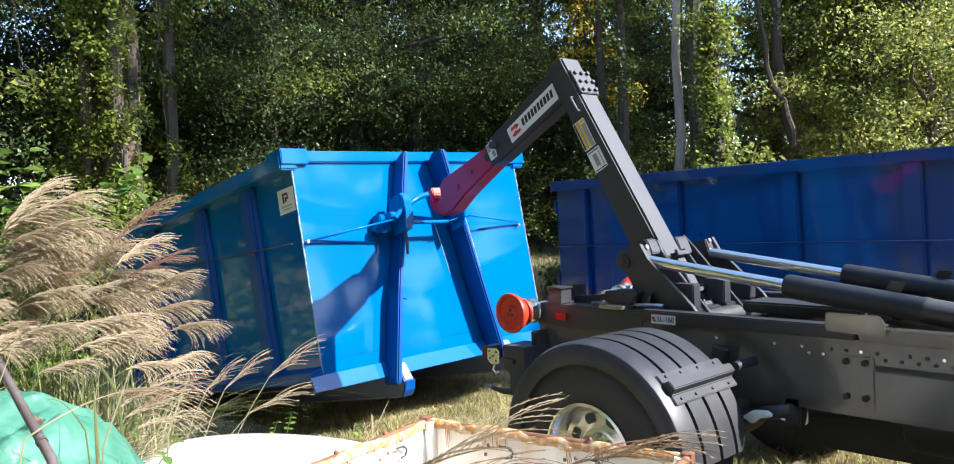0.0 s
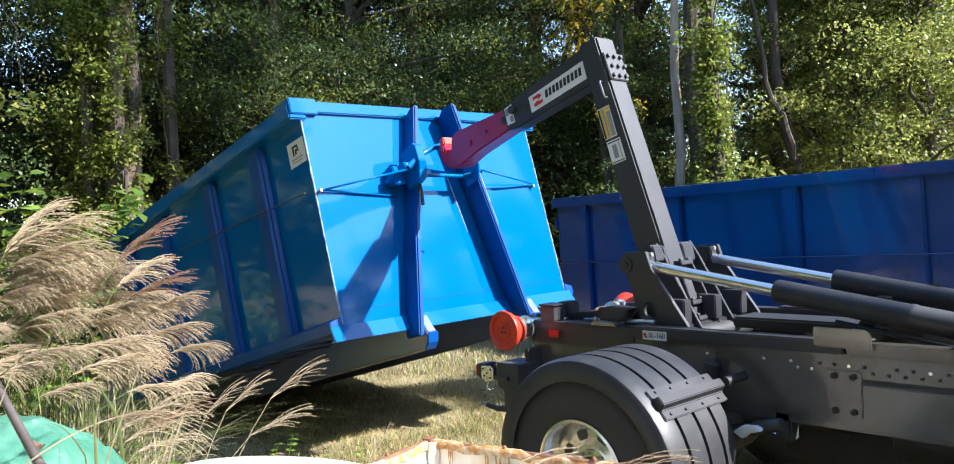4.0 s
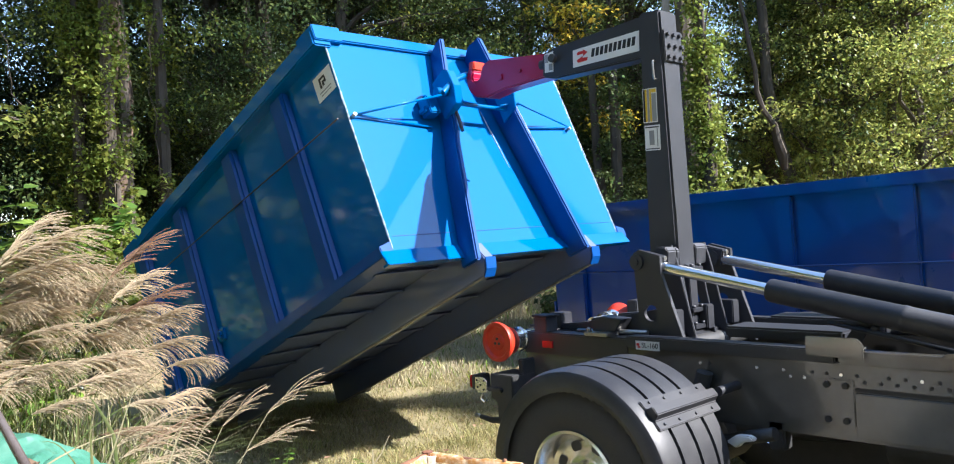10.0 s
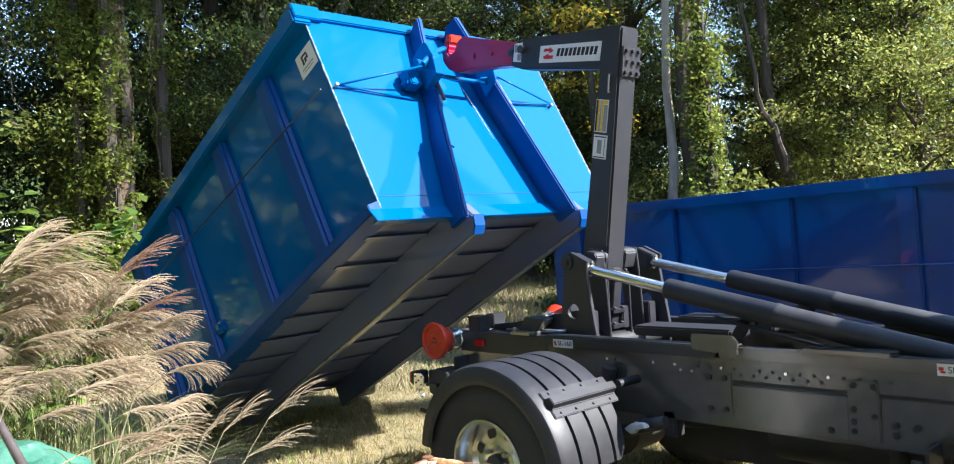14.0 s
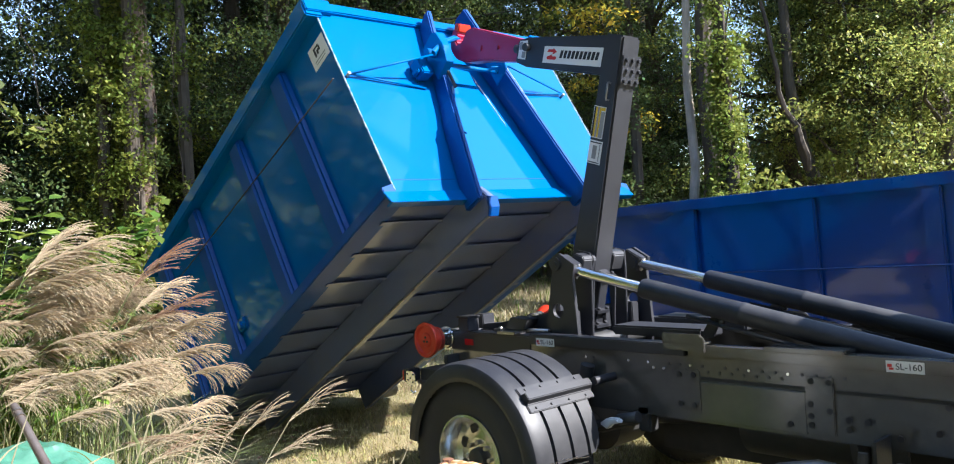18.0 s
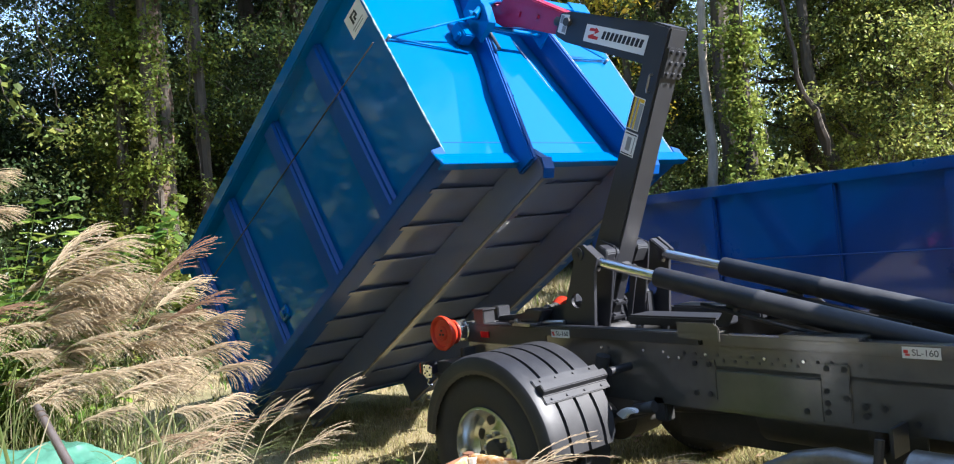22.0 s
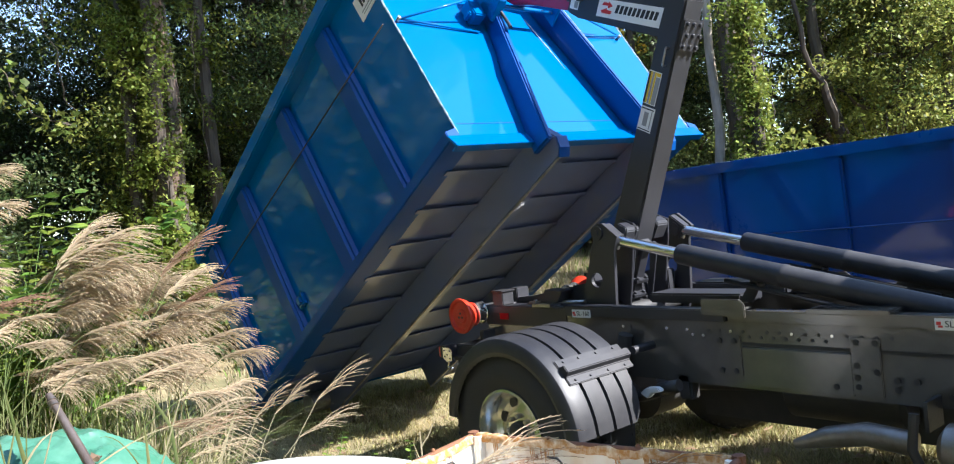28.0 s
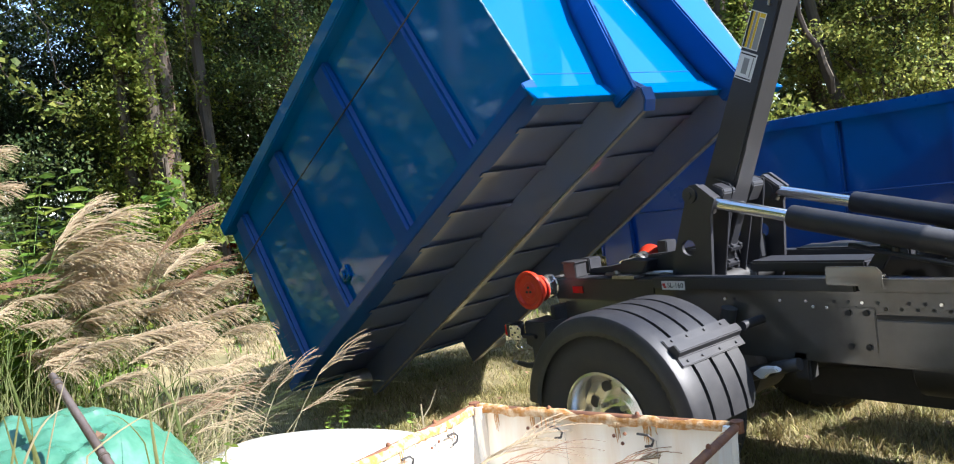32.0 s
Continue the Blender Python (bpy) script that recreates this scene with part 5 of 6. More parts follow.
def build_tarp():
    c = thing("tarp_cover", "crumpled green plastic tarp over a heap", "tarp", at=pose(-0.42, -3.40, 0.0, 0, 0, 8))
    n = 120

    def height(u, v):
        q = abs(u) ** 2.6 + abs(v) ** 2.6
        z = 1.0 * (1 - q) ** 0.5 if q < 1 else 0.0
        x, y = u * 0.64, v * 0.52
        ridge = 0.5 - abs(noise.noise(Vector((x * 4 + y * 2.2, y * 1.6 - x, 4.0))))
        ridge2 = 0.5 - abs(noise.noise(Vector((x * 3 - y * 7, y * 3 + 2 * x, 8.0))))
        return max(0.0, z + (0.10 * noise.noise(Vector((x * 3.1, y * 3.1, 1.0))) + 0.09 * ridge + 0.05 * ridge2 + 0.022 * abs(noise.noise(Vector((x * 17, y * 6, 3.0)))) + 0.03 * abs(noise.noise(Vector((x * 9 + y * 5, y * 4, 6.0)))) - 0.012 * abs(noise.noise(Vector((x * 26 - y * 9, y * 7 + x * 6, 11.0)))) - 0.008 * abs(noise.noise(Vector((x * 24 + y * 30, y * 12 - x * 7, 15.0))))) * min(1, z * 3)), x, y
    bm = B()
    grid = []
    for i in range(n + 1):
        row = []
        for j in range(n + 1):
            z, x, y = height(i / n * 2 - 1, j / n * 2 - 1)
            row.append(bm.verts.new((x + 0.03 * noise.noise(Vector((y * 5, z * 5, 2))), y, z)))
        grid.append(row)
    for i in range(n):
        for j in range(n):
            bm.faces.new((grid[i][j], grid[i + 1][j], grid[i + 1][j + 1], grid[i][j + 1])).smooth = True
    part("sheet", bm, "tarp", c)
    bm = B(); z, x, y = height(0.3, 0.05)
    leaf = [[bm.verts.new((x - 0.035 + 0.014 * i, y + 0.02 * j * math.sin(math.pi * (0.08 + 0.84 * i / 5)), z + 0.012 + 0.012 * abs(j) + 0.004 * (i - 2.5) ** 2 / 2)) for j in (-1, 0, 1)] for i in range(6)]
    for p, q in zip(leaf, leaf[1:]):
        for i in range(2):
            bm.faces.new((p[i], p[i + 1], q[i + 1], q[i])).smooth = True
    tagged(part("fallen_leaf", bm, "plume_dark", at=pose(-0.42, -3.40, 0.0, 0, 0, 8)), "curled brown leaf lying on the tarp", "leaf")
    bm = B(); bent(bm, [(0.95, -3.42, 0.0), (0.2, -3.43, 1.01), (-0.30, -3.44, 1.23)], [0.014, 0.0135, 0.012], 12)
    pole = tagged(part("leaning_pole", bm, "pole"), "weathered brown-grey metal pole leaning on the tarp heap", "pole")
    for q in (0.06, 0.115, 0.84):
        p = Vector((-0.30, -3.44, 1.23)).lerp(Vector((0.2, -3.43, 1.01)), q)
        e = Vector((-0.30, -3.44, 1.23)).lerp(Vector((0.2, -3.43, 1.01)), q + 0.016)
        bm = B(); rod(bm, p, e, 0.0155, n=12)
        part("joint_ring", bm, "bark" if q > 0.5 else "exhaust", pole, "dark ring round the pole")


build_tarp()


# ---- plume grass ----
SPOT = Vector((2.48, -4.03, 1.64))     # a spot on the lawn, from which bearings are given


def sight(az, el, k):
    return SPOT + Vector((math.cos(radians(az)) * math.cos(radians(el)), math.sin(radians(az)) * math.cos(radians(el)), math.sin(radians(el)))) * k


def plume_mesh(seed, mat, length, strands, droop, fuzz=1.0):
    """A one-sided plume along +x from the origin: seed strands that comb out and curve down."""
    rng = np.random.default_rng(seed)
    verts, faces = [], []

    def strip(pts, w):
        n = len(verts)
        for p, ww in zip(pts, w):
            for dx, dy in ((0, ww), (-ww * 0.8, -ww * 0.6), (ww * 0.8, -ww * 0.6)):
                verts.append((p[0] + dx * 0.3, p[1] + dy, p[2] + dx))
        for k in range(len(pts) - 1):
            for i in range(3):
                j = (i + 1) % 3
                faces.append((n + k * 3 + i, n + k * 3 + j, n + k * 3 + 3 + j, n + k * 3 + 3 + i))
    strip([(length * 0.42 * k / 4, 0, 0.02 * length * math.sin(k / 4 * 3)) for k in range(5)], [0.003, 0.0028, 0.0025, 0.002, 0.001])
    for sidx in range(strands):
        f = (sidx + rng.uniform(-0.3, 0.3)) / (strands - 1)
        f = min(1.0, max(0.0, f))
        x, z = 0.40 * length * f ** 1.2, 0.02 * length * math.sin(f * 3)
        ln = length * (0.56 + 0.14 * math.sin(f * math.pi)) * rng.uniform(0.8, 1.1)
        a0 = radians(20 + 16 * f + rng.normal(0, 5))
        a1 = radians(-droop * (1.12 - 0.6 * f) + rng.normal(0, 7))
        side = rng.normal(0, 0.2)
        pts, w = [], []
        for k in range(9):
            q = k / 8
            pts.append((x, side * ln * q, z))
            w.append(0.0015 * (1 - q * 0.5))
            an = a0 + (a1 - a0) * q ** 0.8
            x, z = x + ln / 8 * math.cos(an), z + ln / 8 * math.sin(an)
        strip(pts, w)
        hairs = int(44 * fuzz)
        for k in range(hairs):
            q = 0.06 + 0.94 * (k + rng.random()) / hairs
            i = min(7, int(q * 8))
            fr = q * 8 - i
            p = [pts[i][m] + (pts[i + 1][m] - pts[i][m]) * fr for m in range(3)]
            d = np.array(pts[i + 1]) - np.array(pts[i])
            d /= np.linalg.norm(d)
            d = d + rng.normal(0, 0.15, 3)
            d /= np.linalg.norm(d)
            sd = rng.normal(0, 1, 3)
            sd -= d * sd.dot(d)
            sd /= np.linalg.norm(sd)
            l, ww = 0.014 * rng.uniform(0.7, 1.3), 0.0009
            n = len(verts)
            verts += [tuple(p), tuple(p + d * l * 0.5 + sd * ww), tuple(p + d * l), tuple(p + d * l * 0.5 - sd * ww)]
            faces.append((n, n + 1, n + 2, n + 3))
    me = bpy.data.meshes.new("plume")
    me.from_pydata(verts, [], faces)
    me.materials.append(M[mat])
    return me


def stem_between(bm, base, top, way, r=0.004):
    """A stalk from the ground that bends over into the plume's direction."""
    b, t_ = Vector(base), Vector(top)
    ctrl = t_ - Vector(way) * (t_ - b).length * 0.45
    pts = []
    for k in range(8):
        q = k / 7
        pts.append(b * (1 - q) ** 2 + ctrl * 2 * q * (1 - q) + t_ * q * q)
    bent(bm, pts, [r * (1 - 0.5 * k / 7) for k in range(8)], 5)


def reed_leaves(name, base, spread, count, height, seed, parent, mat="reed", wide=1.0):
    rng = np.random.default_rng(seed)
    verts, faces = [], []
    for _ in range(count):
        a, d = rng.uniform(0, math.tau), spread * math.sqrt(rng.random())
        x, y = base[0] + d * math.cos(a), base[1] + d * 0.8 * math.sin(a)
        h = height * rng.uniform(0.45, 1.1)
        out = rng.normal(1.0, 1.6)
        reach = h * rng.uniform(0.1, 0.85)
        w = rng.uniform(0.003, 0.007) * wide
        dx, dy = -math.sin(out) * w, math.cos(out) * w
        n = len(verts)
        for k in range(8):
            q = k / 7
            px, py = x + math.cos(out) * reach * q * q, y + math.sin(out) * reach * q * q
            pz = h * (q - 0.5 * q ** 3 * reach / h * 1.2)
            ww = 1 - q ** 2 * 0.95
            verts += [(px - dx * ww, py - dy * ww, pz), (px + dx * ww, py + dy * ww, pz)]
        for k in range(7):
            faces.append((n + 2 * k, n + 2 * k + 1, n + 2 * k + 3, n + 2 * k + 2))
    ob = cloud(name, verts, faces, mat, parent)
    return tagged(ob, kind="stuff")


PLUMES = [plume_mesh(20 + k, "plume", 0.32, 46 + 3 * k, 66 + 8 * k) for k in range(4)] + [plume_mesh(40 + k, "plume_dark", 0.32, 26, 34) for k in range(2)] + [plume_mesh(50 + k, "plume", 0.32, 12, 30, 0.8) for k in range(2)] + [plume_mesh(60, "plume_dark", 0.36, 9, 34, 0.35), plume_mesh(61, "plume", 0.34, 15, 78, 0.5)]


def place_plume(c, top, heading, rise, kind, long):
    """A plume of a given length: its foot, the way the wind lays it and its rise."""
    o = new("plume", PLUMES[kind])
    o.parent = c
    k = long / 0.31
    o.matrix_basis = pose(*top, 0, -rise, heading) @ Matrix.Diagonal((k, k, k, 1))
    return o


def wind(heading, rise):
    return (math.cos(radians(heading)) * math.cos(radians(rise)), math.sin(radians(heading)) * math.cos(radians(rise)), math.sin(radians(rise)))


def build_plume_grass():
    rng = random.Random(8)
    c = thing("plume_grass", "tall clump of tan plume grass bending in the wind", "grass")

    def stalk(az, el, k, rise, long, kind):
        top = sight(az, el, k)
        rise += 10
        heading = az - 90 + rng.gauss(0, 24)
        place_plume(c, top, heading, rise, kind, long)
        foot = (top.x * 0.55 + -1.5 * 0.45 + rng.uniform(-0.25, 0.1), top.y * 0.6 - 3.05 * 0.4 + rng.uniform(-0.25, 0.1), 0)
        bm = B(); stem_between(bm, foot, top, wind(heading, rise + 25))
        part("stem", bm, "reed", c)
    # the plumes that stand out, upper and outer ones
    for az, el, rise, long, kind in ((167.0, -0.6, 28, 0.40, 0), (166.8, -0.6, 8, 0.48, 1), (166.9, -1.6, 0, 0.46, 2), (166.1, -2.2, -16, 0.37, 3), (161.0, -1.8, 20, 0.38, 4), (160.9, -3.2, 12, 0.33, 0),
                                     (160.4, -4.1, 4, 0.33, 5), (159.4, -5.2, 7, 0.30, 1), (159.5, -6.6, -4, 0.30, 2), (157.9, -7.7, -8, 0.26, 3), (162.9, -4.8, -10, 0.38, 0), (163.6, -5.4, -14, 0.44, 1),
                                     (165.9, -4.9, -8, 0.28, 2), (167.6, -3.5, 0, 0.28, 3), (169.6, -3.4, -18, 0.26, 0)):
        stalk(az, el, 4.35 + 0.06 * el + rng.uniform(-0.1, 0.1), rise, long, kind)
    for az, el, rise, long, kind in ((163.8, -7.0, -12, 0.40, 2), (166.5, -7.2, -6, 0.27, 3), (163.7, -8.4, -8, 0.36, 1), (160.7, -9.9, -16, 0.25, 3), (158.6, -10.0, -8, 0.25, 2), (165.7, -9.6, -6, 0.25, 0),
                                     (160.4, -12.8, 4, 0.30, 8), (169.7, -5.0, -16, 0.22, 1), (168.4, -8.2, -4, 0.24, 2), (162.0, -11.6, -10, 0.25, 0)):
        stalk(az, el, 4.3 + 0.08 * el + rng.uniform(-0.1, 0.1), rise, long, kind)
    # fuller growth between and behind them
    for i in range(26):
        az = rng.uniform(160.5, 172)
        el = rng.uniform(-8.5, -1.8) - max(0, 164 - az) * 0.5
        stalk(az, el, 4.5 + 0.06 * el + rng.uniform(0, 0.4), rng.gauss(-6, 8), rng.uniform(0.26, 0.4), rng.choice((0, 1, 2, 3, 0, 1, 2, 4)))
    for i in range(8):
        stalk(rng.uniform(164, 169.5), rng.uniform(-4.5, -0.8), 4.4, rng.gauss(4, 10), rng.uniform(0.34, 0.44), rng.choice((0, 1, 2, 3)))
    for i in range(7):
        stalk(rng.uniform(170.5, 178), rng.uniform(-7, 1), 4.2, rng.gauss(0, 8), 0.34, rng.choice((0, 1, 2, 3)))
    reed_leaves("leaf_blades", (-1.65, -3.05), 0.62, 900, 1.3, 5, c)
    reed_leaves("dead_blades", (-1.4, -3.05), 0.6, 900, 1.1, 6, c, "straw")
    return c


build_plume_grass()


def build_side_plumes():
    c = thing("plume_grass_tuft", "few slender plume grass stalks beside the clump", "grass")
    for az, el, rise, long, kind in ((155.9, -11.8, 30, 0.20, 6), (154.7, -11.8, 30, 0.23, 7), (151.8, -11.3, 24, 0.28, 6), (153.2, -13.5, 12, 0.27, 7)):
        top = sight(az, el, 3.45)
        place_plume(c, top, az - 90, rise, kind, long)
        bm = B(); stem_between(bm, (-0.72, -2.72, 0), top, wind(az - 90, rise + 30), 0.0032); part("stem", bm, "straw", c)
    c = thing("plume_grass_tuft", "lone tan plume grass stalks beside the tarp heap", "grass")
    for el, rise in ((5.0, 16), (3.2, 8)):
        top = sight(171.5, el, 2.2)
        place_plume(c, top, 82, rise, 0, 0.16)
        bm = B(); stem_between(bm, (0.1, -3.75, 0), top, wind(82, 50), 0.003); part("stem", bm, "straw", c)


build_side_plumes()


def build_swaying_tuft(label, base, rows):
    """Loose stalks over the basket cart, which the wind throws about."""
    c = thing("swaying_plume_tuft", label, "grass", at=pose(*base))
    for az, el, k, rise, long, kind in rows:
        top = sight(az, el, k) - Vector(base)
        place_plume(c, top, az - 90, rise, kind, long)
        bm = B(); stem_between(bm, (0, 0, 0), top, wind(az - 90, 40), 0.003); part("stem", bm, "straw", c)
    return c


SWAY_BASE = ((0.45, -3.05, 0.0), (0.62, -2.95, 0.0))
tufts = (build_swaying_tuft("dark drooping plume stalks blown over the basket cart", SWAY_BASE[0], ((141.5, -18.0, 2.45, 14, 0.46, 7), (140.5, -18.8, 2.4, 6, 0.34, 8))),
         build_swaying_tuft("long sparse plume stalks bowed over the basket cart", SWAY_BASE[1], ((131.0, -18.7, 2.6, 6, 0.36, 8), (129.0, -18.4, 2.6, 2, 0.36, 6))))


def long_blade(c, low, top, wide, mat, sag=0.0):
    """A folded grass blade from the ground up through two given places."""
    low, top = Vector(low), Vector(top)
    foot = Vector((low.x + (low.x - top.x) * 0.8, low.y + (low.y - top.y) * 0.8, 0.0))
    pts = []
    for k in range(13):
        q = k / 12 * 2
        if q < 1:
            pts.append(foot.lerp(low, q))
        else:
            r = q - 1
            pts.append(low.lerp(top, r) + Vector((0, 0, sag * 4 * r * (1 - r))))
    bm = B()
    rows = []
    for k, p in enumerate(pts):
        on = (pts[min(12, k + 1)] - pts[max(0, k - 1)]).normalized()
        side = on.cross(Vector((0.8, -0.55, 0.2))).normalized()
        out = on.cross(side)
        w = wide * (1 - 0.9 * (k / 12) ** 3)
        rows.append([bm.verts.new(p - side * w + out * w * 0.3), bm.verts.new(p), bm.verts.new(p + side * w + out * w * 0.3)])
    for a, b in zip(rows, rows[1:]):
        for i in range(2):
            bm.faces.new((a[i], a[i + 1], b[i + 1], b[i])).smooth = True
    part("blade", bm, mat, c)


def build_tarp_growth():
    c = thing("grass_tuft", "long green and dry grass blades growing before the tarp heap", "grass")
    for az0, el0, az1, el1, k, w, mat, sag in ((169.4, -13.5, 170.4, -6.5, 2.35, 0.007, "reed", 0.0), (162.7, -14.7, 162.7, -10.7, 2.45, 0.006, "reed", 0.0), (171.7, -13.1, 172.8, -8.9, 2.2, 0.008, "reed", 0.02), (170.5, -13.3, 171.2, -7.0, 2.3, 0.003, "reed", 0.0),
                                              (169.1, -13.7, 166.4, -6.7, 2.4, 0.0025, "straw", 0.02), (170.4, -13.5, 167.6, -10.3, 2.3, 0.004, "straw", 0.03), (169.7, -13.4, 169.1, -6.9, 2.45, 0.0025, "reed", 0.0), (162.3, -14.5, 159.5, -7.5, 2.6, 0.003, "straw", 0.0),
                                              (158.4, -14.3, 156.4, -9.7, 2.9, 0.003, "straw", 0.01), (161.3, -11.5, 162.6, -8.9, 3.2, 0.007, "reed", 0.01), (163.3, -13.5, 165.4, -11.3, 2.6, 0.0025, "reed", 0.03), (166.7, -13.5, 160.4, -11.3, 2.5, 0.003, "straw", 0.02),
                                              (171.0, -13.5, 169.6, -8.7, 2.25, 0.004, "reed", 0.0), (172.3, -12.5, 170.7, -7.5, 2.25, 0.003, "straw", 0.0)):
        long_blade(c, sight(az0, el0, k), sight(az1, el1, k), w, mat, sag)
    c = thing("plume_grass_tuft", "ragged drooping plumes over a heap of dead grass", "grass")
    for az, el, rise, long, kind, turn in ((161.2, -12.2, 16, 0.34, 9, 0), (160.9, -12.9, 8, 0.32, 9, 8), (162.2, -11.4, -4, 0.24, 8, -20), (160.2, -13.6, -2, 0.28, 9, 14)):
        top = sight(az, el, 3.25)
        place_plume(c, top, az - 90 + turn, rise, kind, long)
        bm = B(); stem_between(bm, (-0.56, -2.98, 0), top, wind(az - 90, rise + 40), 0.003); part("stem", bm, "straw", c)
    g = np.random.default_rng(31)
    verts, faces = [], []
    for _ in range(2200):
        a, d = g.uniform(0, math.tau), math.sqrt(g.random())
        p = Vector((-0.50 + 0.27 * d * math.cos(a), -2.92 + 0.22 * d * math.sin(a), 0.0))
        p.z = (0.80 + 0.10 * g.random()) * math.sqrt(max(0.0, 1 - d * d * 0.8)) * math.sqrt(g.random())
        yaw, tilt = g.uniform(0, math.tau), g.uniform(-0.5, 0.9)
        step, w = g.uniform(0.012, 0.026), 0.0013
        n = len(verts)
        for k in range(8):
            verts += [(p.x, p.y, p.z - w), (p.x + w, p.y - w, p.z + w)]
            p = p + Vector((math.cos(yaw) * math.cos(tilt), math.sin(yaw) * math.cos(tilt), math.sin(tilt))) * step
            yaw += g.normal(0.15, 0.25)
            tilt -= 0.2
        for k in range(7):
            faces.append((n + 2 * k, n + 2 * k + 1, n + 2 * k + 3, n + 2 * k + 2))
    tagged(cloud("tangled_straw", verts, faces, "straw", c), kind="stuff")


build_tarp_growth()


def build_weed(label, at, stems, height, leaf, seed, spread=0.25):
    """Weeds with paired leaflets along bending stems."""
    rng = np.random.default_rng(seed)
    c = thing("weed", label, "weed", "weeds", pose(*at))
    for _ in range(stems):
        a, r = rng.uniform(0, math.tau), spread * rng.random()
        h = height * rng.uniform(0.55, 1.05)
        out = Vector((math.cos(a), math.sin(a), 0))
        pts = [out * r + out * h * 0.35 * q * q + Vector((0, 0, h * (q - 0.15 * q * q))) for q in (0, 0.25, 0.5, 0.75, 1.0)]
        bm = B(); bent(bm, pts, [0.004, 0.0035, 0.003, 0.0025, 0.001], 5)
        part("stem", bm, "weed", c)
        verts, faces = [], []
        for k in range(17):
            q = 0.3 + 0.7 * k / 16
            i = min(3, int(q * 4))
            p = pts[i].lerp(pts[i + 1], q * 4 - i)
            for s in (-1, 1):
                side = out.cross(Vector((0, 0, 1))) * s + out * rng.normal(0.2, 0.3) + Vector((0, 0, rng.normal(-0.05, 0.25)))
                side.normalize()
                l = leaf * rng.uniform(0.6, 1.2)
                w = side.cross(Vector((rng.normal(0, 0.2), rng.normal(0, 0.2), 1))).normalized() * l * 0.36
                n = len(verts)
                verts += [tuple(p), tuple(p + side * l * 0.4 + w), tuple(p + side * l * 0.75 + w * 0.7), tuple(p + side * l - Vector((0, 0, l * 0.15))), tuple(p + side * l * 0.75 - w * 0.7), tuple(p + side * l * 0.4 - w)]
                faces.append((n, n + 1, n + 2, n + 3, n + 4, n + 5))
        tagged(cloud("leaves", verts, faces, "weed", c), kind="stuff")
    return c


for az_, k_, n_, h_, leaf_, sd_ in ((170.6, 5.1, 20, 2.2, 0.10, 1), (169.2, 5.2, 20, 2.25, 0.10, 2), (168.0, 5.5, 16, 2.15, 0.09, 9), (169.8, 5.6, 20, 2.3, 0.10, 10), (172.0, 5.0, 14, 2.2, 0.11, 3), (168.5, 5.4, 7, 1.45, 0.09, 4), (174.5, 5.0, 8, 1.75, 0.10, 8)):
    p_ = sight(az_, 0, k_)
    build_weed("fresh green leafy weed behind the plume grass", (p_.x, p_.y, 0), n_, h_, leaf_, sd_)
build_weed("small green weed beside the white tub", (-0.92, -2.30, 0), 24, 0.72, 0.03, 5, 0.3)
build_weed("small green weed beside the white tub", (-0.58, -2.0, 0), 24, 0.66, 0.03, 6, 0.34)
build_weed("low green weed beside the tarp heap", (-0.85, -3.75, 0), 9, 0.95, 0.07, 7, 0.25)
build_weed("pale green round-leaved weed before the tarp heap", (0.26, -3.63, 0), 11, 1.22, 0.042, 14, 0.12)
build_weed("low green weed beside the tarp heap", (-0.92, -3.2, 0), 9, 1.02, 0.05, 15, 0.16)


def build_twig():
    """A bare dead weed with a few forked twigs."""
    rng = random.Random(12)
    base = Vector((-0.10, -2.22, 0.0))
    c = thing("dead_twig", "bare dead weed stalk with forked twigs", "twig", at=pose(*base))
    top = Vector((-0.05, 0.03, 0.82))
    bm = B(); bent(bm, [(0, 0, 0), (-0.01, 0, 0.3), top], [0.005, 0.004, 0.003], 6)
    part("stalk", bm, "straw", c)
    for k in range(7):
        q = 0.45 + 0.08 * k
        p = Vector((0, 0, 0)).lerp(top, q)
        a = k * 2.3
        e = p + Vector((math.cos(a) * 0.07, math.sin(a) * 0.07, 0.09 + 0.05 * rng.random()))
        bm = B(); bent(bm, [p, p.lerp(e, 0.5) + Vector((0, 0, -0.012)), e], [0.003, 0.0022, 0.001], 5)
        part("twig", bm, "straw", c)


build_twig()


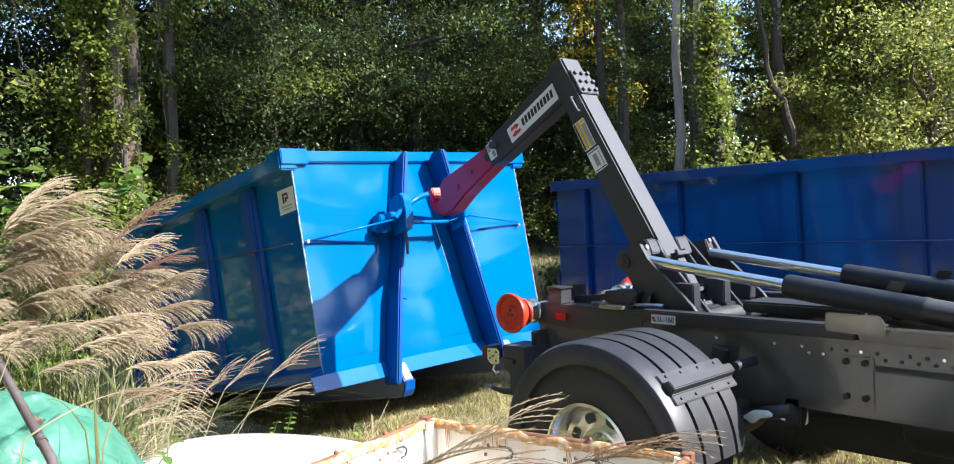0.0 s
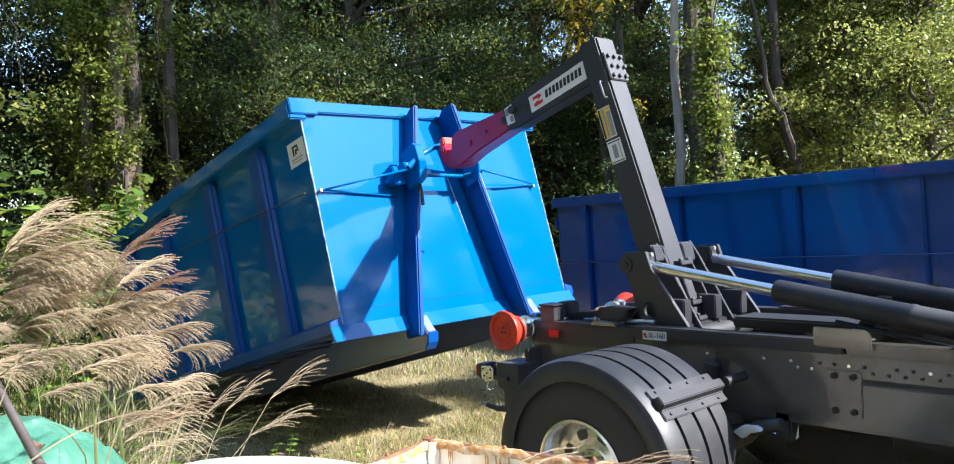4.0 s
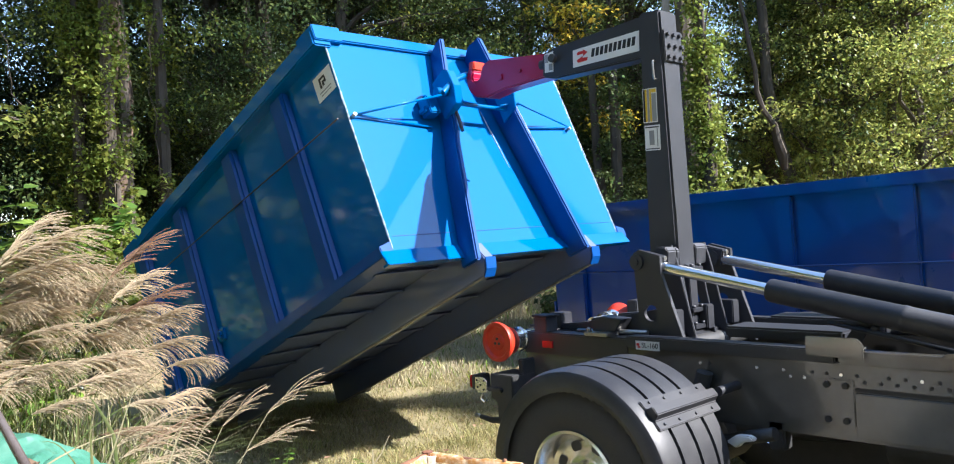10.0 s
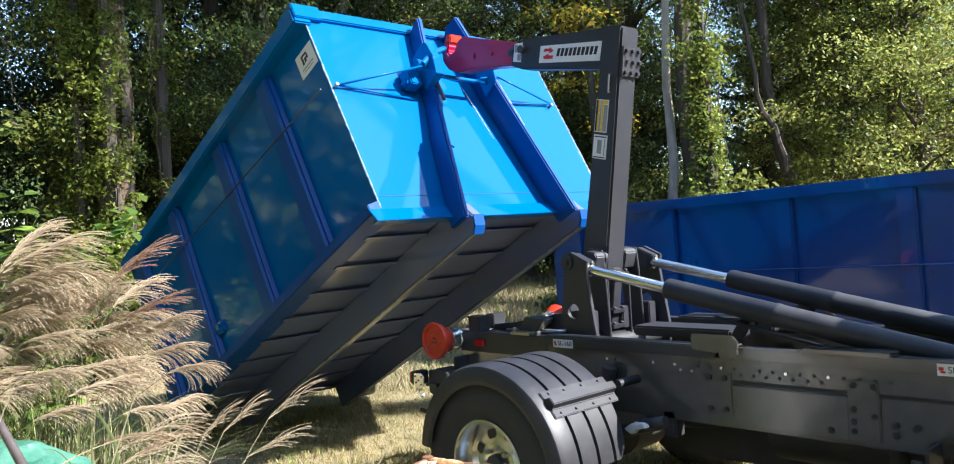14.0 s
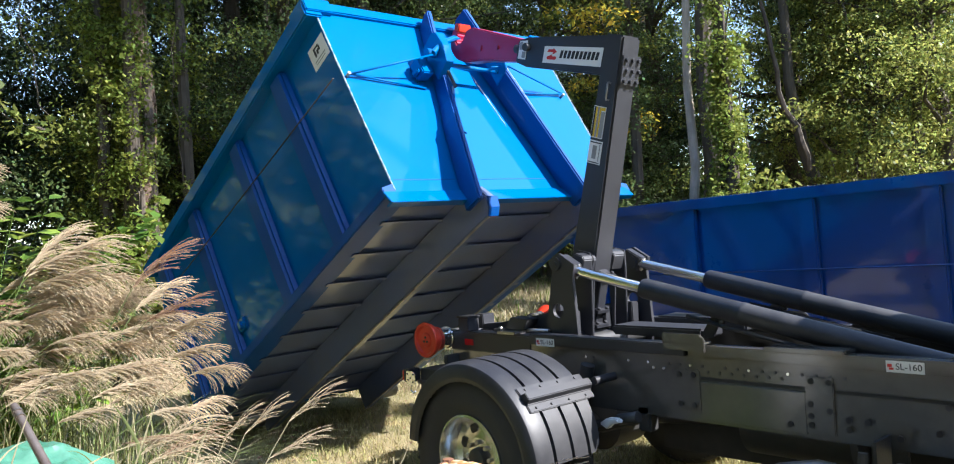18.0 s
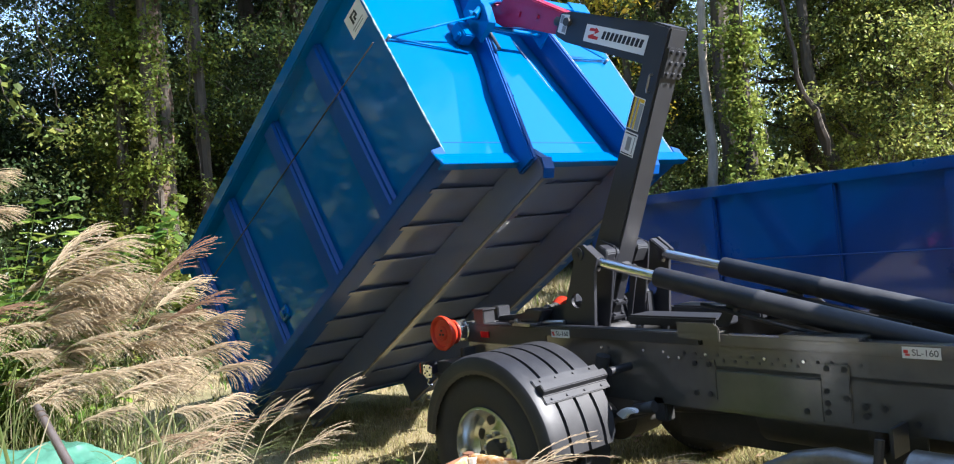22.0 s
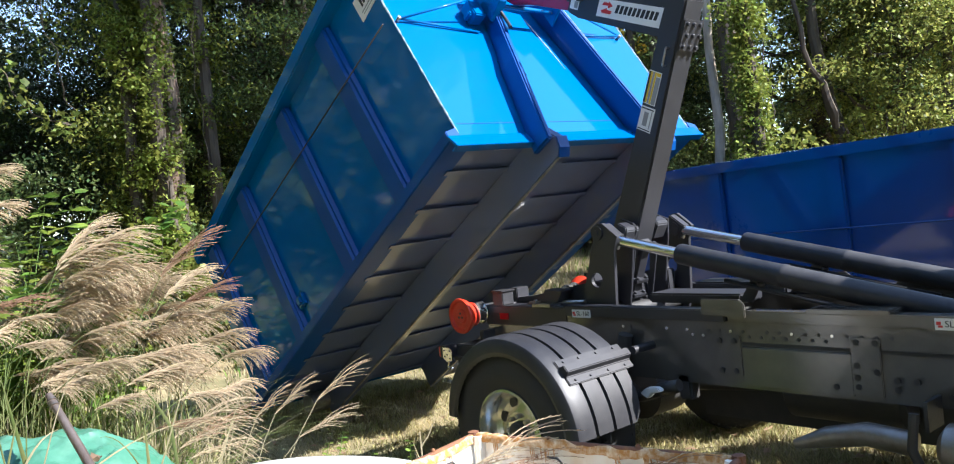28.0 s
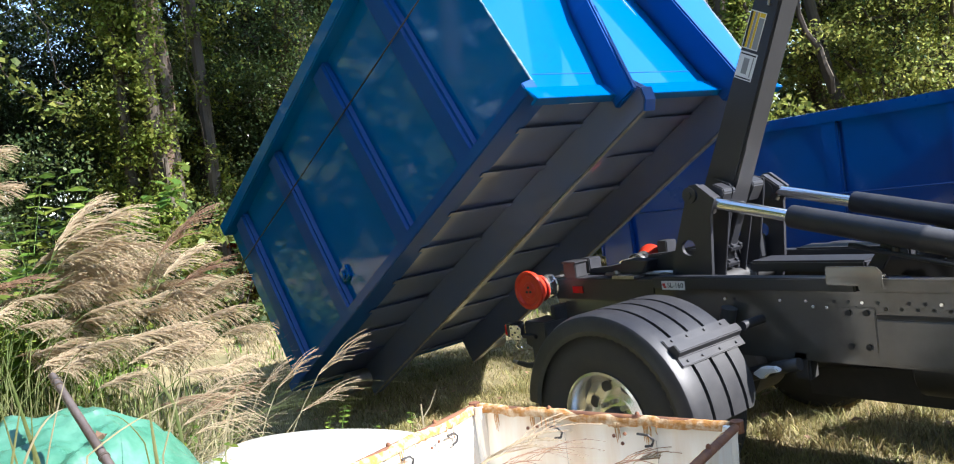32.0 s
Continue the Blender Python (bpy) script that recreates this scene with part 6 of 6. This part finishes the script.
# ---- trees ----
def leaf_cloud(seed, pads, leaf, flat=1.0):
    """Leaves on pads: (centre, radius, height, count); they lie loosely level and droop at the rim."""
    rng = np.random.default_rng(seed)
    verts, faces = [], []
    for c, rad, tall, count in pads:
        a = rng.uniform(0, math.tau, count)
        q = np.sqrt(rng.random(count))
        px = c[0] + np.cos(a) * q * rad
        py = c[1] + np.sin(a) * q * rad
        pz = c[2] + tall * (0.6 - q * q) + rng.normal(0, 0.35, count) * tall
        turn = rng.uniform(0, math.tau, count)
        dip = rng.normal(-0.45, 0.55, count)
        roll = rng.normal(0, 0.55, count)
        ln = leaf * rng.uniform(0.55, 1.3, count)
        wd = ln * rng.uniform(0.28, 0.42, count)
        dx, dy, dz = np.cos(turn) * np.cos(dip), np.sin(turn) * np.cos(dip), np.sin(dip)
        ex, ey, ez = -np.sin(turn) * np.cos(roll), np.cos(turn) * np.cos(roll), np.sin(roll)
        for i in range(count):
            n = len(verts)
            mx, my, mz = px[i] + dx[i] * ln[i] * 0.45, py[i] + dy[i] * ln[i] * 0.45, pz[i] + dz[i] * ln[i] * 0.45
            verts += [(px[i], py[i], pz[i]), (mx + ex[i] * wd[i], my + ey[i] * wd[i], mz + ez[i] * wd[i]),
                      (px[i] + dx[i] * ln[i], py[i] + dy[i] * ln[i], pz[i] + dz[i] * ln[i]), (mx - ex[i] * wd[i], my - ey[i] * wd[i], mz - ez[i] * wd[i])]
            faces.append((n, n + 1, n + 2, n + 3))
    return verts, faces


def build_tree(name, label, seed, height, trunk_r, mats, crown_r, pads, per, leaf, low, at, bark="bark", lean=0.0, group="", pad=(0.3, 0.75), limbs=12, crook=0.1):
    rng = random.Random(seed)
    t = thing(name, label, "tree", group, at)
    tops = []
    bm = B()
    pts = [Vector((lean * height * (k / 9) ** 1.3 + rng.uniform(-crook, crook) * (k > 0), rng.uniform(-crook, crook) * (k > 0), height * k / 9 - 0.15)) for k in range(10)]
    bent(bm, pts, [trunk_r * (1.35 if k == 0 else 1 - 0.085 * k) for k in range(10)], 10)
    part("trunk", bm, bark, t)
    for k in range(limbs):
        a = rng.uniform(0, math.tau)
        z = rng.uniform(low + 0.2, height * 0.92)
        i = min(8, max(0, int((z + 0.15) / height * 9)))
        b0 = pts[i]
        r = crown_r * rng.uniform(0.5, 1.05) * (1.1 - 0.5 * z / height)
        rise = rng.uniform(0.1, 1.2)
        mid = b0 + Vector((math.cos(a) * r * 0.5, math.sin(a) * r * 0.5, rise * 0.6))
        end = b0 + Vector((math.cos(a + 0.2) * r, math.sin(a + 0.2) * r, rise))
        bm = B(); bent(bm, [b0, b0.lerp(mid, 0.5) + Vector((0, 0, 0.08)), mid, mid.lerp(end, 0.5) + Vector((0, 0, 0.06)), end], [trunk_r * 0.34, trunk_r * 0.26, trunk_r * 0.2, trunk_r * 0.12, 0.01], 6)
        part("limb", bm, bark, t)
        tops.append((b0, mid, end))
    lists = [[] for _ in mats]
    for k in range(pads):
        b0, mid, end = tops[k % len(tops)]
        q = rng.random()
        p = mid.lerp(end, q * 1.15) if rng.random() < 0.75 else b0.lerp(mid, 0.3 + 0.7 * q)
        rad = rng.uniform(*pad)
        c = (p.x + rng.gauss(0, 0.4), p.y + rng.gauss(0, 0.4), max(low * 0.6, p.z + rng.gauss(0, 0.32)))
        lists[(k * 7 + k // 5) % len(mats)].append((c, rad, rad * rng.uniform(0.35, 0.65), int(per * (rad / pad[1]) ** 2) + 8))
    for k, (mt, ps) in enumerate(zip(mats, lists)):
        v, f = leaf_cloud(seed * 7 + k, ps, leaf)
        tagged(cloud("crown", v, f, mt, t), kind="stuff")
    return t


def bearing(az, k):
    return 2.48 + k * math.cos(radians(az)), -4.03 + k * math.sin(radians(az))


def build_vine(az0, el0, az1, el1, k, seed, leafy, r=0.012):
    """A hanging creeper stem, with or without leaves."""
    rng = random.Random(seed)
    a, b = sight(az0, el0, k), sight(az1, el1, k)
    pts = [a.lerp(b, q / 9) + Vector((rng.gauss(0, 0.045), rng.gauss(0, 0.045), -0.25 * math.sin(q / 9 * math.pi) if az0 != az1 else 0)) for q in range(10)]
    c = thing("hanging_vine", "leafy hanging creeper vine" if leafy else "bare grey hanging vine", "vine", "vines")
    bm = B(); bent(bm, pts, [r * (0.7 + 0.06 * q) for q in range(10)], 6)
    part("stem", bm, "bark", c)
    if leafy:
        v, f = leaf_cloud(seed, [((p.x, p.y, p.z), 0.16, 0.14, 16) for p in pts], 0.085)
        tagged(cloud("leaves", v, f, "leaf_yellow", c), kind="stuff")


def build_woods():
    rng = random.Random(2)
    kinds = [
        build_tree("tree", "broad green deciduous tree at the wood's edge", 3, 7.4, 0.15, ("leaf", "leaf_dark", "leaf"), 2.3, 190, 560, 0.062, 0.6, pose(*bearing(157.6, 14.6), 0.3), group="trees"),
        build_tree("tree", "tall leafy tree coloured dark for deep shade", 4, 11.5, 0.22, ("leaf_dark", "leaf_dark", "leaf"), 2.7, 330, 500, 0.062, 0.5, pose(*bearing(138, 19), 0.6), group="trees", pad=(0.4, 0.9), limbs=20),
        build_tree("tree", "slender yellowing tree at the wood's edge", 5, 8.6, 0.12, ("leaf_yellow", "leaf_yellow", "leaf"), 0.75, 90, 300, 0.056, 0.7, pose(*bearing(161.9, 13.2), 0.6), group="trees", limbs=16),
        # kind for the unseen ring that blocks low sky and fills reflections
        build_tree("tree", "unseen leafy green tree added round the open field", 6, 13.0, 0.22, ("leaf", "leaf_yellow"), 3.2, 230, 60, 0.26, 0.4, pose(*bearing(189, 16), 0.3), group="trees"),
        # lime leaves carry the sunlight in their colour
        build_tree("tree", "tall tree with layered sprays of leaves lightened to look sunlit", 8, 10.0, 0.17, ("leaf_lime", "leaf", "leaf_lime", "leaf_lime"), 2.7, 330, 300, 0.07, 0.9, pose(*bearing(112.4, 17.5), 0.4), group="trees", pad=(0.28, 0.75), limbs=44, crook=0.22),
        build_tree("tree", "wide spreading tree of small glossy dark leaves", 9, 9.0, 0.2, ("leaf", "leaf_dark", "leaf", "leaf_yellow"), 3.0, 300, 460, 0.055, 0.9, pose(*bearing(145, 15.2), 0.4), group="trees", pad=(0.3, 0.8), limbs=34, crook=0.16),
    ]
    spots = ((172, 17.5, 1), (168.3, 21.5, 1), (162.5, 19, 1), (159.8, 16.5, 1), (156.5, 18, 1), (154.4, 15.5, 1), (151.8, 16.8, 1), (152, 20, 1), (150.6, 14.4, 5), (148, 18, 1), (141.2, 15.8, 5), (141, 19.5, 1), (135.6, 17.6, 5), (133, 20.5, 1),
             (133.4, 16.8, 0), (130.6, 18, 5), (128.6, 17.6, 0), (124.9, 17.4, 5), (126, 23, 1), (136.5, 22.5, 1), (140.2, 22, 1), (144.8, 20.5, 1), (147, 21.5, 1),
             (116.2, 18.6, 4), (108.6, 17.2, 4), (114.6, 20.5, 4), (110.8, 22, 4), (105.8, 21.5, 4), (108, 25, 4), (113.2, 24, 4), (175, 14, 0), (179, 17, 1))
    # unseen wood added round the field to block sky, farther off where the sun stands
    for row, (near, far_, far2) in enumerate(((11.8, 22, 30), (17.0, 27, 34))):
        for i in range(36):
            az = 183 + 7.6 * i + 3.8 * row
            off = az % 360
            k = near if 183 <= off < 340 else far2 if 45 < off < 99 else far_
            x, y = bearing(az + rng.uniform(-1.5, 1.5), k + rng.uniform(-1, 1.5))
            copy_thing(kinds[3], pose(x, y, ground_height(x, y), rng.uniform(-3, 3), rng.uniform(-3, 3), rng.uniform(0, 360)))
    for az, k, kind in spots:
        x, y = bearing(az + rng.uniform(-0.4, 0.4), k)
        copy_thing(kinds[kind], pose(x, y, ground_height(x, y), rng.uniform(-3, 3), rng.uniform(-3, 3), rng.uniform(0, 360)))
    # a tall tree up the sun's way, whose shadow falls between the container and the truck
    build_tree("tree", "tall tree beyond the parked container", 17, 19.0, 0.26, ("leaf", "leaf_yellow"), 0.42, 150, 200, 0.15, 14.3, pose(14.9, 12.05, 0.3), pad=(0.2, 0.4), limbs=14)
    # two unseen trees, added only to throw shade on the wood's left part
    build_tree("tree", "unseen very tall wide-crowned shade tree added beyond the field's corner", 29, 21.0, 0.3, ("leaf", "leaf_dark"), 3.8, 170, 110, 0.2, 15.5, pose(-1.2, 9.9, ground_height(-1.2, 9.9)), pad=(0.5, 1.1), limbs=20)
    build_tree("tree", "unseen very tall wide-crowned shade tree added beyond the parked container", 37, 22.5, 0.3, ("leaf", "leaf_dark"), 3.4, 80, 90, 0.2, 15.0, pose(1.9, 7.4, ground_height(1.9, 7.4)), pad=(0.5, 1.1), limbs=20)
    # the trunks that stand out
    for az, k, r, bark, lean, turn, label in ((123.2, 12.6, 0.085, "pale_bark", 0.0, 0, "slender pale bare trunk"), (122.3, 13.4, 0.19, "bark", 0.0, 0, "thick dark straight trunk"), (160.0, 12.6, 0.21, "shaggy", 0.01, 0, "thick shaggy trunk hung with creeper"),
                                              (115.4, 16.2, 0.13, "bark", 0.10, 195, "dark trunk leaning over"), (109.8, 16.8, 0.1, "bark", 0.02, 30, "dark crooked trunk")):
        x, y = bearing(az, k)
        build_tree("tree", label + " with sparse leaves", int(az), 11, r, ("leaf", "leaf_yellow"), 1.1, 16, 110, 0.085, 4.2, pose(x, y, ground_height(x, y), 0, 0, turn), bark, lean, limbs=7, crook=0.16)
    x, y = bearing(128.3, 14.2)
    build_tree("tree", "slender tree with golden autumn leaves", 91, 7.5, 0.1, ("leaf_gold", "leaf_yellow"), 1.0, 60, 150, 0.085, 3.4, pose(x, y, ground_height(x, y)), limbs=9, pad=(0.25, 0.5))
    for az, k, w, h, mat, dense in ((120.9, 12.2, 0.34, 4.2, "ivy", 110), (121.2, 12.4, 0.2, 7.5, "ivy", 60), (162.2, 12.6, 0.45, 5.0, "ivy", 60), (161.0, 12.4, 0.4, 2.6, "ivy", 60), (157.2, 12.8, 0.45, 7, "ivy", 55), (160.4, 12.3, 0.42, 7, "ivy", 90), (159.5, 12.5, 0.22, 6, "leaf", 34), (160.2, 12.1, 0.3, 2.0, "ivy", 40), (151.6, 14.5, 0.5, 7, "leaf", 60), (127.0, 14, 0.4, 6, "leaf", 50)):
        x, y = bearing(az, k)
        g = random.Random(int(az * 10))
        t = thing("ivy_tree", "trunk wrapped in hanging yellow-green creeper", "tree", "ivy trees", pose(x, y, ground_height(x, y)))
        bm = B(); bent(bm, [(0, 0, -0.1), (0.05, 0, h * 0.5), (0, 0.05, h + 0.3)], [0.10, 0.09, 0.03], 8); part("trunk", bm, "bark", t)
        pads = []
        for i in range(dense):
            a, z = g.uniform(0, math.tau), h * g.random()
            rr = w * (0.4 + 0.6 * g.random()) * (0.75 + 0.35 * math.sin(z * 2.3 + a))
            pads.append(((math.cos(a) * rr, math.sin(a) * rr, z), g.uniform(0.1, 0.24), g.uniform(0.12, 0.3), 84))
        v, f = leaf_cloud(int(az * 10), pads, 0.068)
        tagged(cloud("creeper", v, f, mat, t), kind="stuff")
    for row in ((157.6, 15, 157.4, 3, 12.6, 1, False, 0.008), (120.6, 14, 120.9, 7, 12.4, 2, False, 0.014), (120.0, 9, 119.6, 3, 12.4, 3, False, 0.01), (169.8, 13.5, 165.2, 8.2, 8.5, 4, True, 0.006), (166.0, 16, 165.4, 9, 12.5, 5, False, 0.007), (161.4, 10.5, 159.6, 10.0, 12.8, 6, False, 0.012), (160.6, 8.8, 159.7, 9.6, 12.8, 7, False, 0.014), (118.6, 14, 115.9, 3.0, 14.5, 8, False, 0.045), (114.0, 14, 111.5, 7.0, 17, 9, False, 0.035), (111.8, 6.5, 108.6, 9.5, 17, 10, False, 0.03)):
        build_vine(*row)
    # tall dry grass before the wood
    g = np.random.default_rng(55)
    for mat, count, wide, tall, label in (("straw", 24000, 0.008, 0.3, "tall dry tan grass before the wood"), ("weed", 2600, 0.011, 0.36, "tall green weeds among the dry grass")):
        verts, faces = [], []
        for _ in range(count):
            far = g.uniform(9.2, 17.2)
            x, y = bearing(g.uniform(126, 158), far)
            h = tall * (0.5 if far < 13 else 1.0) * g.uniform(0.35, 1.1) * (0.75 + 0.5 * noise.noise(Vector((x * 1.1, y * 1.1, 2.0))))
            a = g.uniform(0, math.tau)
            b = g.uniform(0, math.tau)
            z = ground_height(x, y) - 0.02
            dx, dy = math.cos(b) * wide, math.sin(b) * wide
            lx, ly = math.cos(a) * h * 0.4, math.sin(a) * h * 0.4
            n = len(verts)
            verts += [(x - dx, y - dy, z), (x + dx, y + dy, z), (x + lx * 0.4 + dx * 0.7, y + ly * 0.4 + dy * 0.7, z + h * 0.65), (x + lx * 0.4 - dx * 0.7, y + ly * 0.4 - dy * 0.7, z + h * 0.65), (x + lx, y + ly, z + h)]
            faces += [(n, n + 1, n + 2, n + 3), (n + 3, n + 2, n + 4)]
        tagged(cloud("tall_grass", verts, faces, mat), label, "grass", kind="stuff")
    # undergrowth
    specs = ((170, 8.5, "weed", 0.8, 1.1), (166, 10.5, "leaf_dark", 1.0, 1.4), (161.8, 11, "leaf_yellow", 0.8, 1.9), (157, 11.5, "leaf", 1.1, 1.5), (147, 14, "leaf_dark", 1.3, 1.8), (137, 17.5, "leaf", 1.2, 1.9), (132.6, 17.4, "leaf_red", 0.8, 2.6), (131.2, 17.8, "leaf", 0.8, 2.4),
             (127, 12.5, "leaf", 1.2, 2.0), (119.2, 12.0, "leaf_yellow", 0.6, 2.2), (116.6, 12.2, "leaf_red", 0.6, 1.9), (113.4, 15.5, "leaf_yellow", 0.6, 2.4), (111.5, 15.2, "leaf_dark", 1.0, 1.5), (106.8, 15.2, "leaf_yellow", 0.9, 1.6), (109, 15.5, "leaf_dark", 1.0, 1.5), (154, 13, "leaf_red", 0.6, 1.9), (105, 15.5, "leaf", 1.3, 2.4))
    for az, k, mat, w, h in specs:
        x, y = bearing(az, k)
        g = random.Random(int(az * 3))
        t = thing("shrub", "unkempt shrub at the wood's edge", "shrub", "shrubs", pose(x, y, ground_height(x, y)))
        for i in range(6):
            a = i * 1.05
            bm = B(); bent(bm, [(0, 0, -0.05), (math.cos(a) * w * 0.3, math.sin(a) * w * 0.3, h * 0.5), (math.cos(a) * w * 0.7, math.sin(a) * w * 0.7, h * 0.85)], [0.02, 0.014, 0.006], 5)
            part("stem", bm, "bark", t)
        pads = []
        for i in range(46):
            a, r = g.uniform(0, math.tau), w * math.sqrt(g.random())
            pads.append(((math.cos(a) * r, math.sin(a) * r, h * (0.1 + 0.9 * g.random()) * (1 - 0.3 * (r / w) ** 2)), g.uniform(0.14, 0.3), 0.12, 60))
        v, f = leaf_cloud(int(az * 3), pads, 0.10)
        tagged(cloud("foliage", v, f, mat, t), kind="stuff")
    # the far wood, lower and open where the sky shows through
    g = random.Random(77)
    # dark and lighter leaf colours stand for its shaded and sunlit parts
    for mat, count, az0, az1, label in (("leaf_dark", 760, 121, 186, "dense wood far behind the field, coloured dark for shade"), ("leaf", 420, 98, 160, "sunlit green foliage in the far wood"), ("leaf", 420, 98, 119.5, "low thick green growth in the far wood")):
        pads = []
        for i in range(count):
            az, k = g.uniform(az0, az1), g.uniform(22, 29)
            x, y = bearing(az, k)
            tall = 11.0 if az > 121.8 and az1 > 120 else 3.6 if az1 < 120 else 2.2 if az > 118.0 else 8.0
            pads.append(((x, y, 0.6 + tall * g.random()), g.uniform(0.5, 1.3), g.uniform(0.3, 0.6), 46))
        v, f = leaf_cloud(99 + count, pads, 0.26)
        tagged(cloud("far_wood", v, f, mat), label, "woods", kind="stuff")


build_woods()


# ---- what moves ----
# how far the wind turns the two loose tufts: seconds and degrees about x, y and z
SWAY = (((0, 5.1, 3.2, -4.4), (1, 0.5, 6.7, -6.0), (2, -3.8, -8.8, 9.3), (3, -17, -4.2, 12), (6, 0.3, 0.4, -0.5), (8, -5.8, 1.0, 1.5), (10, -13.4, 0.2, 5.7), (12, -7.3, -0.5, 3.4), (14, -14.6, -2.2, 8.8),
         (17, -16.2, -4.9, 12.6), (19, -5.0, -2.0, 4.0), (21, -4.3, -2.6, 4.1), (24, -11, -7.5, 12), (28, -13, -10, 16), (29, -12, -10.5, 16), (30, -14, -11, 17.5), (31, -19, -9, 16), (32, -19, -9, 16)),
        ((0, 5.3, 1.2, -4.7), (1, 7.7, 3.9, -9.1), (2, 3.5, -1.3, -0.8), (3, -0.6, -2.0, 2.8), (6, -2.7, -5.1, 8.0), (8, -1.7, -2.0, 3.7), (12, -3.2, -0.4, 2.7), (14, -2.9, -0.6, 2.7),
         (18, -5.7, -2.7, 7.5), (21, -6.6, -8, 14), (24, -2.9, -4.7, 7.7), (28, -6.5, -3.5, 9.2), (30, -7.7, -2.4, 8.9), (32, -10.5, -2.2, 11.2)))


def motions():
    walk(container, [(t, container_pose(s, turn, pitch)) for t, s, turn, pitch in LIFT])
    walk(truck, [(t, pose(s, 0, 0)) for t, s, turn, pitch in LIFT])
    walk(mast, [(t, pose(PIVOT[0], 0, PIVOT[1], 0, -turn, 0)) for t, s, turn, pitch in LIFT])
    for y, barrel, piston in cylinders:
        walk(barrel, [(t, cylinder_pose(turn, y, False)) for t, s, turn, pitch in LIFT])
        walk(piston, [(t, cylinder_pose(turn, y, True)) for t, s, turn, pitch in LIFT])
    for tuft, base, rows in zip(tufts, SWAY_BASE, SWAY):
        walk(tuft, [(t, pose(*base, *turns)) for t, *turns in rows])


motions()
